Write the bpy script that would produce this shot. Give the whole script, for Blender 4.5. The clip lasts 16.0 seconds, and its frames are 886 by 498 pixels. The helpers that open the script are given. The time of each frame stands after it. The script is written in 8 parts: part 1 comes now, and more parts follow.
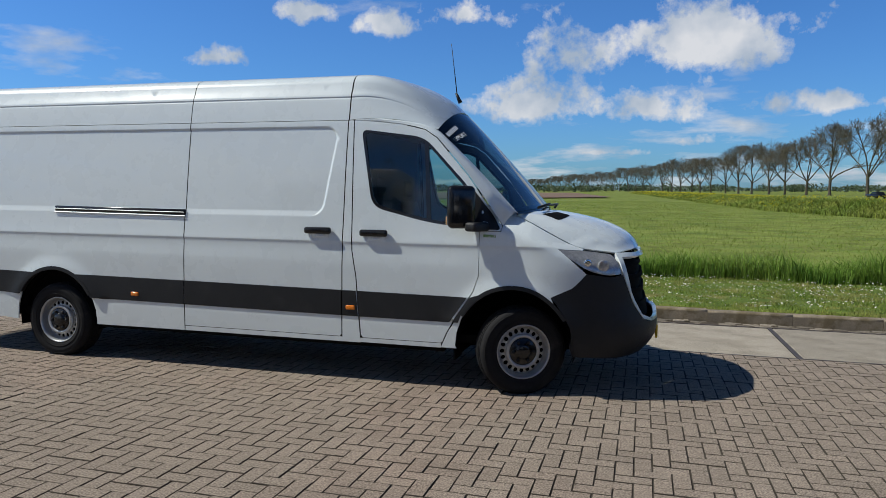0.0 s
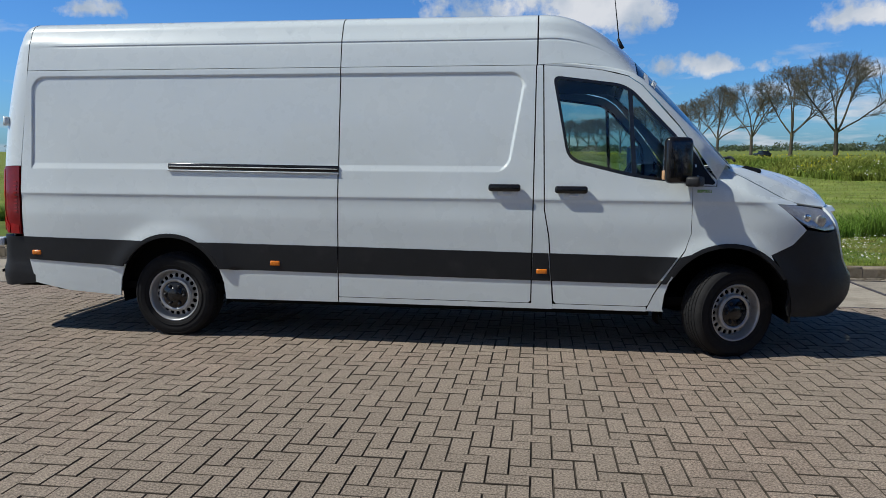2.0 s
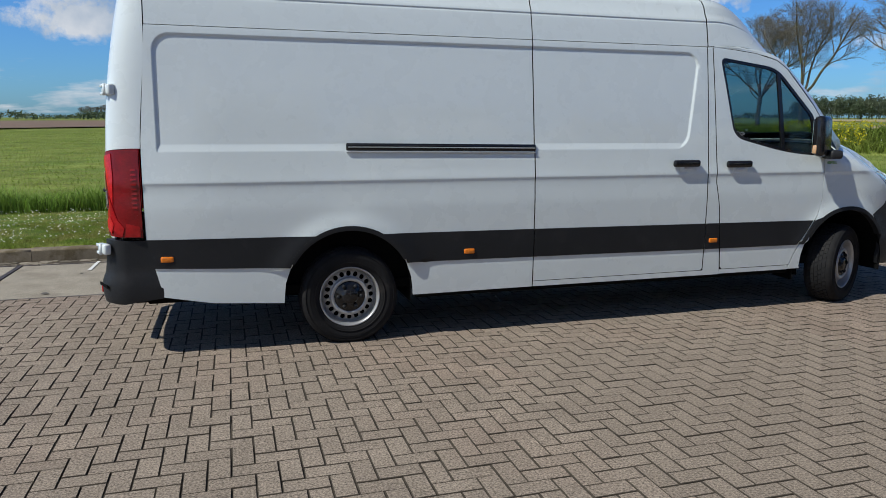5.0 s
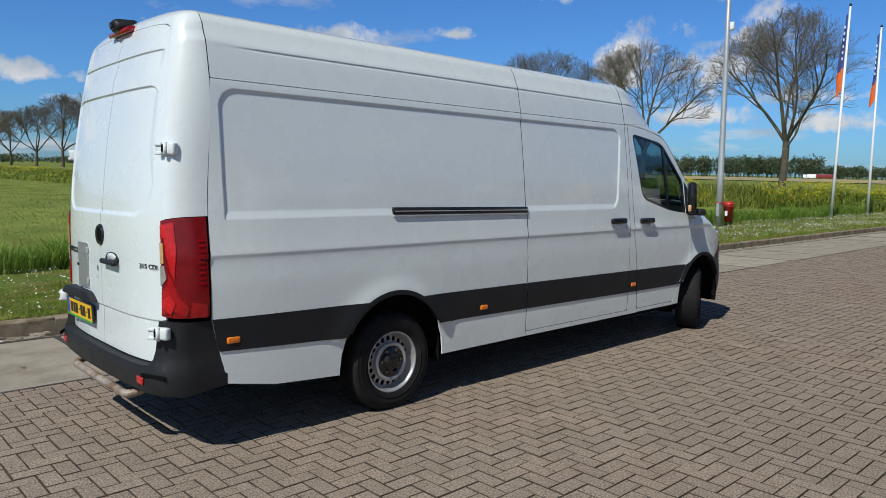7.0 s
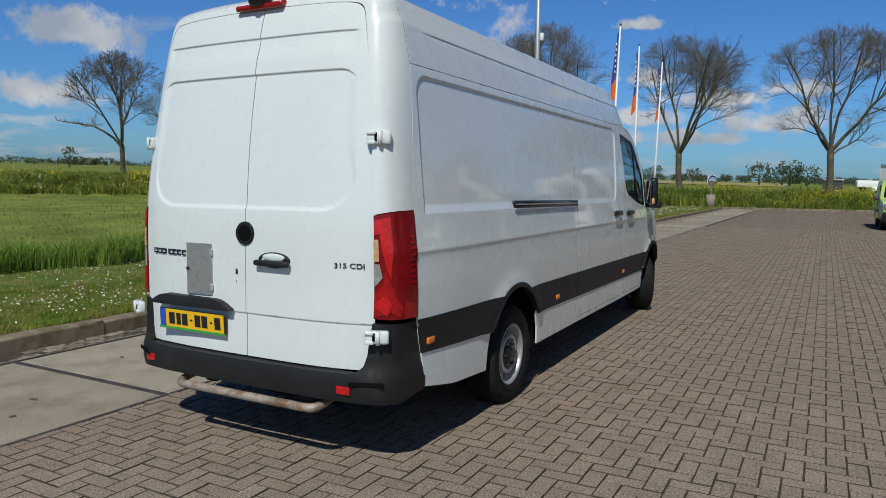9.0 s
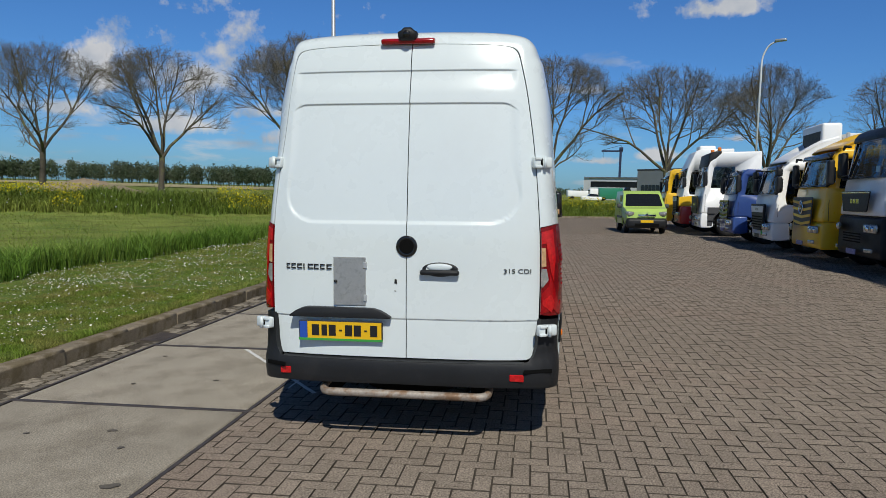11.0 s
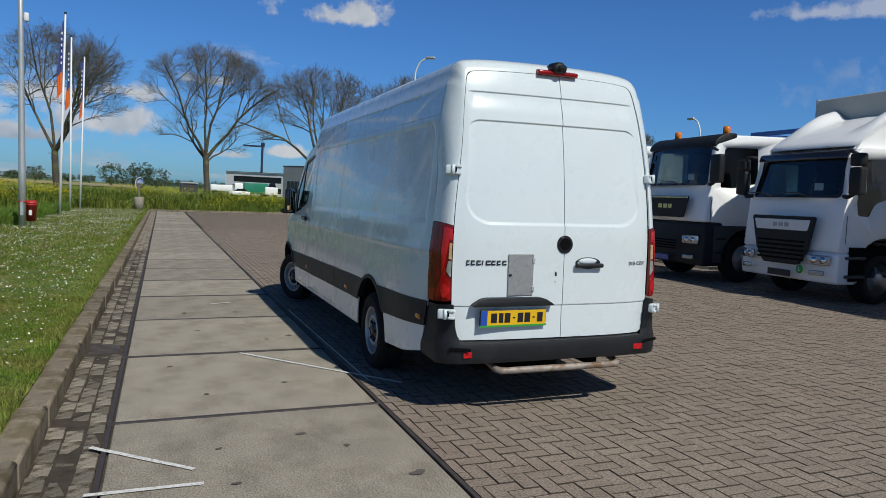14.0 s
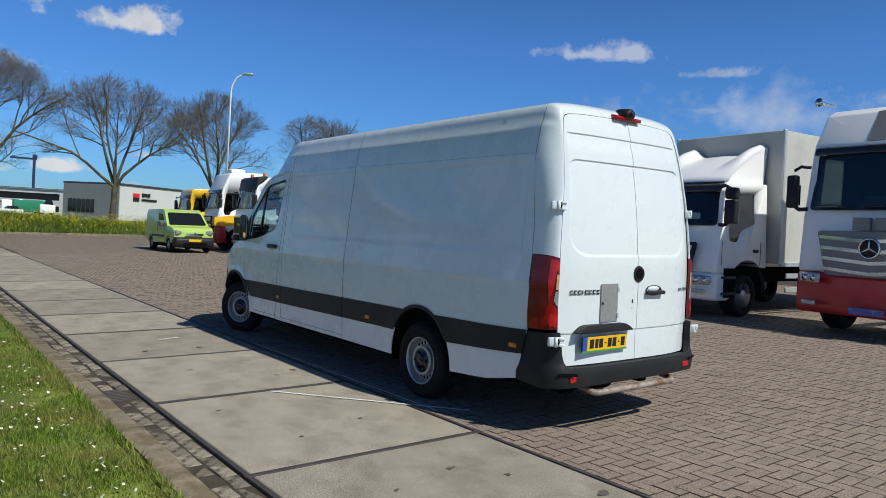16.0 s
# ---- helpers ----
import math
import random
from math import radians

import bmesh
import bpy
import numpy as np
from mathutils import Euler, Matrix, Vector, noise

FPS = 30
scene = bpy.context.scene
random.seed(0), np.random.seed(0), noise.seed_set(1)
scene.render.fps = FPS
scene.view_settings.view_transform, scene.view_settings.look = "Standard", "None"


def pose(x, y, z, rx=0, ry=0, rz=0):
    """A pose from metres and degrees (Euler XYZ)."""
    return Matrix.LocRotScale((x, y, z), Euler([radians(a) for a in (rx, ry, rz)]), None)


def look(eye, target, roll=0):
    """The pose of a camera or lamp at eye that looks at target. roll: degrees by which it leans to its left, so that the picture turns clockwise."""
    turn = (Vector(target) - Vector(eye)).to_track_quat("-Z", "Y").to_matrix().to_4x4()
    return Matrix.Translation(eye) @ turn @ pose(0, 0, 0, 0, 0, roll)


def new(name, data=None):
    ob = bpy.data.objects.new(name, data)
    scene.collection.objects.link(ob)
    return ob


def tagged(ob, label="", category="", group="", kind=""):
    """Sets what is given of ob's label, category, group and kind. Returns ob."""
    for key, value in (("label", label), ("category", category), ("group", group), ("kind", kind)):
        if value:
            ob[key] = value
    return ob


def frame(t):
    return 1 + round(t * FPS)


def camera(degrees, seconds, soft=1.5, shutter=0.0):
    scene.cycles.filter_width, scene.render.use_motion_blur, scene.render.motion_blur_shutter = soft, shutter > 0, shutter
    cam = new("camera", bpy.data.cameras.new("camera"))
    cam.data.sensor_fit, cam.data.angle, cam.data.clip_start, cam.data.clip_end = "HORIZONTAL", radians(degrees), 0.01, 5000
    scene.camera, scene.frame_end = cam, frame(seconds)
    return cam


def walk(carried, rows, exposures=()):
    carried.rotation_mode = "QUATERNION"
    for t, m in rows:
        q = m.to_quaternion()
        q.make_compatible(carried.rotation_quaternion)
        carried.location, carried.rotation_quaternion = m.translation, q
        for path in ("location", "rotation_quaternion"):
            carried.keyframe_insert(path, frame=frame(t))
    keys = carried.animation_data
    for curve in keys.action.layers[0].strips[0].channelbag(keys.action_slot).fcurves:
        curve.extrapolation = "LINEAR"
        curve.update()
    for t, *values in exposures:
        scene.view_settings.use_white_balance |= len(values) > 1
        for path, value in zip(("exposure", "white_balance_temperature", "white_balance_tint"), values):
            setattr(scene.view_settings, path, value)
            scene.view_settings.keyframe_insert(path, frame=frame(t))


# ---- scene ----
cam = camera(64.0, 16.0, soft=0.45)
PATH = [
    (0, (5.165, -6.256, 1.449), (4.625, -4.334, 1.32), 0.8),
    (0.5, (4.581, -6.301, 1.417), (4.124, -4.359, 1.274), 0.7),
    (1, (4.017, -6.329, 1.385), (3.622, -4.375, 1.222), 0.5),
    (1.5, (3.454, -6.274, 1.356), (3.125, -4.312, 1.155), 0.5),
    (2, (2.876, -6.238, 1.374), (2.614, -4.269, 1.14), 0.4),
    (2.5, (2.311, -6.169, 1.371), (2.15, -4.193, 1.109), 0.4),
    (3, (1.686, -6.118, 1.38), (1.673, -4.138, 1.1), 0.4),
    (3.5, (1.092, -6.043, 1.382), (1.238, -4.07, 1.089), 0.3),
    (4, (0.466, -5.961, 1.386), (0.737, -4.002, 1.089), 0.2),
    (4.2, (0.222, -5.95, 1.39), (0.535, -3.997, 1.094), 0.2),
    (6.3, (-2.281, -5.127, 1.524), (-1.195, -3.478, 1.214), 0.4),
    (6.5, (-2.494, -5.028, 1.521), (-1.334, -3.424, 1.242), 0.5),
    (7, (-2.989, -4.671, 1.542), (-1.633, -3.213, 1.358), 0.6),
    (7.5, (-3.487, -4.225, 1.536), (-1.976, -2.917, 1.456), 0.7),
    (8, (-3.863, -3.755, 1.481), (-2.274, -2.542, 1.443), 0.6),
    (8.5, (-4.213, -3.325, 1.472), (-2.553, -2.215, 1.375), 0.5),
    (9, (-4.45, -2.817, 1.485), (-2.696, -1.874, 1.303), 0.6),
    (9.2, (-4.579, -2.611, 1.507), (-2.781, -1.76, 1.305), 0.6),
    (11.3, (-5.916, -0.521, 1.51), (-3.929, -0.337, 1.375), 0.5),
    (11.5, (-6.022, -0.327, 1.526), (-4.031, -0.193, 1.394), 0.6),
    (12, (-6.168, 0.213, 1.507), (-4.173, 0.221, 1.362), 0.8),
    (12.5, (-6.28, 0.786, 1.484), (-4.291, 0.653, 1.315), 1.0),
    (13, (-6.222, 1.407, 1.488), (-4.258, 1.079, 1.302), 1.2),
    (13.5, (-6.18, 2.056, 1.471), (-4.265, 1.508, 1.294), 1.6),
    (14, (-6.005, 2.672, 1.506), (-4.152, 1.933, 1.366), 1.9),
    (14.5, (-5.904, 3.292, 1.576), (-4.11, 2.412, 1.49), 2.0),
    (15, (-5.705, 3.805, 1.571), (-3.959, 2.832, 1.52), 2.0),
    (15.5, (-5.454, 4.277, 1.594), (-3.771, 3.198, 1.548), 2.1),
    (16, (-5.063, 4.659, 1.525), (-3.485, 3.431, 1.462), 2.2),
]
LEVEL = pose(0, 0, 0, -1.25, 0.35, 0)  # the paving falls towards the kerb
walk(cam, [(t, LEVEL @ look(eye, target, roll)) for t, eye, target, roll in PATH],
     [(0, 0.14, 6350, 10), (4, 0.14, 6150, 10), (6.3, 0.12, 6400, 10), (7.5, 0.0, 6400, 10), (9, -0.20, 6450, 10), (13, -0.18, 6450, 10), (14.5, -0.18, 6250, 10), (15.2, 0.0, 6300, 10), (16, 0.12, 6350, 10)])

# ---- world, sun, exposure ----
SUN_WAY = Vector((0.85, 0.205, -1.0)).normalized()          # the way the sunlight travels
SUN_FROM = -SUN_WAY
scene.view_settings.exposure = 0.0


def build_world():
    w = bpy.data.worlds.new("world")
    scene.world = w
    w.use_nodes = True
    nt = w.node_tree
    nt.nodes.clear()
    N, L = nt.nodes.new, nt.links.new

    def math_node(op, a=None, b=None, clamp=False):
        n = N("ShaderNodeMath")
        n.operation, n.use_clamp = op, clamp
        for i, v in enumerate((a, b)):
            if v is None:
                continue
            if isinstance(v, (int, float)):
                n.inputs[i].default_value = v
            else:
                L(v, n.inputs[i])
        return n.outputs[0]

    sky = N("ShaderNodeTexSky")
    sky.sky_type, sky.sun_disc = "NISHITA", False
    sky.sun_elevation = math.asin(SUN_FROM.z)
    sky.sun_rotation = math.atan2(SUN_FROM.x, SUN_FROM.y)
    sky.air_density, sky.dust_density, sky.ozone_density, sky.altitude = 1.0, 0.5, 2.2, 0
    tc = N("ShaderNodeTexCoord")
    way = tc.outputs["Generated"]
    sep = N("ShaderNodeSeparateXYZ")
    L(way, sep.inputs[0])
    # the deeper blue of a clear spring sky
    tint = N("ShaderNodeMix")
    tint.data_type, tint.blend_type = "RGBA", "MULTIPLY"
    tint.inputs["Factor"].default_value = 1.0
    L(sky.outputs[0], tint.inputs["A"])
    tint.inputs["B"].default_value = SKY_TINT
    # it deepens towards the zenith
    deep = N("ShaderNodeMapRange")
    deep.inputs["From Min"].default_value, deep.inputs["From Max"].default_value = 0.26, 0.66
    deep.inputs["To Min"].default_value, deep.inputs["To Max"].default_value = 1.0, 0.36
    L(sep.outputs["Z"], deep.inputs["Value"])
    blue = N("ShaderNodeVectorMath")
    blue.operation = "SCALE"
    L(tint.outputs["Result"], blue.inputs[0]), L(deep.outputs[0], blue.inputs["Scale"])
    # flat cumulus layers: the way projected on a plane overhead
    zc = math_node("MAXIMUM", sep.outputs["Z"], 0.0)
    zz = math_node("ADD", zc, 0.16)
    px = math_node("DIVIDE", sep.outputs["X"], zz)
    py = math_node("DIVIDE", sep.outputs["Y"], zz)
    comb = N("ShaderNodeCombineXYZ")
    L(px, comb.inputs[0]), L(py, comb.inputs[1])
    wob = N("ShaderNodeTexNoise")
    wob.inputs["Scale"].default_value, wob.inputs["Detail"].default_value, wob.inputs["Roughness"].default_value = 9.0, 9.0, 0.62
    L(way, wob.inputs["Vector"])
    puff = N("ShaderNodeTexNoise")
    puff.inputs["Scale"].default_value, puff.inputs["Detail"].default_value, puff.inputs["Roughness"].default_value = 30.0, 7.0, 0.60
    L(way, puff.inputs["Vector"])
    billow = math_node("ADD", math_node("MULTIPLY", math_node("SUBTRACT", wob.outputs[0], 0.5), 4.2), math_node("MULTIPLY", math_node("SUBTRACT", puff.outputs[0], 0.5), 2.6))
    big = N("ShaderNodeTexNoise")
    big.inputs["Scale"].default_value, big.inputs["Detail"].default_value, big.inputs["Roughness"].default_value = 1.55, 8.0, 0.58
    off = N("ShaderNodeVectorMath")
    off.operation = "ADD"
    off.inputs[1].default_value = (3.1, 7.7, 1.3)
    L(comb.outputs[0], off.inputs[0])
    L(off.outputs[0], big.inputs["Vector"])
    # more of them low over the land, on the side away from the sun
    low = math_node("SUBTRACT", 0.22, sep.outputs["Z"])
    low = math_node("MAXIMUM", math_node("MULTIPLY", low, 0.62), -0.03)
    side = math_node("MULTIPLY", sep.outputs["Y"], 0.05)
    # and an added bank south of the yard, mostly unseen, brightening the van's side
    bank = N("ShaderNodeVectorMath")
    bank.operation = "DOT_PRODUCT"
    L(way, bank.inputs[0])
    bank.inputs[1].default_value = (-0.45, -0.89, 0.0)
    side = math_node("ADD", side, math_node("MULTIPLY", math_node("SUBTRACT", bank.outputs["Value"], 0.40, True), 0.66))
    base = math_node("ADD", math_node("ADD", big.outputs[0], low), side)
    cover = math_node("MULTIPLY", math_node("SUBTRACT", base, 0.66), 5.0, True)
    # single cumulus clouds: azimuth, elevation, half width, half height in degrees
    total = cover
    for az, el, hw, hh in CLOUDS + WISPS:
        a, e = radians(az), radians(el)
        d = Vector((math.cos(a) * math.cos(e), math.sin(a) * math.cos(e), math.sin(e)))
        right = Vector((math.sin(a), -math.cos(a), 0))
        up = right.cross(d) * 1.0
        dots = []
        for v, s in ((right, hw), (up, hh)):
            vm = N("ShaderNodeVectorMath")
            vm.operation = "DOT_PRODUCT"
            L(way, vm.inputs[0])
            vm.inputs[1].default_value = v / math.sin(radians(s))
            dots.append(vm.outputs["Value"])
        u2 = math_node("MULTIPLY", dots[0], dots[0])
        below = math_node("LESS_THAN", dots[1], 0.0)
        vv = math_node("MULTIPLY", dots[1], math_node("ADD", math_node("MULTIPLY", below, 0.7), 1.0))
        v2 = math_node("MULTIPLY", vv, vv)
        r = math_node("SQRT", math_node("ADD", u2, v2))
        front = N("ShaderNodeVectorMath")
        front.operation = "DOT_PRODUCT"
        L(way, front.inputs[0])
        front.inputs[1].default_value = d
        ahead = math_node("GREATER_THAN", front.outputs["Value"], 0.0)
        edge = math_node("SUBTRACT", billow, math_node("SUBTRACT", r, 0.98))
        m = math_node("MULTIPLY", math_node("MULTIPLY", edge, 1.5 if hw < 10 or az > 0 else 0.6, True), ahead)
        if az < -40:
            m = math_node("MULTIPLY", m, 0.55)
        total = math_node("MAXIMUM", total, m)
    # light and shaded parts of the clouds
    shade = N("ShaderNodeTexNoise")
    shade.inputs["Scale"].default_value, shade.inputs["Detail"].default_value = 14.0, 5.0
    L(way, shade.inputs["Vector"])
    ramp = N("ShaderNodeValToRGB")
    ramp.color_ramp.elements[0].position, ramp.color_ramp.elements[0].color = 0.36, CLOUD_DARK
    ramp.color_ramp.elements[1].position, ramp.color_ramp.elements[1].color = 0.62, CLOUD_LIGHT
    L(shade.outputs[0], ramp.inputs[0])
    soft = math_node("MULTIPLY", total, 0.93)
    mix = N("ShaderNodeMix")
    mix.data_type = "RGBA"
    L(soft, mix.inputs["Factor"])
    L(blue.outputs[0], mix.inputs["A"])
    L(ramp.outputs[0], mix.inputs["B"])
    bg = N("ShaderNodeBackground")
    bg.inputs["Strength"].default_value = SKY_STRENGTH
    L(mix.outputs["Result"], bg.inputs["Color"])
    out = N("ShaderNodeOutputWorld")
    L(bg.outputs[0], out.inputs[0])


SKY_STRENGTH = 0.070
SKY_TINT = (0.47, 0.92, 1.52, 1)
CLOUD_LIGHT = (9.6, 9.6, 9.6, 1)
CLOUD_DARK = (5.0, 5.9, 7.0, 1)
CLOUDS = [(87.2, 11.1, 9.1, 2.8), (98.8, 6.4, 5.5, 1.9), (90.1, 6.1, 5.0, 1.8), (123.3, 9.8, 2.1, 1.0), (116.3, 13.4, 2.5, 1.1), (104.2, 13.3, 4.1, 1.7), (109.9, 12.6, 2.7, 1.3),
          (86.3, 3.7, 2.7, 0.7), (93.9, 2.9, 4.1, 0.5), (48.1, 14.9, 19.2, 2.7), (66.5, 8.8, 4.0, 1.3), (55.4, 9.0, 5.7, 1.9), (58.9, 4.7, 2.7, 1.4)]
CLOUDS += [(26.1, 8.1, 4.6, 2.7), (33.5, 8.0, 2.7, 2.7), (28.5, 4.3, 3.6, 1.0), (18.4, 3.8, 3.7, 1.0), (4.2, 4.2, 3.7, 1.1), (13.5, 11.4, 1.8, 0.5), (13.6, 4.5, 2.7, 0.8),
           (-13.3, 13.6, 4.8, 1.2), (-9.5, 3.1, 1.7, 0.5), (-4.5, 2.6, 1.5, 0.4), (-14.5, 4.4, 1.4, 0.4), (46.5, 10.4, 2.3, 0.6), (65.3, 5.2, 2.7, 1.0)]
CLOUDS += [(8, 6.0, 4.0, 0.9), (14, 7.5, 5.0, 1.0), (20.5, 5.6, 4.0, 0.8), (2, 6.6, 3.0, 0.7), (10, 3.0, 5.0, 0.6), (-3, 8.0, 2.5, 0.6), (77, 6.0, 5.0, 1.0), (110, 7.0, 4.0, 0.8), (38, 5.0, 5.0, 0.9)]
WISPS = [(-48.8, 14.4, 4.1, 0.9), (-57.9, 12.9, 2.7, 0.5), (-63.3, 9.6, 12.0, 2.6)]
build_world()

sun_data = bpy.data.lights.new("sun", "SUN")
sun_data.energy, sun_data.angle, sun_data.color = 4.0, radians(0.53), (1.0, 0.97, 0.86)
sun = new("sun", sun_data)
sun.matrix_world = look((-30, -8, 40), Vector((-30, -8, 40)) + SUN_WAY)


# ---- materials ----
def shader(name, base=(0.5, 0.5, 0.5), rough=0.6, metal=0.0, var=0.12, scale=6.0, fine=90.0, bump=0.0, bump_scale=120.0, spec=0.5, coat=0.0,
           second=None, second_scale=2.0, second_amount=0.5, random_amount=0.0, island=0.0, transmission=0.0, ior=1.5, emission=None, coords="Object", sub=0.0, grain=None):
    """A procedural surface: base colour varied at two scales, roughness variation and a fine bump."""
    m = bpy.data.materials.new(name)
    m.use_nodes = True
    nt = m.node_tree
    N, L = nt.nodes.new, nt.links.new
    b = nt.nodes["Principled BSDF"]
    tc = N("ShaderNodeTexCoord")
    vec = tc.outputs[coords]

    def noise_tex(s, detail=4.0, rgh=0.6):
        n = N("ShaderNodeTexNoise")
        n.inputs["Scale"].default_value, n.inputs["Detail"].default_value, n.inputs["Roughness"].default_value = s, detail, rgh
        L(vec, n.inputs["Vector"])
        return n.outputs[0]

    def mult(col, fac_out, amount):
        mr = N("ShaderNodeMapRange")
        mr.inputs["From Min"].default_value, mr.inputs["From Max"].default_value = 0.25, 0.75
        mr.inputs["To Min"].default_value, mr.inputs["To Max"].default_value = 1 - amount, 1 + amount
        L(fac_out, mr.inputs["Value"])
        v = N("ShaderNodeVectorMath")
        v.operation = "SCALE"
        L(col, v.inputs[0]), L(mr.outputs[0], v.inputs["Scale"])
        return v.outputs[0]

    rgb = N("ShaderNodeRGB")
    rgb.outputs[0].default_value = (*base, 1)
    col = rgb.outputs[0]
    if second:
        mx = N("ShaderNodeMix")
        mx.data_type = "RGBA"
        mr = N("ShaderNodeMapRange")
        mr.inputs["From Min"].default_value, mr.inputs["From Max"].default_value = 0.62 - 0.25 * second_amount, 0.80 - 0.35 * second_amount
        L(noise_tex(second_scale, 6.0, 0.65), mr.inputs["Value"])
        L(mr.outputs[0], mx.inputs["Factor"])
        L(col, mx.inputs["A"])
        mx.inputs["B"].default_value = (*second, 1)
        col = mx.outputs["Result"]
    if var:
        col = mult(col, noise_tex(scale), var)
        col = mult(col, noise_tex(fine, 3.0), var * 0.8)
    if grain:
        col = mult(col, noise_tex(grain[0], 2.0, 0.7), grain[1])
    if random_amount:
        oi = N("ShaderNodeObjectInfo")
        col = mult(col, oi.outputs["Random"], random_amount)
    if island:
        ge = N("ShaderNodeNewGeometry")
        col = mult(col, ge.outputs["Random Per Island"], island)
    L(col, b.inputs["Base Color"])
    b.inputs["Metallic"].default_value = metal
    b.inputs["IOR"].default_value = ior
    b.inputs["Specular IOR Level"].default_value = spec
    b.inputs["Coat Weight"].default_value = coat
    b.inputs["Coat Roughness"].default_value = 0.04
    b.inputs["Transmission Weight"].default_value = transmission
    if sub:
        b.inputs["Transmission Weight"].default_value = 0
    rr = N("ShaderNodeMapRange")
    rr.inputs["To Min"].default_value, rr.inputs["To Max"].default_value = max(rough - 0.12, 0.02), min(rough + 0.12, 1)
    if rough > 0.12:
        L(noise_tex(scale * 3), rr.inputs["Value"])
        L(rr.outputs[0], b.inputs["Roughness"])
    else:
        b.inputs["Roughness"].default_value = rough
    if bump:
        bp = N("ShaderNodeBump")
        bp.inputs["Strength"].default_value, bp.inputs["Distance"].default_value = min(bump, 1), 0.004
        L(noise_tex(bump_scale, 5.0, 0.65), bp.inputs["Height"])
        L(bp.outputs[0], b.inputs["Normal"])
    if emission:
        b.inputs["Emission Color"].default_value, b.inputs["Emission Strength"].default_value = (*emission[:3], 1), emission[3]
    return m


def glass(name, tint=(0.6, 0.75, 0.72), clear=0.5):
    """Thin vehicle glass: see-through tinted, with a sharp reflection."""
    m = bpy.data.materials.new(name)
    m.use_nodes = True
    nt = m.node_tree
    nt.nodes.clear()
    N, L = nt.nodes.new, nt.links.new
    tr = N("ShaderNodeBsdfTransparent")
    tr.inputs[0].default_value = (*[c * clear for c in tint], 1)
    gl = N("ShaderNodeBsdfGlossy")
    gl.inputs["Roughness"].default_value = 0.01
    lw = N("ShaderNodeLayerWeight")
    lw.inputs["Blend"].default_value = 0.5
    pw = N("ShaderNodeMath")
    pw.operation = "POWER"
    L(lw.outputs["Facing"], pw.inputs[0])
    pw.inputs[1].default_value = 4.0
    fr = N("ShaderNodeMath")
    fr.operation = "MULTIPLY_ADD"
    fr.inputs[1].default_value, fr.inputs[2].default_value = 0.85, 0.07
    L(pw.outputs[0], fr.inputs[0])
    mx = N("ShaderNodeMixShader")
    L(fr.outputs[0], mx.inputs[0]), L(tr.outputs[0], mx.inputs[1]), L(gl.outputs[0], mx.inputs[2])
    out = N("ShaderNodeOutputMaterial")
    L(mx.outputs[0], out.inputs[0])
    return m


def leafy(name, base, island=0.3, trans=0.35, rough=0.6, second=None, second_scale=0.25):
    """Grass and leaves: diffuse with light shining through."""
    m = bpy.data.materials.new(name)
    m.use_nodes = True
    nt = m.node_tree
    nt.nodes.clear()
    N, L = nt.nodes.new, nt.links.new
    ge = N("ShaderNodeNewGeometry")
    tc = N("ShaderNodeTexCoord")
    nz = N("ShaderNodeTexNoise")
    nz.inputs["Scale"].default_value, nz.inputs["Detail"].default_value = second_scale, 4
    L(tc.outputs["Object"], nz.inputs["Vector"])
    c = N("ShaderNodeMix")
    c.data_type = "RGBA"
    c.inputs["A"].default_value, c.inputs["B"].default_value = (*base, 1), (*(second or base), 1)
    mr = N("ShaderNodeMapRange")
    mr.inputs["From Min"].default_value, mr.inputs["From Max"].default_value = 0.38, 0.62
    L(nz.outputs[0], mr.inputs["Value"]), L(mr.outputs[0], c.inputs["Factor"])
    m2 = N("ShaderNodeMapRange")
    m2.inputs["To Min"].default_value, m2.inputs["To Max"].default_value = 1 - island, 1 + island
    L(ge.outputs["Random Per Island"], m2.inputs["Value"])
    v = N("ShaderNodeVectorMath")
    v.operation = "SCALE"
    L(c.outputs["Result"], v.inputs[0]), L(m2.outputs[0], v.inputs["Scale"])
    b = N("ShaderNodeBsdfPrincipled")
    b.inputs["Roughness"].default_value, b.inputs["Specular IOR Level"].default_value = rough, 0.25
    L(v.outputs[0], b.inputs["Base Color"])
    t = N("ShaderNodeBsdfTranslucent")
    L(v.outputs[0], t.inputs[0])
    mx = N("ShaderNodeMixShader")
    mx.inputs[0].default_value = trans
    L(b.outputs[0], mx.inputs[1]), L(t.outputs[0], mx.inputs[2])
    out = N("ShaderNodeOutputMaterial")
    L(mx.outputs[0], out.inputs[0])
    return m


WHITE = shader("white_paint", (0.682, 0.742, 0.752), 0.28, var=0.010, scale=1.2, fine=25, coat=0.75, spec=0.35, second=(0.660, 0.712, 0.722), second_scale=0.7, second_amount=0.25)
WHITE_OLD = shader("white_truck_paint", (0.90, 0.90, 0.89), 0.35, var=0.03, scale=1.5, coat=0.3, second=(0.84, 0.84, 0.82), second_scale=1.1, second_amount=0.3)
BLACK_PLASTIC = shader("grained_black_plastic", (0.015, 0.0160, 0.018), 0.50, spec=0.28, var=0.15, scale=4, fine=160, bump=0.25, bump_scale=500, second=(0.025, 0.025, 0.027), second_scale=3, second_amount=0.3)
BLACK_GLOSS = shader("gloss_black", (0.012, 0.012, 0.013), 0.12, var=0.05)
# near-black; in gaps, slots, hollows and undersides its colour stands for shade
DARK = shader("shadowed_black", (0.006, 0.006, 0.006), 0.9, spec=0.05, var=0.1)
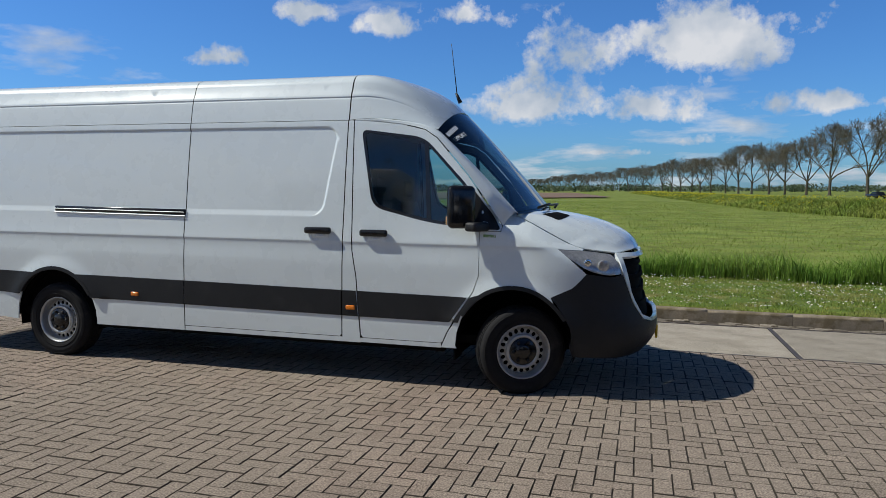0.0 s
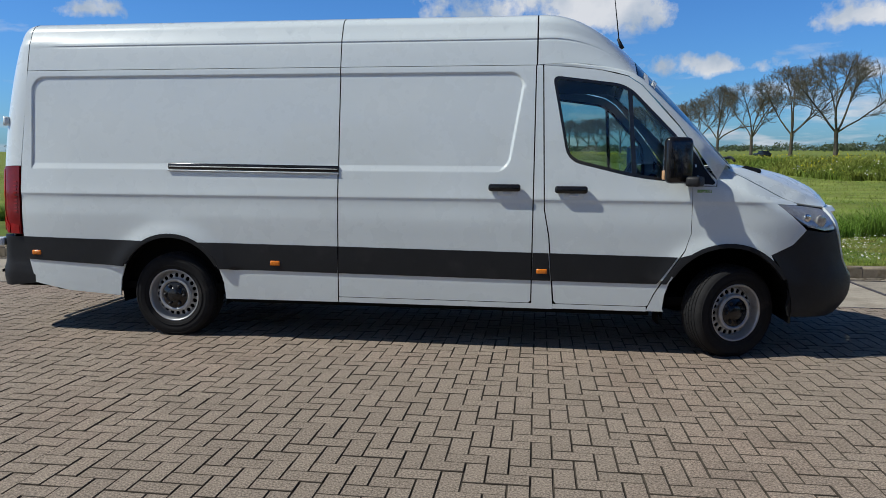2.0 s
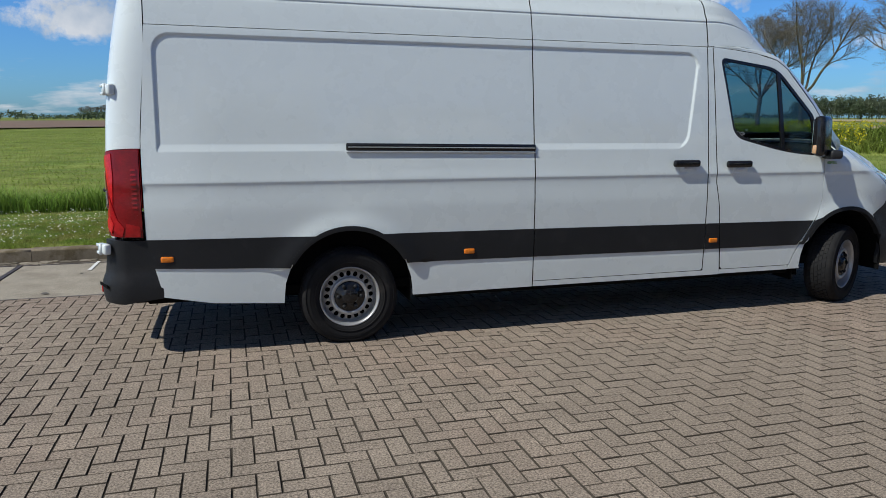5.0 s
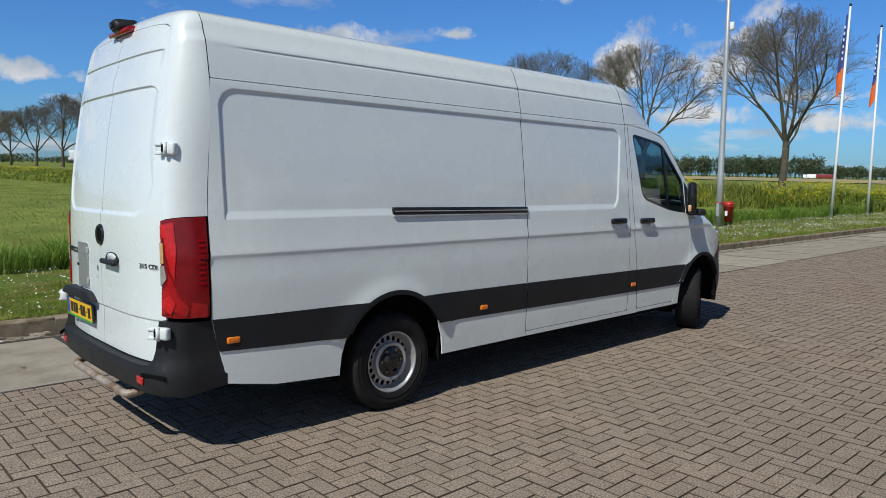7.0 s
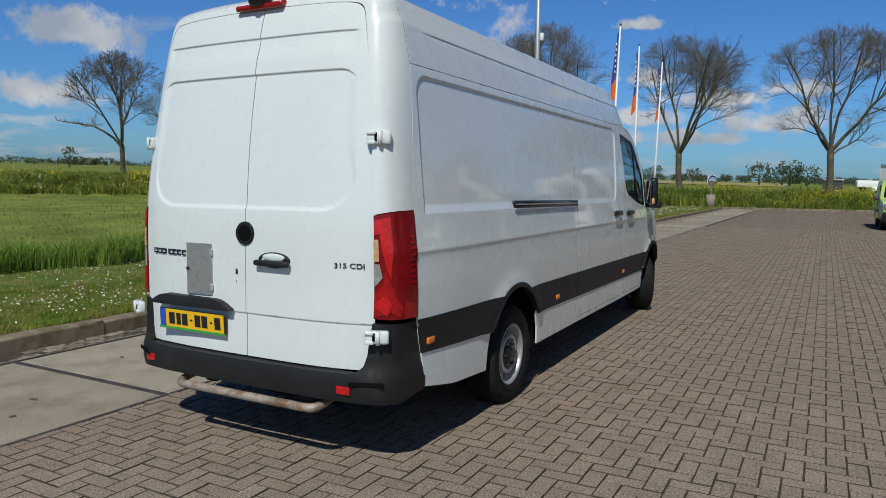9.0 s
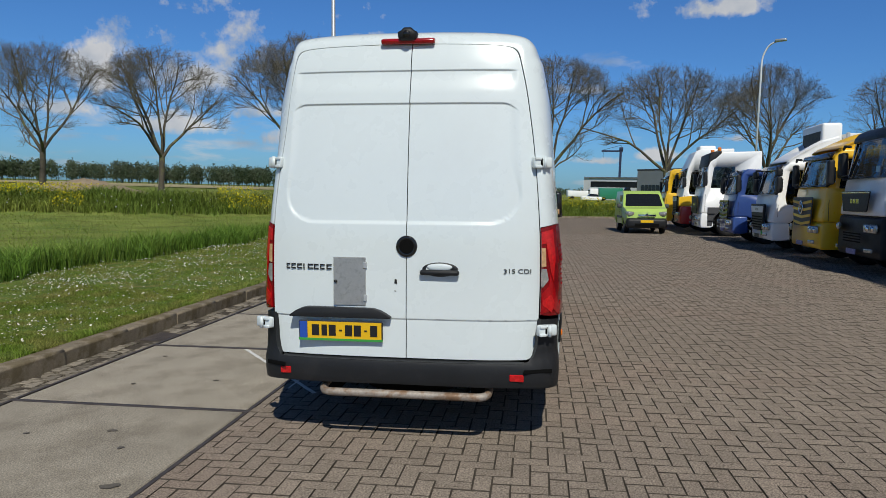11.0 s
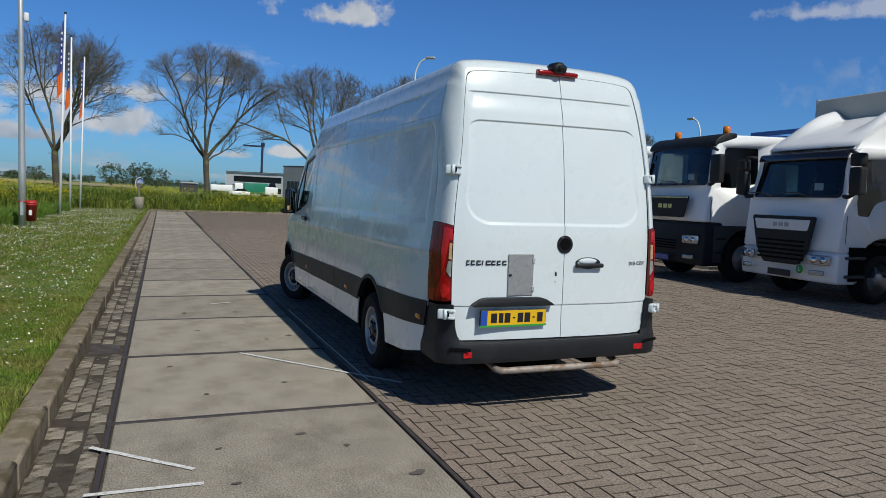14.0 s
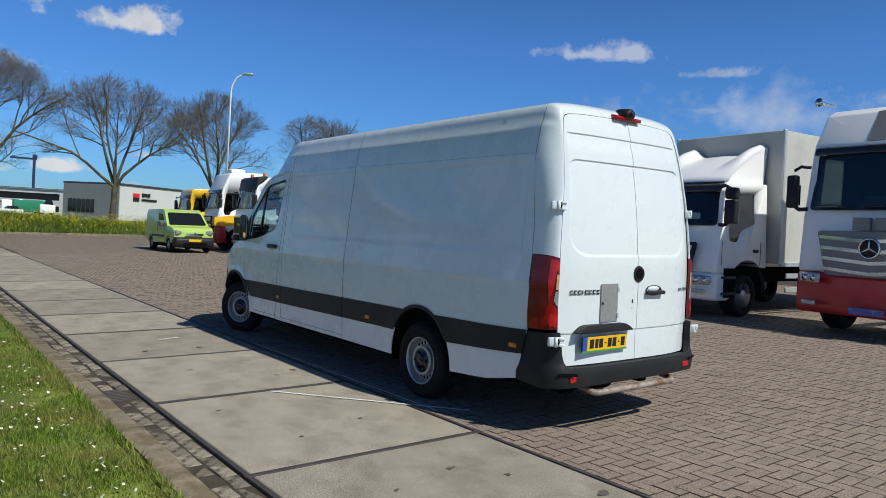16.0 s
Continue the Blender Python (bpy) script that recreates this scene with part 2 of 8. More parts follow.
RUBBER = shader("tyre_rubber", (0.014, 0.014, 0.015), 0.80, spec=0.2, var=0.2, scale=8, fine=60, bump=0.2, second=(0.035, 0.032, 0.030), second_scale=6, second_amount=0.25)
STEEL = shader("silver_wheel_paint", (0.44, 0.45, 0.46), 0.38, metal=0.55, var=0.08, second=(0.36, 0.34, 0.31), second_scale=14, second_amount=0.3)
CHROME = shader("chrome", (0.78, 0.79, 0.80), 0.12, metal=1.0, var=0.02)
GALV = shader("galvanised_steel", (0.50, 0.52, 0.53), 0.5, metal=0.55, var=0.08, scale=3, fine=40)
RUST_STEEL = shader("worn_steel_tube", (0.33, 0.29, 0.25), 0.6, metal=0.25, var=0.25, scale=9, fine=80, bump=0.3, second=(0.20, 0.12, 0.07), second_scale=8, second_amount=0.55)
ALU = shader("dull_aluminium", (0.46, 0.46, 0.45), 0.45, metal=0.7, var=0.07, scale=20, second=(0.36, 0.36, 0.35), second_scale=30, second_amount=0.4)
RED_LENS = shader("red_lens", (0.32, 0.003, 0.006), 0.12, var=0.30, scale=14, fine=60, coat=0.3)
RED_DARK = shader("dark_red_lens", (0.185, 0.002, 0.004), 0.22, var=0.25, scale=14)
CLEAR_LENS = shader("clear_lens", (0.42, 0.42, 0.41), 0.10, metal=0.45, var=0.25, scale=20, fine=60, coat=0.8)
AMBER = shader("amber_lens", (0.75, 0.20, 0.012), 0.2, var=0.2, scale=60, coat=0.6)
AMBER_LIT = shader("amber_bulb", (0.70, 0.42, 0.22), 0.15, metal=0.3, var=0.2, scale=40, coat=0.6)
REFLECTOR = shader("red_reflector", (0.50, 0.008, 0.010), 0.2, var=0.25, scale=40, coat=0.3)
GLASS = glass("side_glass", (0.70, 0.86, 0.84), 0.86)
GLASS_DARK = glass("windscreen_glass", (0.62, 0.78, 0.80), 0.5)
PLATE_YELLOW = shader("yellow_plate", (0.80, 0.47, 0.012), 0.35, var=0.03)
PLATE_BLUE = shader("blue_plate", (0.02, 0.08, 0.42), 0.35, var=0.05)
PLATE_GREEN = shader("green_plate", (0.05, 0.33, 0.06), 0.35, var=0.05)
INK = shader("black_print", (0.012, 0.012, 0.012), 0.5, var=0.02)
PALE = shader("pale_print", (0.78, 0.80, 0.80), 0.5, var=0.02)
SEAT = shader("grey_seat_cloth", (0.055, 0.056, 0.06), 0.9, var=0.2, fine=200)
CLAY = (0.235, 0.195, 0.170)
BRICK = shader("concrete_paver", (0.254, 0.209, 0.168), 0.92, var=0.13, scale=3, fine=60, bump=0.8, bump_scale=160, spec=0.12, second=(0.255, 0.200, 0.160), second_scale=0.35, second_amount=0.45, island=0.045, grain=(95, 0.75))
BRICK_ONE = shader("concrete_paver_single", (0.254, 0.209, 0.168), 0.92, var=0.13, scale=3, fine=60, bump=0.8, bump_scale=160, spec=0.12, random_amount=0.045, grain=(95, 0.75))
SAND = shader("dark_joint_sand", (0.072, 0.060, 0.048), 0.95, var=0.35, scale=9, fine=200, bump=0.4, spec=0.1)
CONCRETE = shader("worn_concrete_slab", (0.326, 0.289, 0.234), 0.9, var=0.16, scale=2.2, fine=80, bump=0.8, bump_scale=110, spec=0.12, second=(0.262, 0.230, 0.184), second_scale=2.4, second_amount=0.55, random_amount=0.09, grain=(100, 0.62))
KERB = shader("old_concrete_kerb", (0.240, 0.200, 0.148), 0.92, var=0.28, scale=5, fine=120, bump=0.9, bump_scale=120, spec=0.12, second=(0.15, 0.12, 0.075), second_scale=4, second_amount=0.55, random_amount=0.14)
IRON = shader("slab_steel_edge", (0.075, 0.063, 0.060), 0.65, metal=0.3, var=0.25, scale=6, fine=90, bump=0.2)
LINE = shader("worn_white_road_paint", (0.72, 0.71, 0.68), 0.8, var=0.15, scale=30, fine=220, second=(0.42, 0.39, 0.34), second_scale=40, second_amount=0.4)
SOIL = shader("meadow_ground", (0.190, 0.225, 0.056), 0.95, spec=0.05, var=0.55, scale=0.9, fine=9, second=(0.115, 0.160, 0.036), second_scale=0.45, second_amount=0.6)
TURF = shader("verge_turf", (0.105, 0.150, 0.034), 0.95, spec=0.05, var=0.35, scale=1.7, fine=60, bump=0.5, bump_scale=60, second=(0.175, 0.165, 0.060), second_scale=2.2, second_amount=0.45)
GRASS = leafy("lawn_grass", (0.185, 0.272, 0.036), 0.55, 0.42, second=(0.29, 0.288, 0.074), second_scale=2.2)
TALL = leafy("tall_grass", (0.150, 0.265, 0.036), 0.45, 0.40, second=(0.215, 0.315, 0.055), second_scale=0.5)
MEADOW = leafy("meadow_grass", (0.225, 0.300, 0.052), 0.16, 0.40, second=(0.28, 0.335, 0.075), second_scale=0.08)
WEEDS = leafy("bank_weeds", (0.175, 0.245, 0.042), 0.60, 0.40, second=(0.28, 0.31, 0.065), second_scale=0.15)
RAPE = leafy("yellow_rape_flowers", (0.62, 0.54, 0.02), 0.2, 0.3)
DAISY = leafy("daisy_petals", (0.80, 0.80, 0.76), 0.08, 0.2)
DAISY_EYE = leafy("daisy_centre", (0.75, 0.52, 0.03), 0.1, 0.1)
BARK = shader("grey_bark", (0.078, 0.066, 0.050), 0.95, var=0.3, scale=2.5, fine=24, bump=0.7, bump_scale=18, second=(0.14, 0.135, 0.05), second_scale=0.8, second_amount=0.45)
TWIG = shader("bare_twigs", (0.140, 0.123, 0.092), 0.95, var=0.2, scale=1.0)
BUDS = leafy("young_buds", (0.16, 0.15, 0.05), 0.3, 0.3)
# leaf colour lightened, the haze of distance mixed into it
FAR_LEAF = leafy("hazed_far_foliage", (0.080, 0.115, 0.060), 0.45, 0.3, second=(0.115, 0.140, 0.085), second_scale=0.06)


# ---- building helpers ----
PAVED = []          # things that stand on the sloping paving


def part(name, bm, material, parent=None, label=""):
    """Links a bmesh as one mesh object under its thing."""
    me = bpy.data.meshes.new(name)
    bm.to_mesh(me)
    bm.free()
    return part_mesh(name, me, material, parent, label)


def part_mesh(name, me, material, parent=None, label=""):
    if material and not me.materials:
        me.materials.append(material)
    ob = new(name, me)
    if parent:
        ob.parent = parent
    if label:
        tagged(ob, label)
    return ob


def thing(name, label, category, group="", m=None, paved=True):
    ob = new(name)
    ob.empty_display_size = 0.2
    tagged(ob, label, category, group)
    if m is not None:
        ob.matrix_basis = m
    if paved:
        PAVED.append(ob)
    return ob


def smooth(bm, on=True):
    for f in bm.faces:
        f.smooth = on
    return bm


def box(x0, x1, y0, y1, z0, z1, bevel=0.0, seg=2, bm=None):
    b = bmesh.new()
    r = bmesh.ops.create_cube(b, size=1)
    for v in b.verts:
        v.co = Vector(((x0 + x1) / 2 + v.co.x * (x1 - x0), (y0 + y1) / 2 + v.co.y * (y1 - y0), (z0 + z1) / 2 + v.co.z * (z1 - z0)))
    if bevel:
        bmesh.ops.bevel(b, geom=b.edges[:], offset=bevel, segments=seg, affect="EDGES", profile=0.5, clamp_overlap=True)
        smooth(b, seg > 1)
    if bm is not None:
        merge(bm, b)
        return bm
    return b


def merge(bm, other):
    me = bpy.data.meshes.new("scratch")
    other.to_mesh(me)
    other.free()
    bm.from_mesh(me)
    bpy.data.meshes.remove(me)
    return bm


def lathe(profile, seg=32, axis="y", bm=None, closed=False, caps=True):
    """Turns (radius, along) points round an axis."""
    b = bm or bmesh.new()
    rings = []
    for r, a in profile:
        ring = []
        for i in range(seg):
            t = 2 * math.pi * i / seg
            p = (r * math.cos(t), a, r * math.sin(t)) if axis == "y" else (r * math.cos(t), r * math.sin(t), a) if axis == "z" else (a, r * math.cos(t), r * math.sin(t))
            ring.append(b.verts.new(p))
        rings.append(ring)
    pairs = list(zip(rings, rings[1:])) + ([(rings[-1], rings[0])] if closed else [])
    for p, q in pairs:
        for i in range(seg):
            j = (i + 1) % seg
            b.faces.new((p[i], p[j], q[j], q[i]))
    if not closed and caps:
        for ring, (r, a) in ((rings[0], profile[0]), (rings[-1], profile[-1])):
            if r > 1e-4:
                b.faces.new(ring)
    bmesh.ops.recalc_face_normals(b, faces=b.faces[:])
    return smooth(b)


def tube(points, radius, seg=10, bm=None, taper=None, smooth_path=True):
    """A round bar along points."""
    b = bm or bmesh.new()
    pts = [Vector(p) for p in points]
    n = len(pts)
    rings = []
    side = None
    for i, p in enumerate(pts):
        d = (pts[min(i + 1, n - 1)] - pts[max(i - 1, 0)]).normalized()
        if side is None:
            side = d.orthogonal().normalized()
        side = (side - d * side.dot(d)).normalized()
        up = d.cross(side)
        r = radius if taper is None else radius * taper[i]
        rings.append([b.verts.new(p + r * (math.cos(2 * math.pi * k / seg) * side + math.sin(2 * math.pi * k / seg) * up)) for k in range(seg)])
    for p, q in zip(rings, rings[1:]):
        for i in range(seg):
            j = (i + 1) % seg
            b.faces.new((p[i], p[j], q[j], q[i])).smooth = True
    b.faces.new(rings[0][::-1]), b.faces.new(rings[-1])
    return b


def arc(points, corner=0.06, seg=5):
    """Rounds the corners of a polyline."""
    pts = [Vector(p) for p in points]
    out = [pts[0]]
    for a, p, c in zip(pts, pts[1:], pts[2:]):
        d1, d2 = (a - p), (c - p)
        k = min(corner, d1.length * 0.49, d2.length * 0.49)
        s, e = p + d1.normalized() * k, p + d2.normalized() * k
        for i in range(seg + 1):
            t = i / seg
            out.append((1 - t) ** 2 * s + 2 * t * (1 - t) * p + t * t * e)
    out.append(pts[-1])
    return out


def prism(outline, y0, y1, plane="xz", bevel=0.0, seg=2):
    """A plate of any outline, from y0 to y1 across its plane."""
    b = bmesh.new()
    place = {"xz": lambda p, d: (p[0], d, p[1]), "yz": lambda p, d: (d, p[0], p[1]), "xy": lambda p, d: (p[0], p[1], d)}[plane]
    vs = [b.verts.new(place(p, y0)) for p in outline]
    f = b.faces.new(vs)
    r = bmesh.ops.extrude_face_region(b, geom=[f])
    shift = Vector(place((0, 0), y1)) - Vector(place((0, 0), y0))
    for v in r["geom"]:
        if isinstance(v, bmesh.types.BMVert):
            v.co += shift
    bmesh.ops.recalc_face_normals(b, faces=b.faces[:])
    if bevel:
        bmesh.ops.bevel(b, geom=b.edges[:], offset=bevel, segments=seg, affect="EDGES", profile=0.5, clamp_overlap=True)
        if seg > 1:
            smooth(b)
    return b


def round_poly(points, radius, seg=4):
    """A closed 2D outline with rounded corners; radius: one for all, or one for each."""
    n = len(points)
    out = []
    for i in range(n):
        a, p, c = Vector(points[i - 1]), Vector(points[i]), Vector(points[(i + 1) % n])
        r = radius[i] if isinstance(radius, (list, tuple)) else radius
        if r <= 0:
            out.append(tuple(p))
            continue
        k = min(r, (a - p).length * 0.48, (c - p).length * 0.48)
        s, e = p + (a - p).normalized() * k, p + (c - p).normalized() * k
        for j in range(seg + 1):
            t = j / seg
            q = (1 - t) ** 2 * s + 2 * t * (1 - t) * p + t * t * e
            out.append((q.x, q.y))
    return out


def sheet(name, outline, place, material, parent=None, label="", holes=(), step=0.05, lines_a=(), lines_b=(), thick=0.012, lift=0.0):
    """A shell panel: an outline in two surface coordinates, with holes, laid on the surface place(a, b), with a turned-in rim."""
    bm = bmesh.new()
    edges = []
    for loop in (outline, *holes):
        vs = [bm.verts.new((a, b, 0)) for a, b in loop]
        edges += [bm.edges.new((vs[i - 1], vs[i])) for i in range(len(vs))]
    bmesh.ops.triangle_fill(bm, use_beauty=True, use_dissolve=False, edges=edges, normal=(0, 0, 1))
    amin, amax = min(p[0] for p in outline), max(p[0] for p in outline)
    bmin, bmax = min(p[1] for p in outline), max(p[1] for p in outline)

    def grid(lo, hi, extra):
        n = max(1, int((hi - lo) / step))
        g = sorted([lo + (hi - lo) * i / n for i in range(1, n)] + [e for e in extra if lo + 0.002 < e < hi - 0.002])
        out = []
        for v in g:
            if not out or v - out[-1] > 0.004:
                out.append(v)
        return out
    for v in grid(amin, amax, lines_a):
        bmesh.ops.bisect_plane(bm, geom=bm.verts[:] + bm.edges[:] + bm.faces[:], plane_co=(v, 0, 0), plane_no=(1, 0, 0), dist=1e-5)
    for v in grid(bmin, bmax, lines_b):
        bmesh.ops.bisect_plane(bm, geom=bm.verts[:] + bm.edges[:] + bm.faces[:], plane_co=(0, v, 0), plane_no=(0, 1, 0), dist=1e-5)
    bm.verts.index_update()
    h = 2e-3
    co, nor = [], []
    for v in bm.verts:
        a, b = v.co.x, v.co.y
        p = Vector(place(a, b))
        n = (Vector(place(a + h, b)) - Vector(place(a - h, b))).cross(Vector(place(a, b + h)) - Vector(place(a, b - h)))
        n = n.normalized() if n.length > 1e-12 else Vector((0, 0, 1))
        co.append(p), nor.append(n)
    faces = [[v.index for v in f.verts] for f in bm.faces]
    # make the normals point outwards: the surface coordinates are given so that a x b points out
    flip = False
    if faces:
        f = faces[0]
        g = (co[f[1]] - co[f[0]]).cross(co[f[2]] - co[f[0]])
        if g.dot(nor[f[0]]) < 0:
            flip = True
    if flip:
        faces = [f[::-1] for f in faces]
    co = [p + n * lift for p, n in zip(co, nor)]
    rim = []
    for e in bm.edges:
        if len(e.link_faces) == 1:
            l = e.link_faces[0].loops
            for lp in l:
                if lp.edge == e:
                    rim.append((lp.vert.index, lp.link_loop_next.vert.index) if not flip else (lp.link_loop_next.vert.index, lp.vert.index))
    bm.free()
    verts, normals = list(co), list(nor)
    for i, j in rim:
        n = ((co[j] - co[i]).cross(nor[i])).normalized()
        k = len(verts)
        verts += [co[i], co[j], co[j] - nor[j] * thick, co[i] - nor[i] * thick]
        normals += [n] * 4
        faces.append([k + 1, k, k + 3, k + 2])
    me = bpy.data.meshes.new(name)
    me.from_pydata([tuple(v) for v in verts], [], faces)
    me.polygons.foreach_set("use_smooth", [True] * len(me.polygons))
    me.normals_split_custom_set_from_vertices([tuple(n) for n in normals])
    me.update()
    return part_mesh(name, me, material, parent, label)


def raw(name, verts, faces, material, parent=None, smooth_on=False):
    me = bpy.data.meshes.new(name)
    me.from_pydata(verts, [], faces)
    if smooth_on:
        me.polygons.foreach_set("use_smooth", [True] * len(me.polygons))
    me.update()
    return part_mesh(name, me, material, parent)


def writing(name, text, size, material, parent, m, label=""):
    """Raised letters in the built-in font, as a mesh."""
    cu = bpy.data.curves.new(name, "FONT")
    cu.body, cu.size, cu.extrude, cu.align_x, cu.align_y = text, size, 0.0015, "CENTER", "CENTER"
    tmp = new(name, cu)
    me = bpy.data.meshes.new_from_object(tmp.evaluated_get(bpy.context.evaluated_depsgraph_get()))
    bpy.data.objects.remove(tmp)
    me.materials.clear()
    ob = part_mesh(name, me, material, parent, label)
    ob.matrix_basis = m
    return ob


def cr(table, t):
    """Catmull-Rom through a table of (t, value), for smooth curves by a few numbers."""
    ts = [p[0] for p in table]
    if t <= ts[0]:
        return table[0][1]
    if t >= ts[-1]:
        return table[-1][1]
    i = max(k for k in range(len(ts)) if ts[k] <= t)
    i = min(i, len(ts) - 2)
    p0, p1, p2, p3 = table[max(i - 1, 0)], table[i], table[i + 1], table[min(i + 2, len(table) - 1)]
    u = (t - p1[0]) / (p2[0] - p1[0])
    m1 = (p2[1] - p0[1]) / (p2[0] - p0[0]) * (p2[0] - p1[0])
    m2 = (p3[1] - p1[1]) / (p3[0] - p1[0]) * (p2[0] - p1[0])
    return (2 * u ** 3 - 3 * u ** 2 + 1) * p1[1] + (u ** 3 - 2 * u ** 2 + u) * m1 + (-2 * u ** 3 + 3 * u ** 2) * p2[1] + (u ** 3 - u ** 2) * m2


def step01(x):
    x = max(0.0, min(1.0, x))
    return x * x * (3 - 2 * x)


# ---- ground ----
def paving_z(x, y):
    p = LEVEL @ Vector((x, y, 0))
    return p.z


FIELD_Z = -0.45
FOOT = [(-400, 49.2), (-10, 49.2), (3.5, 48.8), (9, 44), (19.5, 36), (40, 23.5), (68, 17), (150, 12), (300, 4), (900, -60)]     # y, x of the bank's foot
YS, XS = [p[0] for p in FOOT], [p[1] for p in FOOT]


def ground_z(x, y):
    """Height of the land, without the paving."""
    d = x - np.interp(y, YS, XS)
    field = FIELD_Z + 0.75 * step01(d / 3.5) - 0.25 * step01((d - 7) / 12) + 0.10 * noise.noise((x * 0.11, y * 0.11, 0)) * step01((y - 9) / 6)
    if x < 47.6:
        if y < 3.5:
            return paving_z(x, y) - 0.10
        verge = paving_z(x, 3.5) + 0.112 + 0.012 * math.sin(y * 2 + x * 0.7) - 0.02 * (y - 3.5)
        return verge + (field - verge) * step01((y - 7.4) / 2.6)
    k = step01((x - 47.6) / 2.5)
    edge = paving_z(47.6, min(max(y, -60), 8)) + 0.10
    return edge + (field - edge) * k


def build_ground():
    xs = sorted({-3500, -2000, -1000, -500, -250, -120, -60, -30, *np.arange(-20, 64.1, 1.2).round(2), 70, 80, 95, 120, 160, 220, 300, 450, 700, 1100, 1800, 2600, 3500})
    ys = sorted({-3500, -2000, -1000, -500, -250, -120, -80, -60, -40, -25, *np.arange(-16, 3, 2.0).round(2), 3.45, 3.55, *np.arange(4, 14, 0.6).round(2), *np.arange(15, 90, 2.0).round(2),
                 *np.arange(92, 200, 8.0), 230, 300, 400, 600, 900, 1400, 2200, 3500})
    verts = [(x, y, ground_z(x, y)) for y in ys for x in xs]
    n = len(xs)
    faces = [(j * n + i, j * n + i + 1, (j + 1) * n + i + 1, (j + 1) * n + i) for j in range(len(ys) - 1) for i in range(n - 1)]
    ob = raw("ground", verts, faces, SOIL, smooth_on=True)
    tagged(ob, "flat green meadow land reaching to the horizon", "ground", kind="structure")


build_ground()

# paving bed: one slab under the bricks, in the plane of the paving
SLAB_R, SLAB_L, GUTTER_L, KERB_L = 1.150, 2.99, 3.33, 3.50
bed = part("paving", box(-60, 47.6, SLAB_R - 0.01, GUTTER_L, -0.25, -0.021, bm=box(-60, 47.6, -60, SLAB_R - 0.012, -0.25, -0.0065)), SAND)
tagged(bed, "yard paved with grey-brown concrete bricks in herringbone bond", "paving", kind="structure")
PAVED.append(bed)


def kerbstone_mesh(length=0.995, w=0.165, h=0.125, seed=0):
    rnd = random.Random(seed)
    b = bmesh.new()
    n = 6
    prof = [(0, -0.10), (0, h - 0.022), (0.007, h - 0.006), (0.022, h), (w, h), (w, -0.10)]
    rings = []
    for i in range(n + 1):
        x = length * i / n
        rings.append([b.verts.new((x, y + rnd.uniform(-0.002, 0.002), z + (rnd.uniform(-0.002, 0.002) if z > 0 else 0))) for y, z in prof])
    for p, q in zip(rings, rings[1:]):
        for i in range(len(prof) - 1):
            b.faces.new((p[i], q[i], q[i + 1], p[i + 1])).smooth = i in (1, 2)
    b.faces.new(rings[0]), b.faces.new(rings[-1][::-1])
    bmesh.ops.recalc_face_normals(b, faces=b.faces[:])
    me = bpy.data.meshes.new("kerbstone")
    b.to_mesh(me)
    b.free()
    me.materials.append(KERB)
    return me


def build_kerbs():
    meshes = [kerbstone_mesh(seed=s) for s in range(5)]
    rnd = random.Random(4)
    kerb = thing("kerb", "weathered grey concrete kerb of single stones along the grass verge", "kerb")
    tagged(kerb, kind="structure")
    x = -11.0
    while x < 46.5:
        o = new("kerbstone", rnd.choice(meshes))
        o.parent = kerb
        o.location = (x, GUTTER_L + rnd.uniform(-0.008, 0.008), rnd.uniform(-0.006, 0.006))
        o.rotation_euler = (rnd.uniform(-0.02, 0.02), 0, rnd.uniform(-0.006, 0.006))
        x += 1.0
    end = thing("end_kerb", "concrete kerb closing the far end of the yard", "kerb")
    tagged(end, kind="structure")
    y = 3.4
    while y > -32:
        o = new("kerbstone", rnd.choice(meshes))
        o.parent = end
        o.location, o.rotation_euler = (47.55, y, 0), (0, 0, radians(-90))
        y -= 1.0


build_kerbs()


def build_slabs():
    """Two-metre concrete slabs with steel edges beside the kerb."""
    strip = thing("concrete_strip", "strip of worn concrete slabs with dark steel edges beside the kerb", "pavement")
    tagged(strip, kind="structure")
    pitch, x0 = 1.94, -1.085
    slab = box(0.028, pitch - 0.028, SLAB_R + 0.045, SLAB_L - 0.045, -0.16, 0.0, 0.006, 1)
    me = bpy.data.meshes.new("slab")
    slab.to_mesh(me)
    slab.free()
    me.materials.append(CONCRETE)
    eb = box(-0.022, 0.022, SLAB_R, SLAB_L, -0.16, 0.003, 0.002, 1)
    em = bpy.data.meshes.new("steel_edge")
    eb.to_mesh(em)
    eb.free()
    em.materials.append(IRON)
    lb = bmesh.new()
    for y in (SLAB_R + 0.018, SLAB_L - 0.018):
        box(0.026, pitch - 0.026, y - 0.014, y + 0.014, -0.16, 0.004, 0.002, 1, bm=lb)
    lm = bpy.data.meshes.new("long_steel_edge")
    lb.to_mesh(lm)
    lb.free()
    lm.materials.append(IRON)
    rnd = random.Random(8)
    for i in range(-5, 25):
        for nm, mesh in (("slab", me), ("steel_edge", em), ("long_steel_edge", lm)):
            o = new(nm, mesh)
            o.parent = strip
            o.location = (x0 + i * pitch, 0, rnd.uniform(-0.003, 0.002))


build_slabs()


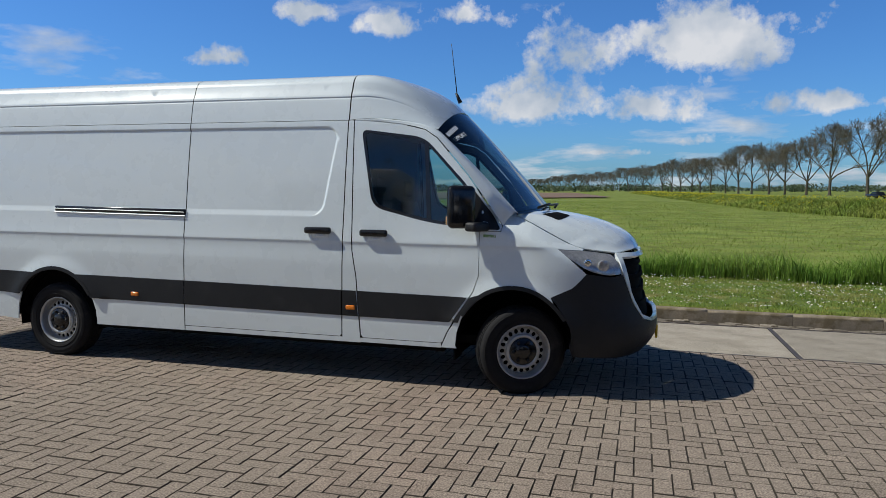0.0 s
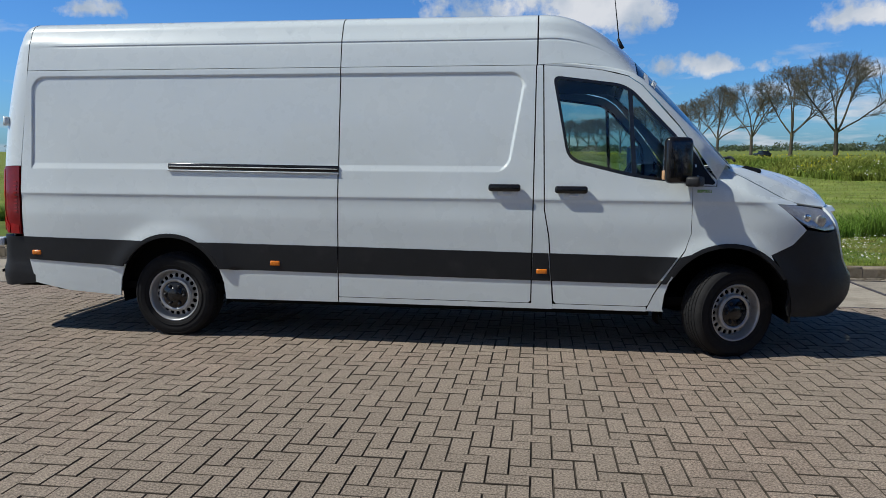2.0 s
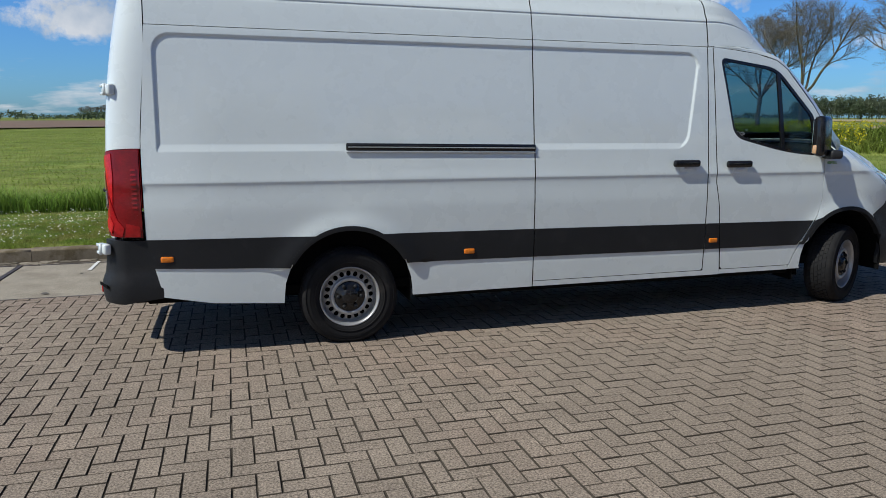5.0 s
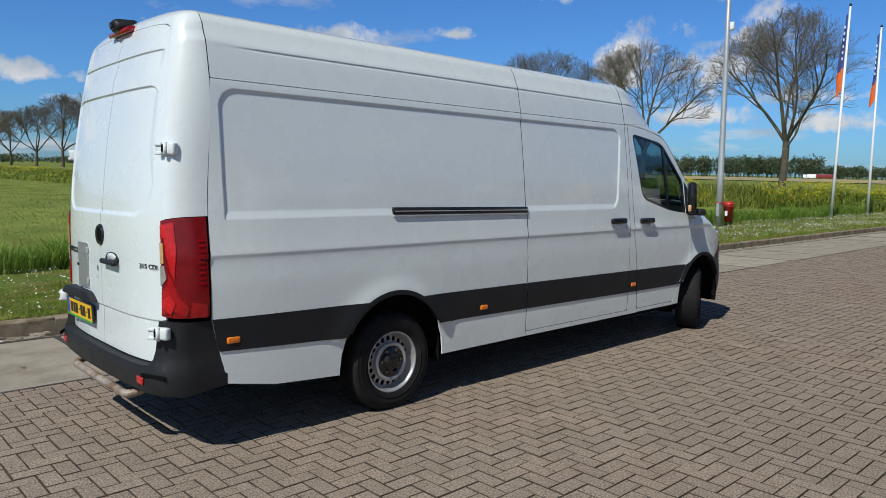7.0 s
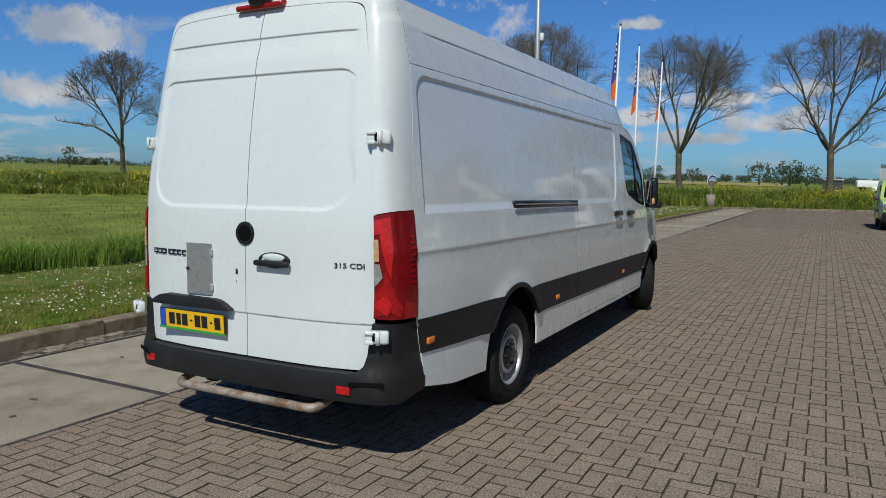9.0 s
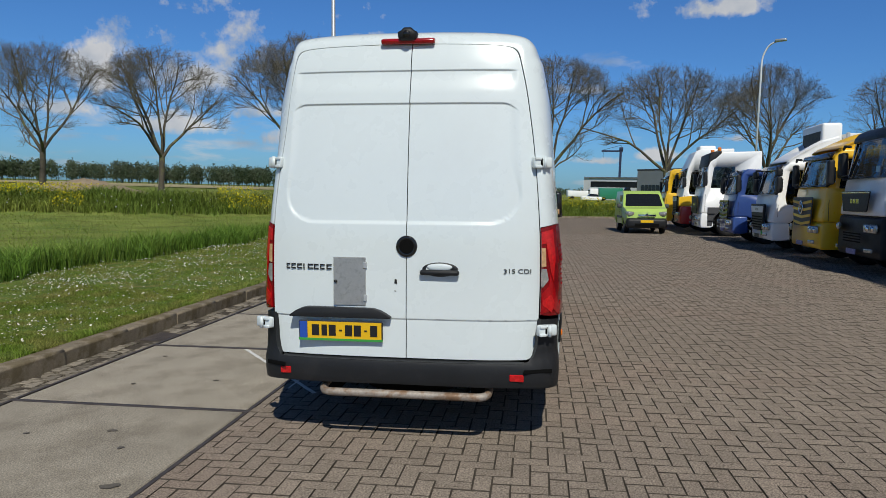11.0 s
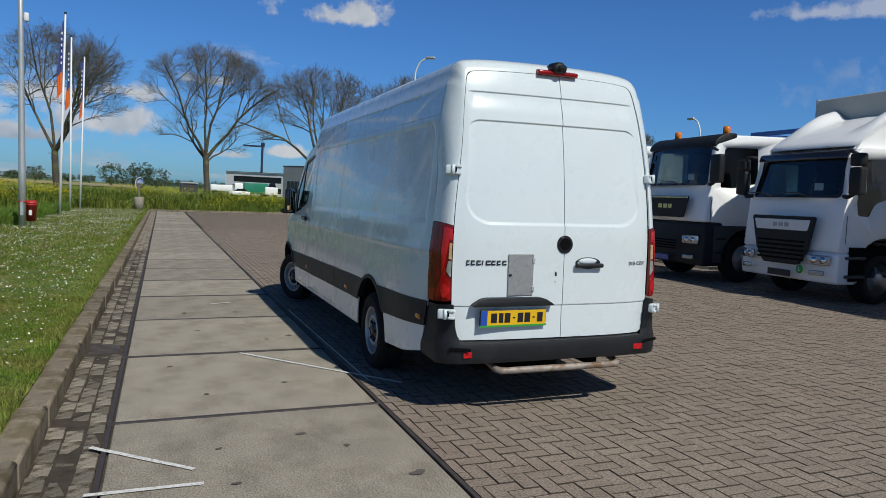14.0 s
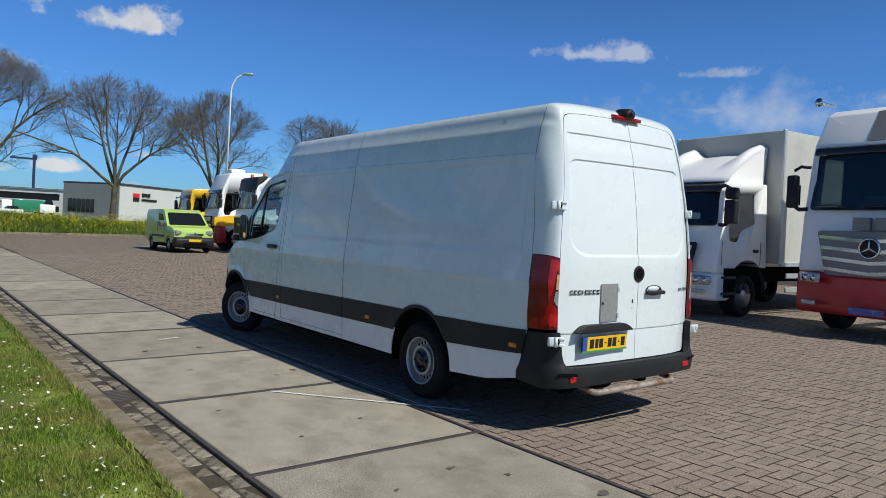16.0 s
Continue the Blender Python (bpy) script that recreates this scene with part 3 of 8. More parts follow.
# ---- the van ----
# x forward from the rear axle, y to its left, z up
SIDE_W = [(0.20, 0.968), (0.31, 0.980), (0.54, 0.988), (0.76, 0.991), (0.95, 0.9935), (1.05, 0.9885), (1.095, 0.9868), (1.118, 0.9888), (1.128, 0.9918), (1.139, 0.9914), (1.16, 0.9885), (1.20, 0.9830), (1.28, 0.9740), (1.36, 0.966), (1.7, 0.932), (2.05, 0.889), (2.11, 0.880),
          (2.20, 0.858), (2.29, 0.832), (2.33, 0.812), (2.40, 0.760), (2.45, 0.68)]
XF0 = 4.35           # where the sides begin to turn in towards the nose
NOSE = [(0.20, 5.06), (0.30, 5.20), (0.42, 5.29), (0.55, 5.30), (0.70, 5.25), (0.90, 5.22), (1.02, 5.19), (1.10, 5.14), (1.16, 5.07)]


def recess(x, z):
    """Depth of the pressed-in field of the side wall."""
    right = 2.765 - 0.10 * max(0.0, (1.96 - z)) / 0.6
    r = 0.11
    dx = max(-1.195 - x, x - right)
    dz = max(1.325 - z, z - 2.065)
    ox, oz = dx + r, dz + r
    if x < 0 and z < 1.5:
        d = max(dx, dz)
    elif ox > 0 and oz > 0:
        d = math.hypot(ox, oz) - r
    else:
        d = max(dx, dz)
    # the lower edge slopes like a sill, the others are steep
    sill = min(max((z - 1.325) / 0.046, 0.0), 1.0)
    return 0.0105 * min(step01(-d / 0.022), sill) if z < 1.40 else 0.0105 * step01(-d / 0.022)


def side_w(x, z, relief=True):
    w = cr(SIDE_W, z)
    if relief and -1.3 < x < 2.85 and 1.2 < z < 2.15:
        w -= recess(x, z)
    if relief:
        # pressed edge over the wheel arches and the line in the roof side
        for cx, top in ((0.0, 1.05), (4.25, 0.98)):
            r = math.hypot(x - cx, z - 0.33)
            if z > 0.55:
                w += 0.022 * math.exp(-((r - 0.47) / 0.085) ** 2)
        if x > 3.0:
            # the waist line sinks and fades towards the bonnet, whose edge rolls inwards
            crown = cr([(3.6, 1.5), (4.0, 1.42), (4.2, 1.37), (4.45, 1.28), (4.75, 1.175), (5.0, 1.12), (5.9, 1.10)], x)
            k = step01((z - (crown - 0.20)) / 0.22) * step01((x - 3.95) / 0.15)
            w -= 0.16 * k * k
    return w


def tail_taper(x, sgn):
    """How far the side draws in towards the rear corner."""
    return (0.022 if sgn < 0 else 0.064) * min(max((-0.75 - x) / 0.55, 0.0), 1.3) ** 2


def nose_x(z):
    return cr(NOSE, z)


def van_side(sgn):
    """The outer skin: a runs along the side and round the nose, b is the height."""
    def place(a, z):
        w = (side_w(a, z) if sgn < 0 else 0.45 * side_w(a, z) + 0.55 * side_w(a, z, a > 3.0)) - tail_taper(a, sgn) * (1 - step01((z - 1.5) / 0.6))
        if a <= XF0:
            return (a, sgn * w, z)
        t = (a - XF0) / 0.97
        lx = nose_x(z) - XF0
        return (XF0 + lx * math.sin(t), sgn * w * max(math.cos(t), -0.2) ** 0.56 if math.cos(t) > 0 else 0.0, z)
    if sgn < 0:
        return place
    return lambda a, z: place(-a, z)          # the other side, with the outside kept outside


def flip(outline):
    return [(-a, b) for a, b in outline][::-1]


def arch(cx, r0, z0, n=14, x_from=None, x_to=None, cz=0.345):
    """Points over a wheel arch from rear to front."""
    pts = []
    for i in range(n + 1):
        t = math.pi - math.pi * i / n
        pts.append((cx + r0 * math.cos(t), cz + r0 * 1.03 * math.sin(t)))
    return [(pts[0][0], z0)] + pts + [(pts[-1][0], z0)]


ROOF_PROFILE = [(0.0, (0.880, 2.112)), (0.12, (0.864, 2.20)), (0.215, (0.8470, 2.283)), (0.235, (0.8415, 2.297)), (0.247, (0.8440, 2.306)), (0.258, (0.8415, 2.315)), (0.27, (0.8370, 2.326)), (0.31, (0.8170, 2.362)), (0.38, (0.788, 2.438)), (0.47, (0.720, 2.494)), (0.60, (0.54, 2.523)), (0.8, (0.25, 2.534)), (1.0, (0.0, 2.536))]


ROOF_PLAIN = [p for p in ROOF_PROFILE if not 0.22 < p[0] < 0.265]          # without the crease


def roof_point(v, crease=1.0):
    """Half profile of the roof, v from the gutter (0) to the middle (1) and down the other side (2)."""
    s = -1 if v <= 1 else 1
    u = v if v <= 1 else 2 - v
    full = [cr([(t, p[k]) for t, p in ROOF_PROFILE], u) for k in (0, 1)]
    plain = [cr([(t, p[k]) for t, p in ROOF_PLAIN], u) for k in (0, 1)]
    y, z = (a + (b - a) * crease for a, b in zip(plain, full))
    return s * y, z


def windscreen_top(v):
    s = -1 if v <= 1 else 1
    u = v if v <= 1 else 2 - v
    y = 0.79 * math.cos(u * math.pi / 2)
    k = 1 - (y / 0.79) ** 2
    return Vector((3.575 + 0.03 * k, s * y, 2.035 + 0.215 * k))


def windscreen_bottom(v):
    s = -1 if v <= 1 else 1
    u = v if v <= 1 else 2 - v
    y = 0.86 * math.cos(u * math.pi / 2)
    k = 1 - (y / 0.86) ** 2
    return Vector((4.245 + 0.13 * k, s * y, 1.378 + 0.03 * k))


def windscreen(v, t):
    """t from the bottom (0) to the top (1)."""
    a, b = windscreen_bottom(v), windscreen_top(v)
    p = a.lerp(b, t)
    out = Vector((0.72, 0, 0.69))
    return tuple(p + out * 0.012 * math.sin(math.pi * t))


def dome(u, v):
    """The roof's front: u from the main roof (0) to the windscreen (1)."""
    y, z = roof_point(v)
    p0 = Vector((2.85, y, z))
    p1 = windscreen_top(v)
    e = windscreen_bottom(v)
    s = min(1.0, abs(1 - (v if v <= 1 else 2 - v)))
    k = step01((1 - s) / 0.34)
    side = -1 if v <= 1 else 1
    t0 = Vector((0.84, 0, 0.09)).lerp(Vector((0.98, 0, 0.06)), k)
    t1 = Vector((0.62, -side * 0.22, -0.22)).lerp((e - p1).normalized() * 0.75, k)
    h00, h10, h01, h11 = 2 * u ** 3 - 3 * u ** 2 + 1, u ** 3 - 2 * u ** 2 + u, -2 * u ** 3 + 3 * u ** 2, u ** 3 - u ** 2
    return tuple(h00 * p0 + h10 * t0 + h01 * p1 + h11 * t1)


def rear_door_x(y, z):
    lean = cr([(0.5, -0.005), (0.9, 0.0), (1.3, 0.004), (1.7, 0.038), (2.05, 0.092), (2.3, 0.145), (2.45, 0.19)], z)
    return -1.570 + lean + (0.062 * abs(y / 0.84) ** 3 if y > 0 else 0.086 * abs(y / 0.84) ** 4)


DOOR_EDGE = [(0.0, (0.842, 0.79)), (0.12, (0.845, 1.0)), (0.28, (0.838, 1.32)), (0.48, (0.803, 1.75)), (0.66, (0.752, 2.12)), (0.76, (0.713, 2.305)), (0.80, (0.694, 2.372)), (0.83, (0.665, 2.405)), (0.86, (0.61, 2.419)), (0.91, (0.46, 2.429)), (1.0, (0.0, 2.440))]


def rear_shell(w, t):
    """The rounded rear corner: w up the side and over the roof (0 to 1 to 2), t from the side (0) to the door (1)."""
    s = -1 if w <= 1 else 1
    u = w if w <= 1 else 2 - w
    iy, iz = cr([(k, p[0]) for k, p in DOOR_EDGE], u), cr([(k, p[1]) for k, p in DOOR_EDGE], u)
    if u <= 0.66:
        oz = 0.775 + (2.112 - 0.775) * u / 0.66
        oy = side_w(-1.25, oz, False)
    else:
        y, oz = roof_point((u - 0.66) / 0.34, 0.0)
        oy = abs(y)
    oy -= tail_taper(-1.28, s) * (1 - step01((oz - 1.5) / 0.6))
    ox = -1.2355 - 0.055 * step01((2.1 - oz) / 0.80)
    ix = rear_door_x(iy, iz)
    o, i = Vector((ox, s * oy, oz)), Vector((ix, s * iy, iz))
    c = Vector((ix + 0.02, s * (oy + 0.4 * (iy - oy) * (0.25 + 0.75 * step01((u - 0.74) / 0.22))), oz + 0.15 * step01((u - 0.70) / 0.2) * (iz - oz)))
    p = (1 - t) ** 2 * o + 2 * t * (1 - t) * c + t * t * i
    return tuple(p)


def bumper_point(s, z):
    """Rear bumper: s from the right side (0) to the middle (1.5) and on to the left (3)."""
    m = 1 if s > 1.5 else -1
    u = 3 - s if s > 1.5 else s
    out = cr([(0.30, -0.06), (0.36, -0.015), (0.42, 0.0), (0.50, 0.0), (0.56, -0.02), (0.80, -0.03)], z)
    if u < 0.20:
        return (-1.20 - u, m * (0.985 - tail_taper(-1.20 - 0.4 * u, m) + 0.4 * out), z)
    if u < 0.62:
        t = (u - 0.20) / 0.42 * math.pi / 2
        return (-1.40 - (0.185 + out) * math.sin(t), m * ((0.985 - tail_taper(-1.28, m) * math.cos(t) + 0.4 * out) - 0.23 * (1 - math.cos(t))), z)
    k = (u - 0.62) / 0.88
    y = (0.755 + 0.4 * out) * (1 - k)
    return (-1.585 - out - 0.035 * (1 - (1 - k) ** 2), m * y, z)


def wheel(parent, x, y, sgn, steer=0.0):
    """A slotted steel wheel with its loaded tyre; the outside looks to sgn * y."""
    w = part("wheel", bmesh.new(), None, parent)
    w.matrix_basis = pose(x, y, 0.326, 0, 0, steer + (0 if sgn < 0 else 180))
    prof = [(0.198, -0.090), (0.208, -0.104), (0.232, -0.110), (0.262, -0.118), (0.292, -0.119), (0.316, -0.110), (0.331, -0.092), (0.337, -0.06)]
    prof = prof + [(r, -a) for r, a in prof[::-1]]
    b = lathe(prof, 56, "y", closed=True)
    for v in b.verts:
        v.co.z = max(v.co.z, -0.326)
    tyre = part("tyre", b, RUBBER, w, "worn black rubber tyre")
    # tread blocks in five rows, cut by slanting grooves
    V, F = [], []
    n = 52
    for k in range(5):
        a0 = -0.075 + 0.030 * k
        for i in range(n):
            t0 = 2 * math.pi * (i + 0.5 * (k % 2)) / n
            base = len(V)
            for r in (0.332, 0.342 if 0 < k < 4 else 0.3395):
                for aa, tt in ((a0 + 0.003, 0.0), (a0 + 0.027, 0.025), (a0 + 0.027, 0.025 + 1.65 * math.pi / n), (a0 + 0.003, 1.65 * math.pi / n)):
                    V.append((r * math.cos(t0 + tt), aa, max(r * math.sin(t0 + tt), -0.3265)))
            F += [tuple(base + j for j in q) for q in ((4, 5, 6, 7), (0, 1, 5, 4), (1, 2, 6, 5), (2, 3, 7, 6), (3, 0, 4, 7))]
    raw("tread", V, F, RUBBER, tyre)
    # fine rings on the sidewall
    sb = bmesh.new()
    for r in (0.243, 0.278, 0.306):
        lathe([(r - 0.002, -0.1135 - 0.004 * (r > 0.25)), (r, -0.1205), (r + 0.002, -0.1135 - 0.004 * (r < 0.30))], 56, "y", sb, caps=False)
    part("sidewall_ring", sb, RUBBER, tyre)
    # rim: rolled edge and well, then a dished disc with a ring of slots
    part("rim", lathe([(0.207, -0.094), (0.212, -0.104), (0.206, -0.108), (0.199, -0.102), (0.194, -0.086), (0.190, -0.060), (0.182, -0.040), (0.178, 0.09), (0.20, 0.10)], 48, "y", caps=False), STEEL, w, "silver steel rim")
    d = bmesh.new()
    edges = []

    def ring(cx, cz, ru, rv, n, turn=0.0):
        c, q = math.cos(turn), math.sin(turn)
        vs = []
        for i in range(n):
            u, v = ru * math.cos(2 * math.pi * i / n), rv * math.sin(2 * math.pi * i / n)
            vs.append(d.verts.new((cx + u * c - v * q, 0, cz + u * q + v * c)))
        edges.extend(d.edges.new((vs[i - 1], vs[i])) for i in range(n))
    ring(0, 0, 0.183, 0.183, 60)
    ring(0, 0, 0.06, 0.06, 24)
    for i in range(20):
        t = 2 * math.pi * i / 20
        ring(0.155 * math.cos(t), 0.155 * math.sin(t), 0.0185, 0.0165, 12, t)
    bmesh.ops.triangle_fill(d, use_beauty=True, use_dissolve=False, edges=edges, normal=(0, -1, 0))
    for v in d.verts:
        r = math.hypot(v.co.x, v.co.z)
        v.co.y = -0.052 - 0.030 * step01((0.142 - r) / 0.03) + 0.012 * step01((r - 0.165) / 0.016)
    g = bmesh.ops.extrude_face_region(d, geom=d.faces[:])
    for v in g["geom"]:
        if isinstance(v, bmesh.types.BMVert):
            v.co.y += 0.010
    bmesh.ops.recalc_face_normals(d, faces=d.faces[:])
    part("disc", d, STEEL, w)
    part("inner_ring", lathe([(0.136, -0.074), (0.134, -0.088), (0.126, -0.094), (0.110, -0.092), (0.104, -0.080)], 48, "y", caps=False), STEEL, w)
    part("hub_cap", lathe([(0.107, -0.076), (0.107, -0.086), (0.100, -0.092), (0.062, -0.090), (0.055, -0.104), (0.044, -0.110), (0.0, -0.111)], 36, "y"), BLACK_GLOSS, w, "dull black hub cap")
    for i in range(6):
        t = 2 * math.pi * i / 6
        nb = lathe([(0.014, -0.088), (0.014, -0.102), (0.009, -0.106), (0.0, -0.107)], 8, "y")
        for v in nb.verts:
            v.co += Vector((0.080 * math.cos(t), 0, 0.080 * math.sin(t)))
        part("wheel_nut", nb, BLACK_PLASTIC, w)
    part("brake", lathe([(0.185, -0.02), (0.185, 0.03), (0.0, 0.03)], 24, "y"), DARK, w)
    return w


def van_sides(van, sgn):
    side = van_side(sgn)
    F = (lambda o: o) if sgn < 0 else flip
    g = 0.0045
    la = [-1.21, *np.arange(-1.199, -1.06, 0.0085), 1.36, 1.39, *np.arange(2.49, 2.768, 0.009)]
    la = la if sgn < 0 else [-v for v in la]
    lb = [1.09, 1.102, 1.110, 1.118, 1.127, 1.135, 1.145, 1.155, 1.17, 1.325, 1.333, 1.342, 1.350, 1.358, *np.arange(1.37, 1.50, 0.011), *np.arange(1.51, 1.93, 0.026), *np.arange(1.94, 2.07, 0.0085)]
    z_top = 2.112 if sgn < 0 else 2.1145

    def panel(name, outline, mat, label="", holes=(), step=0.055, **kw):
        return sheet(name, F(outline), side, mat, van, label, [F(h) for h in holes], step, la, lb, **kw)

    # rear quarter, with the wheel arch cut out
    ra = arch(0.0, 0.445, 0.315)
    quarter = [(-1.286, 0.775), (-1.20, 0.40), (-0.90, 0.345)] + [(x, z) for x, z in ra] + [(1.363 - g, 0.318), (1.370 - g, z_top - g), (-1.230, z_top - g), (-1.252, 1.80), (-1.284, 1.40), (-1.286, 1.30)]
    panel("rear_quarter_panel", quarter, WHITE, "white rear side panel with a pressed field")
    # load door on the right, fixed panel on the left
    panel("sliding_door" if sgn < 0 else "side_panel", [(1.363 + g, 0.361), (2.825 - g, 0.361), (2.840 - g, 0.376), (2.846 - g, z_top - g), (1.370 + g, z_top - g)], WHITE)
    for x0, x1, z0 in ((1.363 + g, 2.840 + g, 0.318), (3.005 - g, 3.672 + g, 0.322)):
        panel("sill_panel", [(x0, z0), (x1, z0), (x1, 0.3565), (x0, 0.3565)], WHITE)
    panel("door_post", [(2.840 + g, 0.318), (3.005 - g, 0.318), (2.962 - g, 0.86), (2.925 - g, 1.06), (2.897 - g, z_top - g), (2.846 + g, z_top - g)], WHITE)
    glass_edge = round_poly([(2.965, 2.035), (3.50, 1.965), (3.87, 1.58), (3.90, 1.262), (3.58, 1.292), (3.085, 1.412)], [0.06, 0.10, 0.05, 0.03, 0.25, 0.10], 5)
    door = [(3.003 + g, 0.380), (3.020 + g, 0.361), (3.670, 0.361), (3.686, 0.366), (3.722, 0.45), (3.782, 0.555), (3.93, 0.78), (3.968, 0.90), (3.968, 1.243), (4.130, 1.243), (4.14, 1.28), (3.86, 1.665), (3.60, 1.955), (3.50, 2.022), (3.30, 2.07), (3.10, 2.092), (2.897 + g, z_top - g), (2.925 + g, 1.06), (2.962 + g, 0.86)]
    fd = panel("front_door", door, WHITE, "white front door", [glass_edge], 0.05)
    frame_in = round_poly([(2.992, 2.012), (3.49, 1.945), (3.845, 1.572), (3.872, 1.288), (3.58, 1.318), (3.10, 1.435)], [0.05, 0.09, 0.05, 0.03, 0.22, 0.09], 5)
    sheet("window_frame", F(glass_edge), side, BLACK_GLOSS, fd, "black window frame", [F(frame_in)], 0.06, thick=0.02, lift=-0.003)
    sheet("window_pane", F(frame_in), side, GLASS, fd, "tinted side window", (), 0.08, thick=0.0, lift=-0.010)
    sheet("window_divider", F([(3.500, 1.95), (3.532, 1.93), (3.578, 1.312), (3.545, 1.318)]), side, BLACK_GLOSS, fd, "", (), 0.1, thick=0.02, lift=-0.002)
    sheet("mirror_base", F(round_poly([(3.885, 1.585), (3.96, 1.50), (4.125, 1.262), (4.11, 1.252), (3.90, 1.258)], 0.012, 3)), side, BLACK_PLASTIC, fd, "black plastic mirror triangle", (), 0.06, thick=0.02, lift=0.006)
    # dark strips just under the panel gaps, their shade put into the colour
    for x0, x1 in ((1.36, 2.835), (3.01, 3.67)):
        panel("door_seal", [(x0, 0.346), (x1, 0.346), (x1, 0.371), (x0, 0.371)], DARK, lift=-0.0012, thick=0.002, step=0.1)
    for line in ([(1.363, 0.33), (1.370, z_top - 0.01)], [(2.840, 0.33), (2.846, z_top - 0.01)], [(3.005, 0.34), (2.962, 0.86), (2.925, 1.06), (2.897, z_top - 0.01)]):
        panel("door_seal", [(x - 0.014, z) for x, z in line] + [(x + 0.014, z) for x, z in line[::-1]], DARK, lift=-0.0012, thick=0.002, step=0.1)
    # front wing to the headlamp and the bonnet edge
    fa = arch(4.245, 0.455, 0.40)
    wing = [(3.672 + g, 0.325), (3.800, 0.325)] + [(x, z) for x, z in fa[1:-4]] + [(4.540, 0.758), (4.72, 0.83), (4.85, 0.935), (4.62, 1.118), (4.85, 1.106), (4.86, 1.116), (4.70, 1.165), (4.50, 1.240), (4.35, 1.300), (4.25, 1.345), (4.16, 1.370), (4.136, 1.243 - g), (3.968 + g, 1.243 - g), (3.968 + g, 0.90), (3.93 + g, 0.775), (3.722 + g * 2, 0.45)]
    panel("front_wing", wing, WHITE, "white front wing", step=0.04)
    # dark mouldings, proud of the panels
    for o in ([(-1.286, 0.777), (-1.246, 0.592), (-0.400, 0.556), (-0.385, 0.60), (-0.33, 0.672), (-0.205, 0.763)], [(0.205, 0.761), (0.33, 0.672), (0.385, 0.60), (0.400, 0.553), (1.363 - g, 0.545), (1.365 - g, 0.752)],
              [(1.363 + g, 0.545), (2.842 - g, 0.532), (2.842 - g, 0.738), (1.365 + g, 0.752)], [(2.842 + g, 0.532), (2.985 - g, 0.531), (2.966 - g, 0.737), (2.842 + g, 0.738)], [(2.985 + g, 0.531), (3.745, 0.528), (3.885, 0.728), (2.966 + g, 0.737)]):
        panel("side_moulding", o, BLACK_PLASTIC, "dark grey plastic rubbing strip", lift=0.006, thick=0.014, step=0.045)
    panel("side_moulding", [(3.765, 0.528), (3.815, 0.528), (3.855, 0.62), (3.92, 0.705), (3.99, 0.755), (3.905, 0.728)], BLACK_PLASTIC, lift=0.006, thick=0.014, step=0.04)
    # arch lips and liners
    for cx, r, z0, z1 in ((0.0, 0.445, 0.33, 0.40), (4.245, 0.455, 0.33, 0.42)):
        lip = [(cx + (r + 0.022) * math.cos(t), 0.345 + (r + 0.022) * 1.03 * math.sin(t)) for t in np.linspace(math.pi * 0.83, math.pi * 0.17, 22)]
        inner = [(cx + (r - 0.008) * math.cos(t), 0.345 + (r - 0.008) * 1.03 * math.sin(t)) for t in np.linspace(math.pi * 0.17, math.pi * 0.83, 22)]
        panel("wheel_arch_lip", lip + inner, BLACK_PLASTIC, lift=0.008, thick=0.05, step=0.04)
        # liner near-black, with the shade of the arch in its colour
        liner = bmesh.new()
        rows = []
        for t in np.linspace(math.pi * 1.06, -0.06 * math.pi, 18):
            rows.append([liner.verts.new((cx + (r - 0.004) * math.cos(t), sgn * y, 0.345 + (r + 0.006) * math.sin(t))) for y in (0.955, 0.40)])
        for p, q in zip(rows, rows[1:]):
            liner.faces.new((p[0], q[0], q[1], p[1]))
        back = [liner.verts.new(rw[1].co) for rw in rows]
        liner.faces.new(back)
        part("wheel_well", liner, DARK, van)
    for x in (-1.167, 0.861, 2.917):
        lamp = part("side_marker", smooth(box(-0.040, 0.040, -0.010, 0.010, -0.019, 0.019, 0.009, 3)), AMBER, van, "amber side marker lamp")
        z = 0.648 if x < 0 else 0.610 if x < 2 else 0.600
        lamp.location = (x, sgn * (side_w(x, z) - tail_taper(x, sgn) + 0.004), z)
    # handles
    for x, z in (((2.631, 1.215), (3.115, 1.205)) if sgn < 0 else ((3.115, 1.205),)):
        yy = side_w(x, z)
        dish = lathe([(0.0, 0.0), (0.055, 0.004), (0.072, 0.018)], 20, "y")
        h = part("door_handle", smooth(box(-0.118, 0.118, -0.020, 0.018, -0.027, 0.027, 0.022, 5)), BLACK_GLOSS, van if x < 2.9 else fd, "black door handle")
        h.location = (x, sgn * (yy + 0.022), z)
        cup = smooth(box(-0.075, 0.075, -0.008, 0.008, -0.030, 0.030, 0.006, 2))
        c = part("handle_recess", cup, WHITE, h)
        c.location = (0.02, sgn * -0.020, -0.035)
        pb = part("handle_plate", box(-0.035, 0.035, -0.003, 0.003, -0.012, 0.012, 0.003, 1), PALE, h)
        pb.location, pb.rotation_euler = (0.02, sgn * -0.008, -0.040), (sgn * 0.5, 0, 0)
    if sgn < 0:
        rail = part("door_rail", box(-0.02, 1.358, -0.004, 0.026, 1.330, 1.380, 0.008, 2), BLACK_GLOSS, van, "dark rail of the sliding door")
        rail.location = (0, -0.974, 0)
        rail.rotation_euler = (0, radians(0.6), 0)
        part("rail_edge", box(-0.02, 1.358, -0.010, 0.004, 1.316, 1.327, 0.003, 1), GALV, rail)
        part("rail_lip", box(-0.01, 1.35, -0.009, 0.002, 1.350, 1.357, 0.002, 1), GALV, rail)
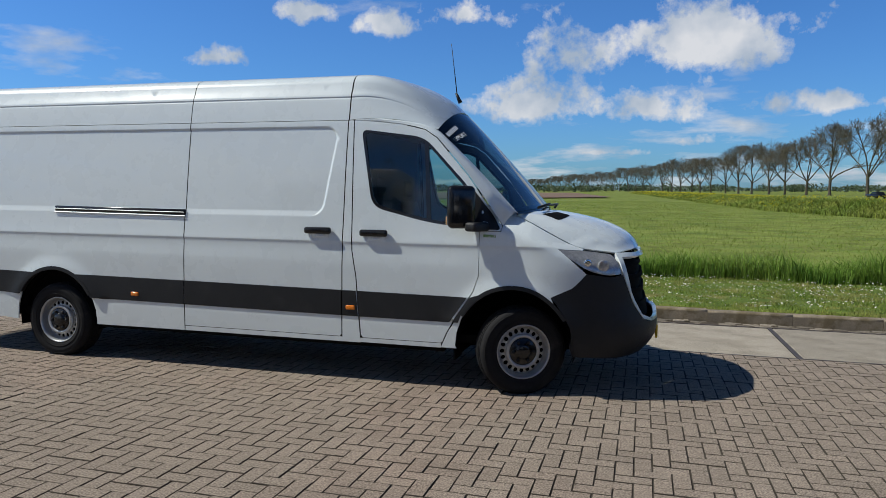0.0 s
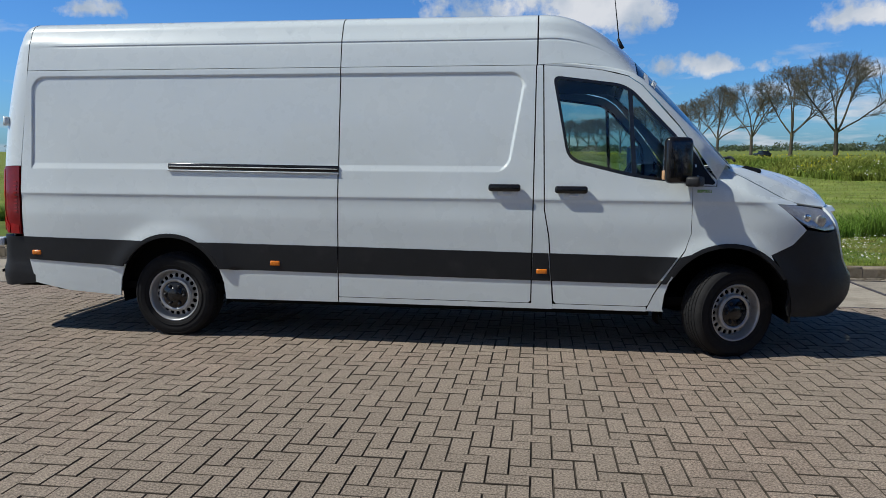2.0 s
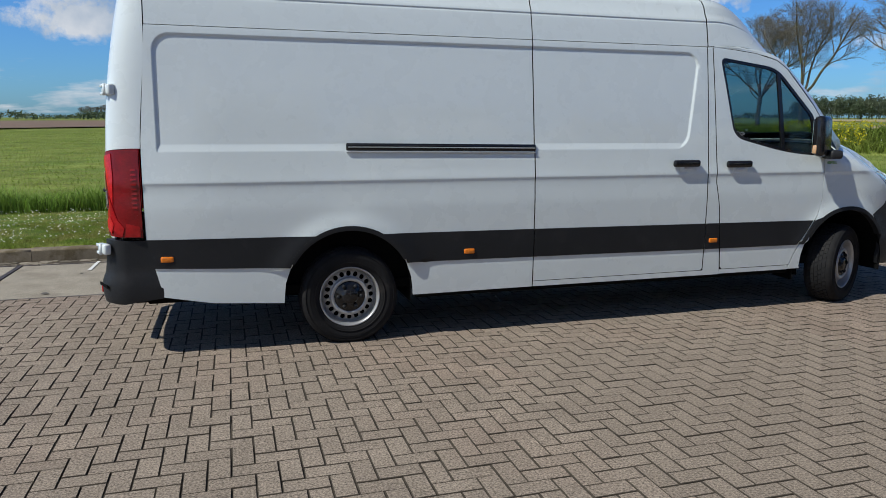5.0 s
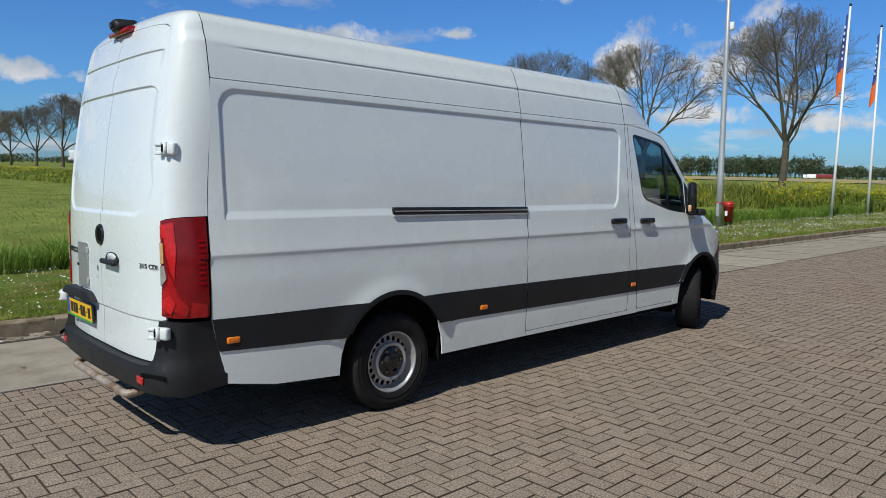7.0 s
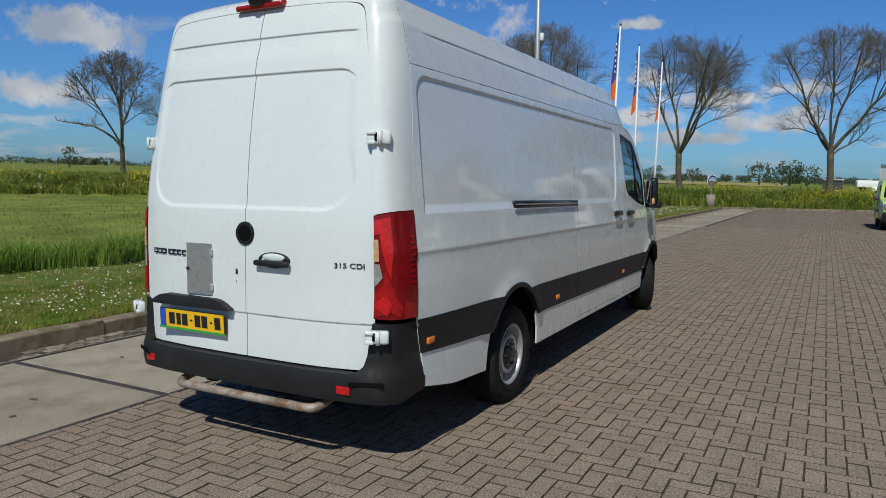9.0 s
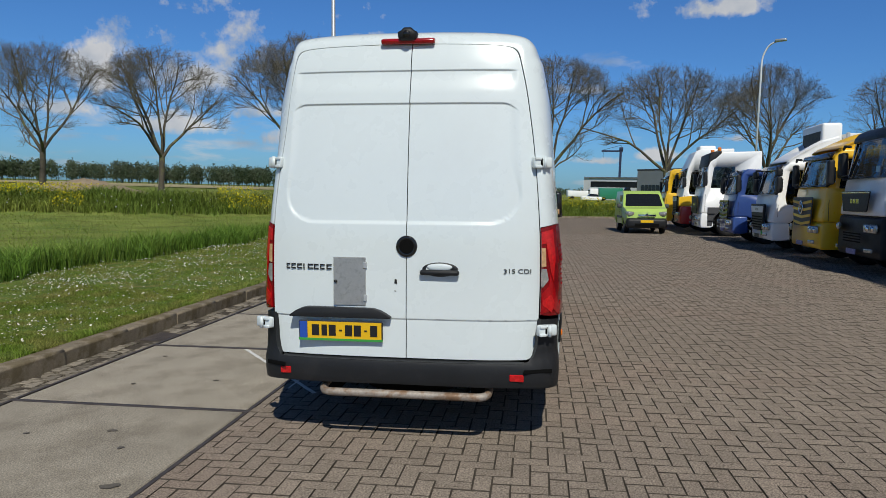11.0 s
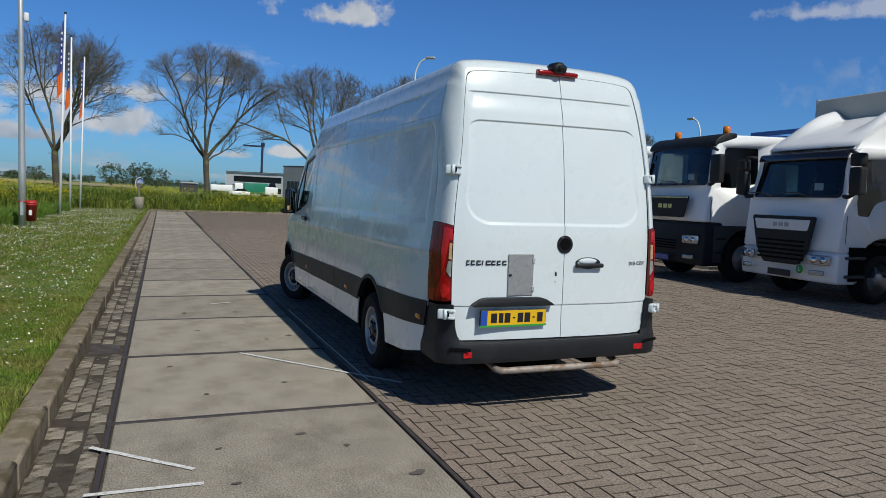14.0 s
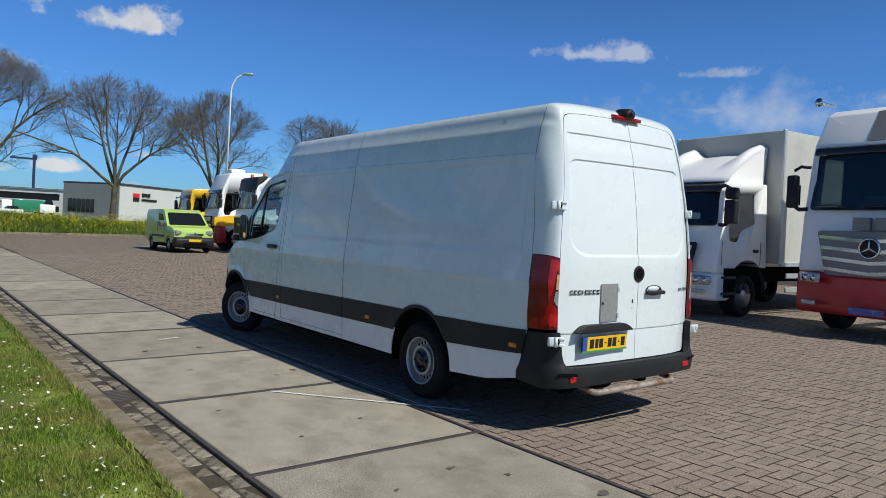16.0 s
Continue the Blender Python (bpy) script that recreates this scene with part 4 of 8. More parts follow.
        badge = part("badge", box(-0.05, 0.05, -0.002, 0.002, -0.011, 0.011, 0.002, 1), shader("green_badge", (0.20, 0.36, 0.12), 0.4, second=(0.5, 0.52, 0.5), second_scale=40), van, "small green badge on the wing")
        badge.location = (4.05, -side_w(4.05, 1.205) - 0.001, 1.205)
    # outside mirror
    mir = part("outside_mirror", bmesh.new(), None, van)
    mir.location, mir.rotation_euler = (3.845, sgn * 1.07, 1.425), (0, 0, radians(sgn * 62))
    hb = box(-0.045, 0.055, -0.108, 0.108, -0.165, 0.158, 0.042, 4)
    for v in hb.verts:
        v.co.x += 0.10 * (v.co.z) * -0.35
        v.co.x *= 1.0 if v.co.x < 0 else 0.8
    part("mirror_housing", smooth(hb), BLACK_GLOSS, mir, "black plastic mirror housing")
    gm = part("mirror_glass", box(-0.004, 0.004, -0.09, 0.09, -0.135, 0.130, 0.003, 1), CHROME, mir, "mirror glass")
    gm.location = (-0.046, 0, 0)
    ind = part("mirror_indicator", smooth(box(-0.016, 0.016, -0.008, 0.008, -0.065, 0.0, 0.006, 2)), AMBER_LIT, mir, "pale amber indicator lens")
    ind.location = (-0.02, sgn * 0.104, -0.075)
    arm = part("mirror_arm", smooth(box(-0.05, 0.05, -0.10, 0.10, -0.035, 0.035, 0.02, 2)), BLACK_PLASTIC, mir)
    arm.location, arm.rotation_euler = (0.045, sgn * -0.115, -0.150), (0, 0, radians(-sgn * 40))


def van_body(van):
    # roof, with beads pressed along it
    def roof(a, v):
        y, z = roof_point(v, step01((a + 1.16) / 0.30))
        u = v if v <= 1 else 2 - v
        if u > 0.5 and -1.15 < a < 2.7:
            z += 0.006 * max(0.0, math.cos((y / 0.28) * 2 * math.pi)) ** 4 * step01((a + 1.15) / 0.1) * step01((2.7 - a) / 0.1)
        return (a, y, z)
    RL = [0.215, 0.224, 0.232, 0.2365, 0.241, 0.2455, 0.25, 0.256, 0.262, 0.27]
    RL = RL + [2 - v for v in RL]
    sheet("roof", [(-1.2285, 0.0), (1.366, 0.0), (1.366, 2.0), (-1.2285, 2.0)], roof, WHITE, van, "white high roof", (), 0.06, (), RL)
    sheet("roof", [(1.374, 0.0), (2.846, 0.0), (2.846, 2.0), (1.374, 2.0)], roof, WHITE, van, "", (), 0.06, (), RL)
    sheet("roof_front", [(0.008, 0.0), (1.0, 0.0), (1.0, 2.0), (0.008, 2.0)], dome, WHITE, van, "", (), 0.04, (), RL)
    # dark strips under the roof joints, the gaps' shade in their colour
    sheet("roof_joint", [(-1.2345, 0.0), (-1.218, 0.0), (-1.218, 2.0), (-1.2345, 2.0)], roof, DARK, van, "", (), 0.06, (), RL, thick=0.002, lift=-0.0022)
    for x in (1.370, 2.850):
        sheet("roof_joint", [(x - 0.012, 0.0), (x + 0.012, 0.0), (x + 0.012, 2.0), (x - 0.012, 2.0)], roof, DARK, van, "", (), 0.06, (), RL, thick=0.002, lift=-0.0012)
    # dark slab behind the gutter gap, its shade in the colour
    part("roof_seal", box(-1.20, 2.90, -0.868, 0.868, 2.08, 2.114), DARK, van)
    # windscreen
    ws = sheet("windscreen", [(0.03, 0.02), (1.97, 0.02), (1.97, 0.985), (0.03, 0.985)], windscreen, GLASS_DARK, van, "tinted windscreen with a sticker band", (), 0.06, thick=0.0)
    sheet("windscreen_border", [(0.0, 0.0), (2.0, 0.0), (2.0, 1.0), (0.0, 1.0)], windscreen, BLACK_GLOSS, ws, "black windscreen border", [[(0.10, 0.06), (1.90, 0.06), (1.90, 0.93), (0.10, 0.93)]], 0.07, thick=0.01, lift=-0.006)
    # sticker on the windscreen: pale bars for the trade name, one readable word
    for k, (v, t, wd) in enumerate(((0.36, 0.90, 0.34),)):
        p, q, r = Vector(windscreen(v, t)), Vector(windscreen(v + 0.02, t)), Vector(windscreen(v, t + 0.02))
        ax, up = (q - p).normalized(), (r - p).normalized()
        n = ax.cross(up).normalized()
        m = Matrix((ax, up, n)).transposed().to_4x4()
        for i in range(9):
            bar = part("sticker_bar", box(-0.009, 0.009, -0.019, 0.019, 0, 0.002), PALE, ws)
            bar.matrix_basis = Matrix.Translation(p + n * 0.004 + ax * (i - 4) * 0.026) @ m
        writing("sticker_word", "EXPORT", 0.055, PALE, ws, Matrix.Translation(p + n * 0.004 - up * 0.083 + ax * 0.03) @ m, "white sticker lettering")
    # pillars beside the windscreen
    for s, va in ((-1, 0.0), (1, 2.0)):
        side = van_side(-1)
        line = [(2.905, 2.108), (3.10, 2.096), (3.30, 2.074), (3.42, 2.050), (3.505, 2.026), (3.605, 1.96), (3.74, 1.815), (3.865, 1.672), (4.0, 1.49), (4.145, 1.285), (4.165, 1.370)]
        fr = [dome(u, 0.0) for u in (0.07, 0.35, 0.63, 0.82, 0.97)] + [windscreen(0.0, t) for t in (0.97, 0.78, 0.56, 0.32, 0.06, 0.0)]
        b = bmesh.new()
        rows = []
        for (x, z), p in zip(line, fr):
            o = Vector((x, -side_w(x, z), z))
            q = Vector((p[0], -abs(p[1]), p[2]))
            bulge = min(0.014, 0.2 * (o - q).length)
            mid = (o + q) / 2 + Vector((bulge, -bulge, bulge))
            rows.append([b.verts.new((c.x, -s * c.y, c.z)) for c in (o, o.lerp(mid, 0.6), mid, mid.lerp(q, 0.6), q)])
        for p, q in zip(rows, rows[1:]):
            for i in range(4):
                b.faces.new((p[i], q[i], q[i + 1], p[i + 1])).smooth = True
        bmesh.ops.recalc_face_normals(b, faces=b.faces[:])
        part("windscreen_pillar", b, WHITE, van)
    # bonnet
    skin = van_side(-1)
    EDGE_A = [(0, 4.165), (0.15, 4.255), (0.3, 4.355), (0.5, 4.505), (0.7, 4.705), (0.85, 4.865), (1.0, 5.215)]
    EDGE_Z = [(0, 1.374), (0.15, 1.349), (0.3, 1.304), (0.5, 1.244), (0.7, 1.169), (0.85, 1.119), (1.0, 1.090)]

    def bonnet(u, v):
        """u from the windscreen to the nose, v from the right wing (-1) to the left (1)."""
        k = abs(v)
        ex, ey, ez = skin(cr(EDGE_A, u), cr(EDGE_Z, u))
        xc = 4.43 + (5.135 - 4.43) * u
        zc = cr([(0, 1.405), (0.3, 1.372), (0.6, 1.318), (0.82, 1.248), (0.94, 1.185), (1.0, 1.112)], u)
        y = abs(ey) * v
        bead = 0.010 * math.exp(-((k - 0.80) / 0.07) ** 2) * step01(u * 4) * step01((1 - u) * 5)
        return (xc + (ex - xc) * k ** 2.2, y, zc + (ez - zc) * k ** 2.4 + bead)
    bon = sheet("bonnet", [(0.0, -0.995), (1.0, -0.995), (1.0, 0.995), (0.0, 0.995)], bonnet, WHITE, van, "white bonnet", (), 0.05)
    for s in (-1, 1):
        sheet("bonnet_vent", round_poly([(0.13, s * 0.42), (0.15, s * 0.74), (0.36, s * 0.76), (0.30, s * 0.46)], 0.02, 3), bonnet, DARK, bon, "black bonnet air vent", (), 0.06, lift=0.004, thick=0.004)
    cowl = sheet("windscreen_cowl", [(-0.16, -0.95), (0.0, -0.95), (0.0, 0.95), (-0.16, 0.95)], lambda u, y: tuple(Vector(bonnet(max(u, 0), y)) + Vector((u * 0.55, 0, -0.02 + 0.10 * min(u, 0)))), BLACK_PLASTIC, van, "black scuttle panel", (), 0.08)
    for y0, y1 in ((-0.55, 0.05), (0.10, 0.72)):
        part("wiper", tube([(4.30 + 0.12 * (1 - abs(y0)), y0, 1.425), (4.36 + 0.06 * (1 - abs((y0 + y1) / 2)), (y0 + y1) / 2, 1.455), (4.25 + 0.12 * (1 - abs(y1)), y1, 1.445)], 0.011, 6), BLACK_PLASTIC, cowl)
    # nose: bumper, grille, headlamps
    R, Lh = van_side(-1), van_side(1)
    mid = XF0 + 0.97 * math.pi / 2

    def nose(a, z):
        return R(a, z) if a <= mid else tuple(Vector(R(2 * mid - a, z)) * Vector((1, -1, 1)) if False else (R(2 * mid - a, z)[0], -R(2 * mid - a, z)[1], R(2 * mid - a, z)[2]))
    M = lambda o: [(2 * mid - a, b) for a, b in o][::-1]
    half = [(4.692, 0.375), (4.692, 0.45), (4.680, 0.52), (4.652, 0.60), (4.585, 0.712), (4.540, 0.758), (4.72, 0.83), (4.86, 0.935), (5.10, 0.91), (5.235, 0.925), (5.33, 0.72), (5.42, 0.58), (5.55, 0.55)]
    low = [(4.692, 0.375), (4.74, 0.31), (5.2, 0.29), (5.5, 0.30)]
    out = [p for p in half] + [p for p in M(half)]
    bump_o = half + M(half) + [(2 * mid - a, b) for a, b in low[1:]] + low[1:][::-1]
    bump = sheet("front_bumper", bump_o, nose, BLACK_PLASTIC, van, "dark grey plastic front bumper", (), 0.045, thick=0.03)
    gr = [(5.270, 1.055), (5.325, 0.80), (5.43, 0.615), (5.56, 0.578)]
    white = [(5.205, 1.085), (5.245, 0.925), (5.335, 0.72), (5.425, 0.585), (5.56, 0.555)]
    surround_o = white + M(white)
    hole = gr + M(gr)
    sheet("grille_surround", surround_o, nose, WHITE, van, "white grille surround", [hole], 0.05, thick=0.03, lift=0.004)
    sheet("grille_back", hole, lambda a, z: tuple(Vector(nose(a, z)) - Vector((0.07, 0, 0))), DARK, van, "", (), 0.08)
    for k, z in enumerate((0.68, 0.79, 0.90, 1.00)):
        h = [(5.315 + 0.04 * max(0, 0.9 - z) / 0.3 * 2, z)]
        a0 = 5.30 + (0.10 if z < 0.7 else 0.035 if z < 0.8 else 0.0)
        sheet("grille_bar", [(a0, z - 0.018), (2 * mid - a0, z - 0.018), (2 * mid - a0, z + 0.018), (a0, z + 0.018)], lambda a, zz: tuple(Vector(nose(a, zz)) - Vector((0.050, 0, 0))), DARK, van, "black grille bar", (), 0.06, thick=0.04)
    for s in (0, 1):
        hl = round_poly([(4.600, 1.118), (4.86, 1.106), (5.17, 1.075), (5.225, 0.935), (5.06, 0.925), (4.875, 0.955)], [0.03, 0.2, 0.05, 0.03, 0.05, 0.08], 4)
        o = hl if s == 0 else M(hl)
        lampo = sheet("headlamp", o, nose, CLEAR_LENS, van, "clear headlamp with chromed insides", (), 0.04, thick=0.03, lift=-0.002)
        for a, z, r in ((5.02, 0.998, 0.045), (4.87, 1.02, 0.028)):
            aa = a if s == 0 else 2 * mid - a
            p = Vector(nose(aa, z))
            n = (p - Vector((4.4, 0, z))).normalized()
            lb = lathe([(r, -0.002), (r, 0.010), (r * 0.8, 0.013), (0.0, 0.010)], 20, "z")
            c = part("headlamp_lens", lb, CLEAR_LENS if r > 0.04 else CHROME, lampo)
            c.matrix_basis = Matrix.Translation(p) @ n.to_track_quat("Z", "Y").to_matrix().to_4x4()
    fp = part("number_plate", box(-0.01, 0.01, -0.26, 0.26, -0.055, 0.055, 0.006, 1), PLATE_YELLOW, van, "yellow front number plate")
    fp.location = (5.300, 0, 0.43)


def van_rear(van):
    sheet("rear_corner", [(0.284, 0.0), (1.716, 0.0), (1.716, 1.0), (0.284, 1.0)], rear_shell, WHITE, van, "white rounded rear frame", (), 0.03, [*np.arange(0.70, 0.96, 0.009), *np.arange(1.04, 1.30, 0.009)])
    for s in (-1, 1):
        w = rear_shell
        o = [(2 - 0.282, 0.03), (2 - 0.282, 0.99), (2 - 0.01, 0.99), (2 - 0.01, 0.03)] if s > 0 else [(0.282, 0.03), (0.01, 0.03), (0.01, 0.99), (0.282, 0.99)]
        light = sheet("tail_light", o, w, RED_DARK, van, "large red tail light", (), 0.02, thick=0.02, lift=0.006)
        cl = (lambda l: l) if s < 0 else (lambda l: [(2 - a, t) for a, t in l][::-1])
        seg = lambda pts, mat, label, lift: sheet("lamp_segment", cl(pts), w, mat, light, label, (), 0.015, thick=0.006, lift=lift)
        seg(round_poly([(0.105, 0.955), (0.125, 0.80), (0.16, 0.86), (0.164, 0.988), (0.105, 0.988)], 0.006, 3), CLEAR_LENS, "clear reversing lamp", 0.013)
        seg([(0.168, 0.87), (0.168, 0.988), (0.225, 0.988), (0.222, 0.885)], AMBER_LIT, "amber indicator", 0.013)
        seg([(0.012, 0.40), (0.030, 0.62), (0.014, 0.97), (0.085, 0.97), (0.105, 0.78), (0.14, 0.74), (0.105, 0.62), (0.065, 0.50), (0.040, 0.34)], RED_LENS, "bright red lamp field", 0.011)
        seg([(0.115, 0.62), (0.15, 0.72), (0.19, 0.80), (0.235, 0.85), (0.235, 0.98), (0.270, 0.98), (0.272, 0.60), (0.20, 0.56)], REFLECTOR, "bright red lamp field", 0.011)
        seg([(0.020, 0.70), (0.045, 0.95), (0.060, 0.95), (0.078, 0.72), (0.050, 0.60)], REFLECTOR, "bright red lamp facet", 0.015)
        seg([(0.012, 0.06), (0.012, 0.34), (0.055, 0.30), (0.045, 0.06)], RED_LENS, "red lamp field", 0.010)
        for i in range(9):
            z0 = 0.10 + 0.0145 * i
            seg([(z0, 0.08), (z0, 0.17), (z0 + 0.005, 0.17), (z0 + 0.005, 0.08)], RED_LENS, "ribbed red reflector", 0.011)
    # two doors with a pressed field
    def door_rel(y, z):
        ay = abs(y)
        side = 0.735 - 0.05 * max(0, z - 1.5)
        cr_r = 0.20 if z < 1.7 else 0.07
        oy = ay - side + cr_r
        oz = max(1.335 - z, z - 2.075) + cr_r
        d = math.hypot(oy, oz) - cr_r if oy > 0 and oz > 0 else max(oy, oz) - cr_r
        if z < 1.75:
            r = 0.011 * step01(-d / (0.028 + 0.042 * step01((z - 1.5) / 0.25)))
        else:
            # a sharp edge along the top that bends down at its ends, soft edges at the sides
            bend = 0.045 * min(max((ay - 0.60) / 0.10, 0.0), 1.2) ** 2
            r = 0.011 * step01((2.072 - bend - z) / 0.014) * step01((side - ay) / 0.07)
        r2 = 0.010 * step01((2.274 - z) / 0.013) * step01((z - 2.13) / 0.12)
        if ay > 0.64:
            r2 *= step01((0.70 - ay) / 0.06)
        low = 0.018 * step01((0.775 - z) / 0.012)
        return r + r2 + low * 0.6

    def door(y, z):
        return (rear_door_x(y, z) + door_rel(y, z), y, z)

    def flipped(a, z):
        return door(-a, z)
    edge = [(cr([(k, p[0]) for k, p in DOOR_EDGE], u) - 0.006, cr([(k, p[1]) for k, p in DOOR_EDGE], u) - 0.004 * step01((u - 0.76) / 0.08)) for u in np.concatenate([np.linspace(0.0, 0.74, 22), np.linspace(0.75, 0.97, 26)])]
    lb = [0.76, 0.768, 0.776, 0.784, 1.335, 1.341, 1.347, 1.353, 1.359, *np.arange(2.006, 2.085, 0.0045), *np.arange(2.256, 2.284, 0.0045)]
    la = [0.60, 0.62, 0.64, 0.66, 0.67, 0.677, 0.684, 0.69, 0.696, 0.703, 0.709, 0.715, 0.721, 0.728, 0.735]
    for s in (-1, 1):
        split = -0.044
        right = [(-y, z) for y, z in edge]                    # on the van's right, y below 0
        lower = [(split, 0.530), (-0.765, 0.530), (-0.812, 0.550), (-0.833, 0.605)]
        o_r = [(split - 0.0027, 0.530), (split - 0.0027, 2.432)] + right[::-1] + lower[::-1][:-1]
        o_l = [(split + 0.0027, 0.530), (0.765, 0.530), (0.812, 0.550), (0.833, 0.605)] + edge + [(split + 0.0027, 2.432)]
        o = o_r if s < 0 else o_l
        o = [(-y, z) for y, z in o]
        d = sheet("rear_door", o, flipped, WHITE, van, "white rear door" if s < 0 else "white rear door with a flat metal plate", (), 0.018, la + [-v for v in la], lb)
        for z, yy in ((1.712, 0.842), (0.722, 0.885)):
            hx = rear_door_x(0.84, z) - (0.012 if z > 1 else 0.052)
            hg = part("door_hinge", smooth(box(-0.022, 0.022, -0.062, 0.062, -0.034, 0.034, 0.012, 2)), WHITE, d, "white hinge")
            hg.location, hg.rotation_euler = (hx + 0.018, s * yy, z), (0, 0, radians(-s * 28))
            part("hinge_pin", tube([(-0.024, s * 0.008, -0.036), (-0.024, s * 0.008, 0.036)], 0.011, 10), WHITE, hg)
            part("hinge_slot", box(-0.0245, -0.018, -0.007 - s * 0.014, 0.007 - s * 0.014, -0.020, 0.026, 0.002, 1), DARK, hg)
            for dz in (-0.024, 0.024):
                part("hinge_knuckle", smooth(box(-0.030, -0.014, -s * 0.036 - 0.022, -s * 0.036 + 0.022, dz - 0.009, dz + 0.009, 0.004, 2)), WHITE, hg)
    # fittings
    x = lambda y, z: door(y, z)[0]
    bd = part("door_badge", lathe([(0.0, -0.004), (0.045, -0.006), (0.058, -0.012), (0.064, -0.004), (0.066, 0.01), (0.0, 0.01)], 32, "x"), BLACK_GLOSS, van, "round black emblem recess")
    bd.location = (x(-0.046, 1.208) - 0.002, -0.046, 1.208)
    part("badge_mesh", lathe([(0.0, -0.0075), (0.030, -0.0085), (0.044, -0.0075)], 24, "x", caps=False), DARK, bd)
    cup = part("handle_recess", lathe([(0.0, 0.004), (0.8, 0.0), (1.0, -0.006), (1.05, 0.004)], 28, "x"), BLACK_PLASTIC, van, "handle bowl")
    bowl = part("bowl_inside", lathe([(0.0, -0.004), (0.9, -0.007), (1.0, -0.004)], 24, "x"), WHITE, cup)
    bowl.matrix_basis = pose(0, 0.02, 0.36) @ Matrix.Diagonal((1, 0.74, 0.52, 1))
    cup.matrix_basis = pose(x(-0.248, 1.072), -0.248, 1.072) @ Matrix.Diagonal((1, 0.105, 0.042, 1))
    hd = part("rear_handle", smooth(box(-0.018, 0.018, -0.118, 0.118, -0.016, 0.016, 0.014, 3)), BLACK_PLASTIC, van, "black rear door handle")
    hd.location = (x(-0.248, 1.06) - 0.024, -0.248, 1.056)
    ft = part("metal_plate", box(-0.004, 0.004, -0.10, 0.10, -0.148, 0.148, 0.003, 1), ALU, van, "scuffed bare metal cover plate")
    ft.location = (x(0.305, 0.99) - 0.005, 0.305, 0.990)
    for z in (-0.10, 0.10):
        part("plate_hinge", box(-0.010, 0.0, -0.108, -0.086, z - 0.02, z + 0.02, 0.003, 1), GALV, ft)
    part("plate_lock", lathe([(0.010, 0.0), (0.010, -0.012), (0.0, -0.012)], 10, "x"), INK, ft).location = (0, 0.085, 0)
    kh = part("paint_chip", prism([(-0.008, -0.012), (0.009, -0.006), (0.006, 0.022), (-0.007, 0.016)], -0.001, 0.001, "yz"), INK, van, "chipped paint")
    kh.location = (x(0.02, 0.99) - 0.0015, 0.02, 0.990)
    k2 = part("paint_chip", prism([(-0.004, -0.006), (0.005, -0.004), (0.003, 0.006)], -0.001, 0.001, "yz"), INK, van)
    k2.location = (x(0.022, 0.945) - 0.0015, 0.022, 0.940)
    # model name as plain bars, and the type
    for i, (wd, gap) in enumerate(((0.030, 0), (0.030, 0), (0.032, 0), (0.008, 0), (0.036, 0), (0.030, 0), (0.028, 0), (0.032, 0))):
        y = 0.722 - 0.0405 * i - (0 if i < 4 else -0.012)
        for dz, hh in ((0.0115, 0.004), (-0.0115, 0.004)):
            p = part("model_bar", box(-0.003, 0.0, y - wd, y, 1.076 + dz - hh, 1.076 + dz + hh), INK, van)
            p.location = (x(y - 0.016, 1.076) - 0.005, 0, 0)
        p = part("model_bar", box(-0.003, 0.0, y - 0.007, y, 1.064, 1.088), INK, van)
        p.location = (x(y - 0.016, 1.076) - 0.005, 0, 0)
    ax = Vector((0.232, -0.973, 0)).normalized()
    m = Matrix((ax, Vector((0, 0, 1)), ax.cross(Vector((0, 0, 1))))).transposed().to_4x4()
    writing("type_lettering", "315 CDI", 0.043, INK, van, Matrix.Translation((x(-0.708, 1.066) - 0.0035, -0.708, 1.066)) @ m @ Matrix.Diagonal((1.15, 0.85, 1, 1)), "black type lettering")
    # number plate and its hood
    hood_o = round_poly([(0.69, 0.772), (0.60, 0.832), (0.13, 0.832), (0.03, 0.772)], [0.03, 0.05, 0.05, 0.03], 4)
    hb = prism(hood_o, -1.610, -1.545, "yz", 0.008, 2)
    part("plate_lamp_hood", hb, BLACK_PLASTIC, van, "dark grey plate lamp moulding")
    pl = part("number_plate", box(-0.006, 0.006, -0.262, 0.262, -0.060, 0.060, 0.005, 1), INK, van, "yellow rear number plate in a black holder")
    pl.location = (-1.585, 0.358, 0.688)
    pl.rotation_euler = (0, radians(-3), 0)
    part("plate_field", box(-0.0085, -0.006, -0.255, 0.206, -0.050, 0.055), PLATE_YELLOW, pl, "yellow reflective field")
    part("plate_band", box(-0.0085, -0.006, 0.208, 0.255, -0.050, 0.055), PLATE_BLUE, pl, "blue country band")
    part("plate_foot", box(-0.010, -0.006, -0.262, 0.262, -0.062, -0.048), PLATE_GREEN, pl, "green dealer strip")
    for i, (y, wd) in enumerate(((0.155, 0.046), (0.100, 0.034), (0.050, 0.044), (-0.002, 0.018), (-0.052, 0.044), (-0.107, 0.044), (-0.158, 0.018), (-0.208, 0.044))):
        hgt = 0.034 if wd > 0.02 else 0.005
        part("plate_bar", box(-0.0105, -0.0085, y - wd / 2, y + wd / 2, 0.003 - hgt, 0.003 + hgt), INK, pl)
    # high brake lamp and reversing camera
    bl = part("high_brake_lamp", smooth(box(-0.03, 0.03, -0.165, 0.165, -0.016, 0.016, 0.010, 2)), RED_LENS, van, "red high brake lamp")
    bl.location = (-1.395, -0.020, 2.452)
    bl.rotation_euler = (0, radians(-18), 0)
    cb = box(-0.075, 0.075, -0.052, 0.052, -0.04, 0.04, 0.028, 3)
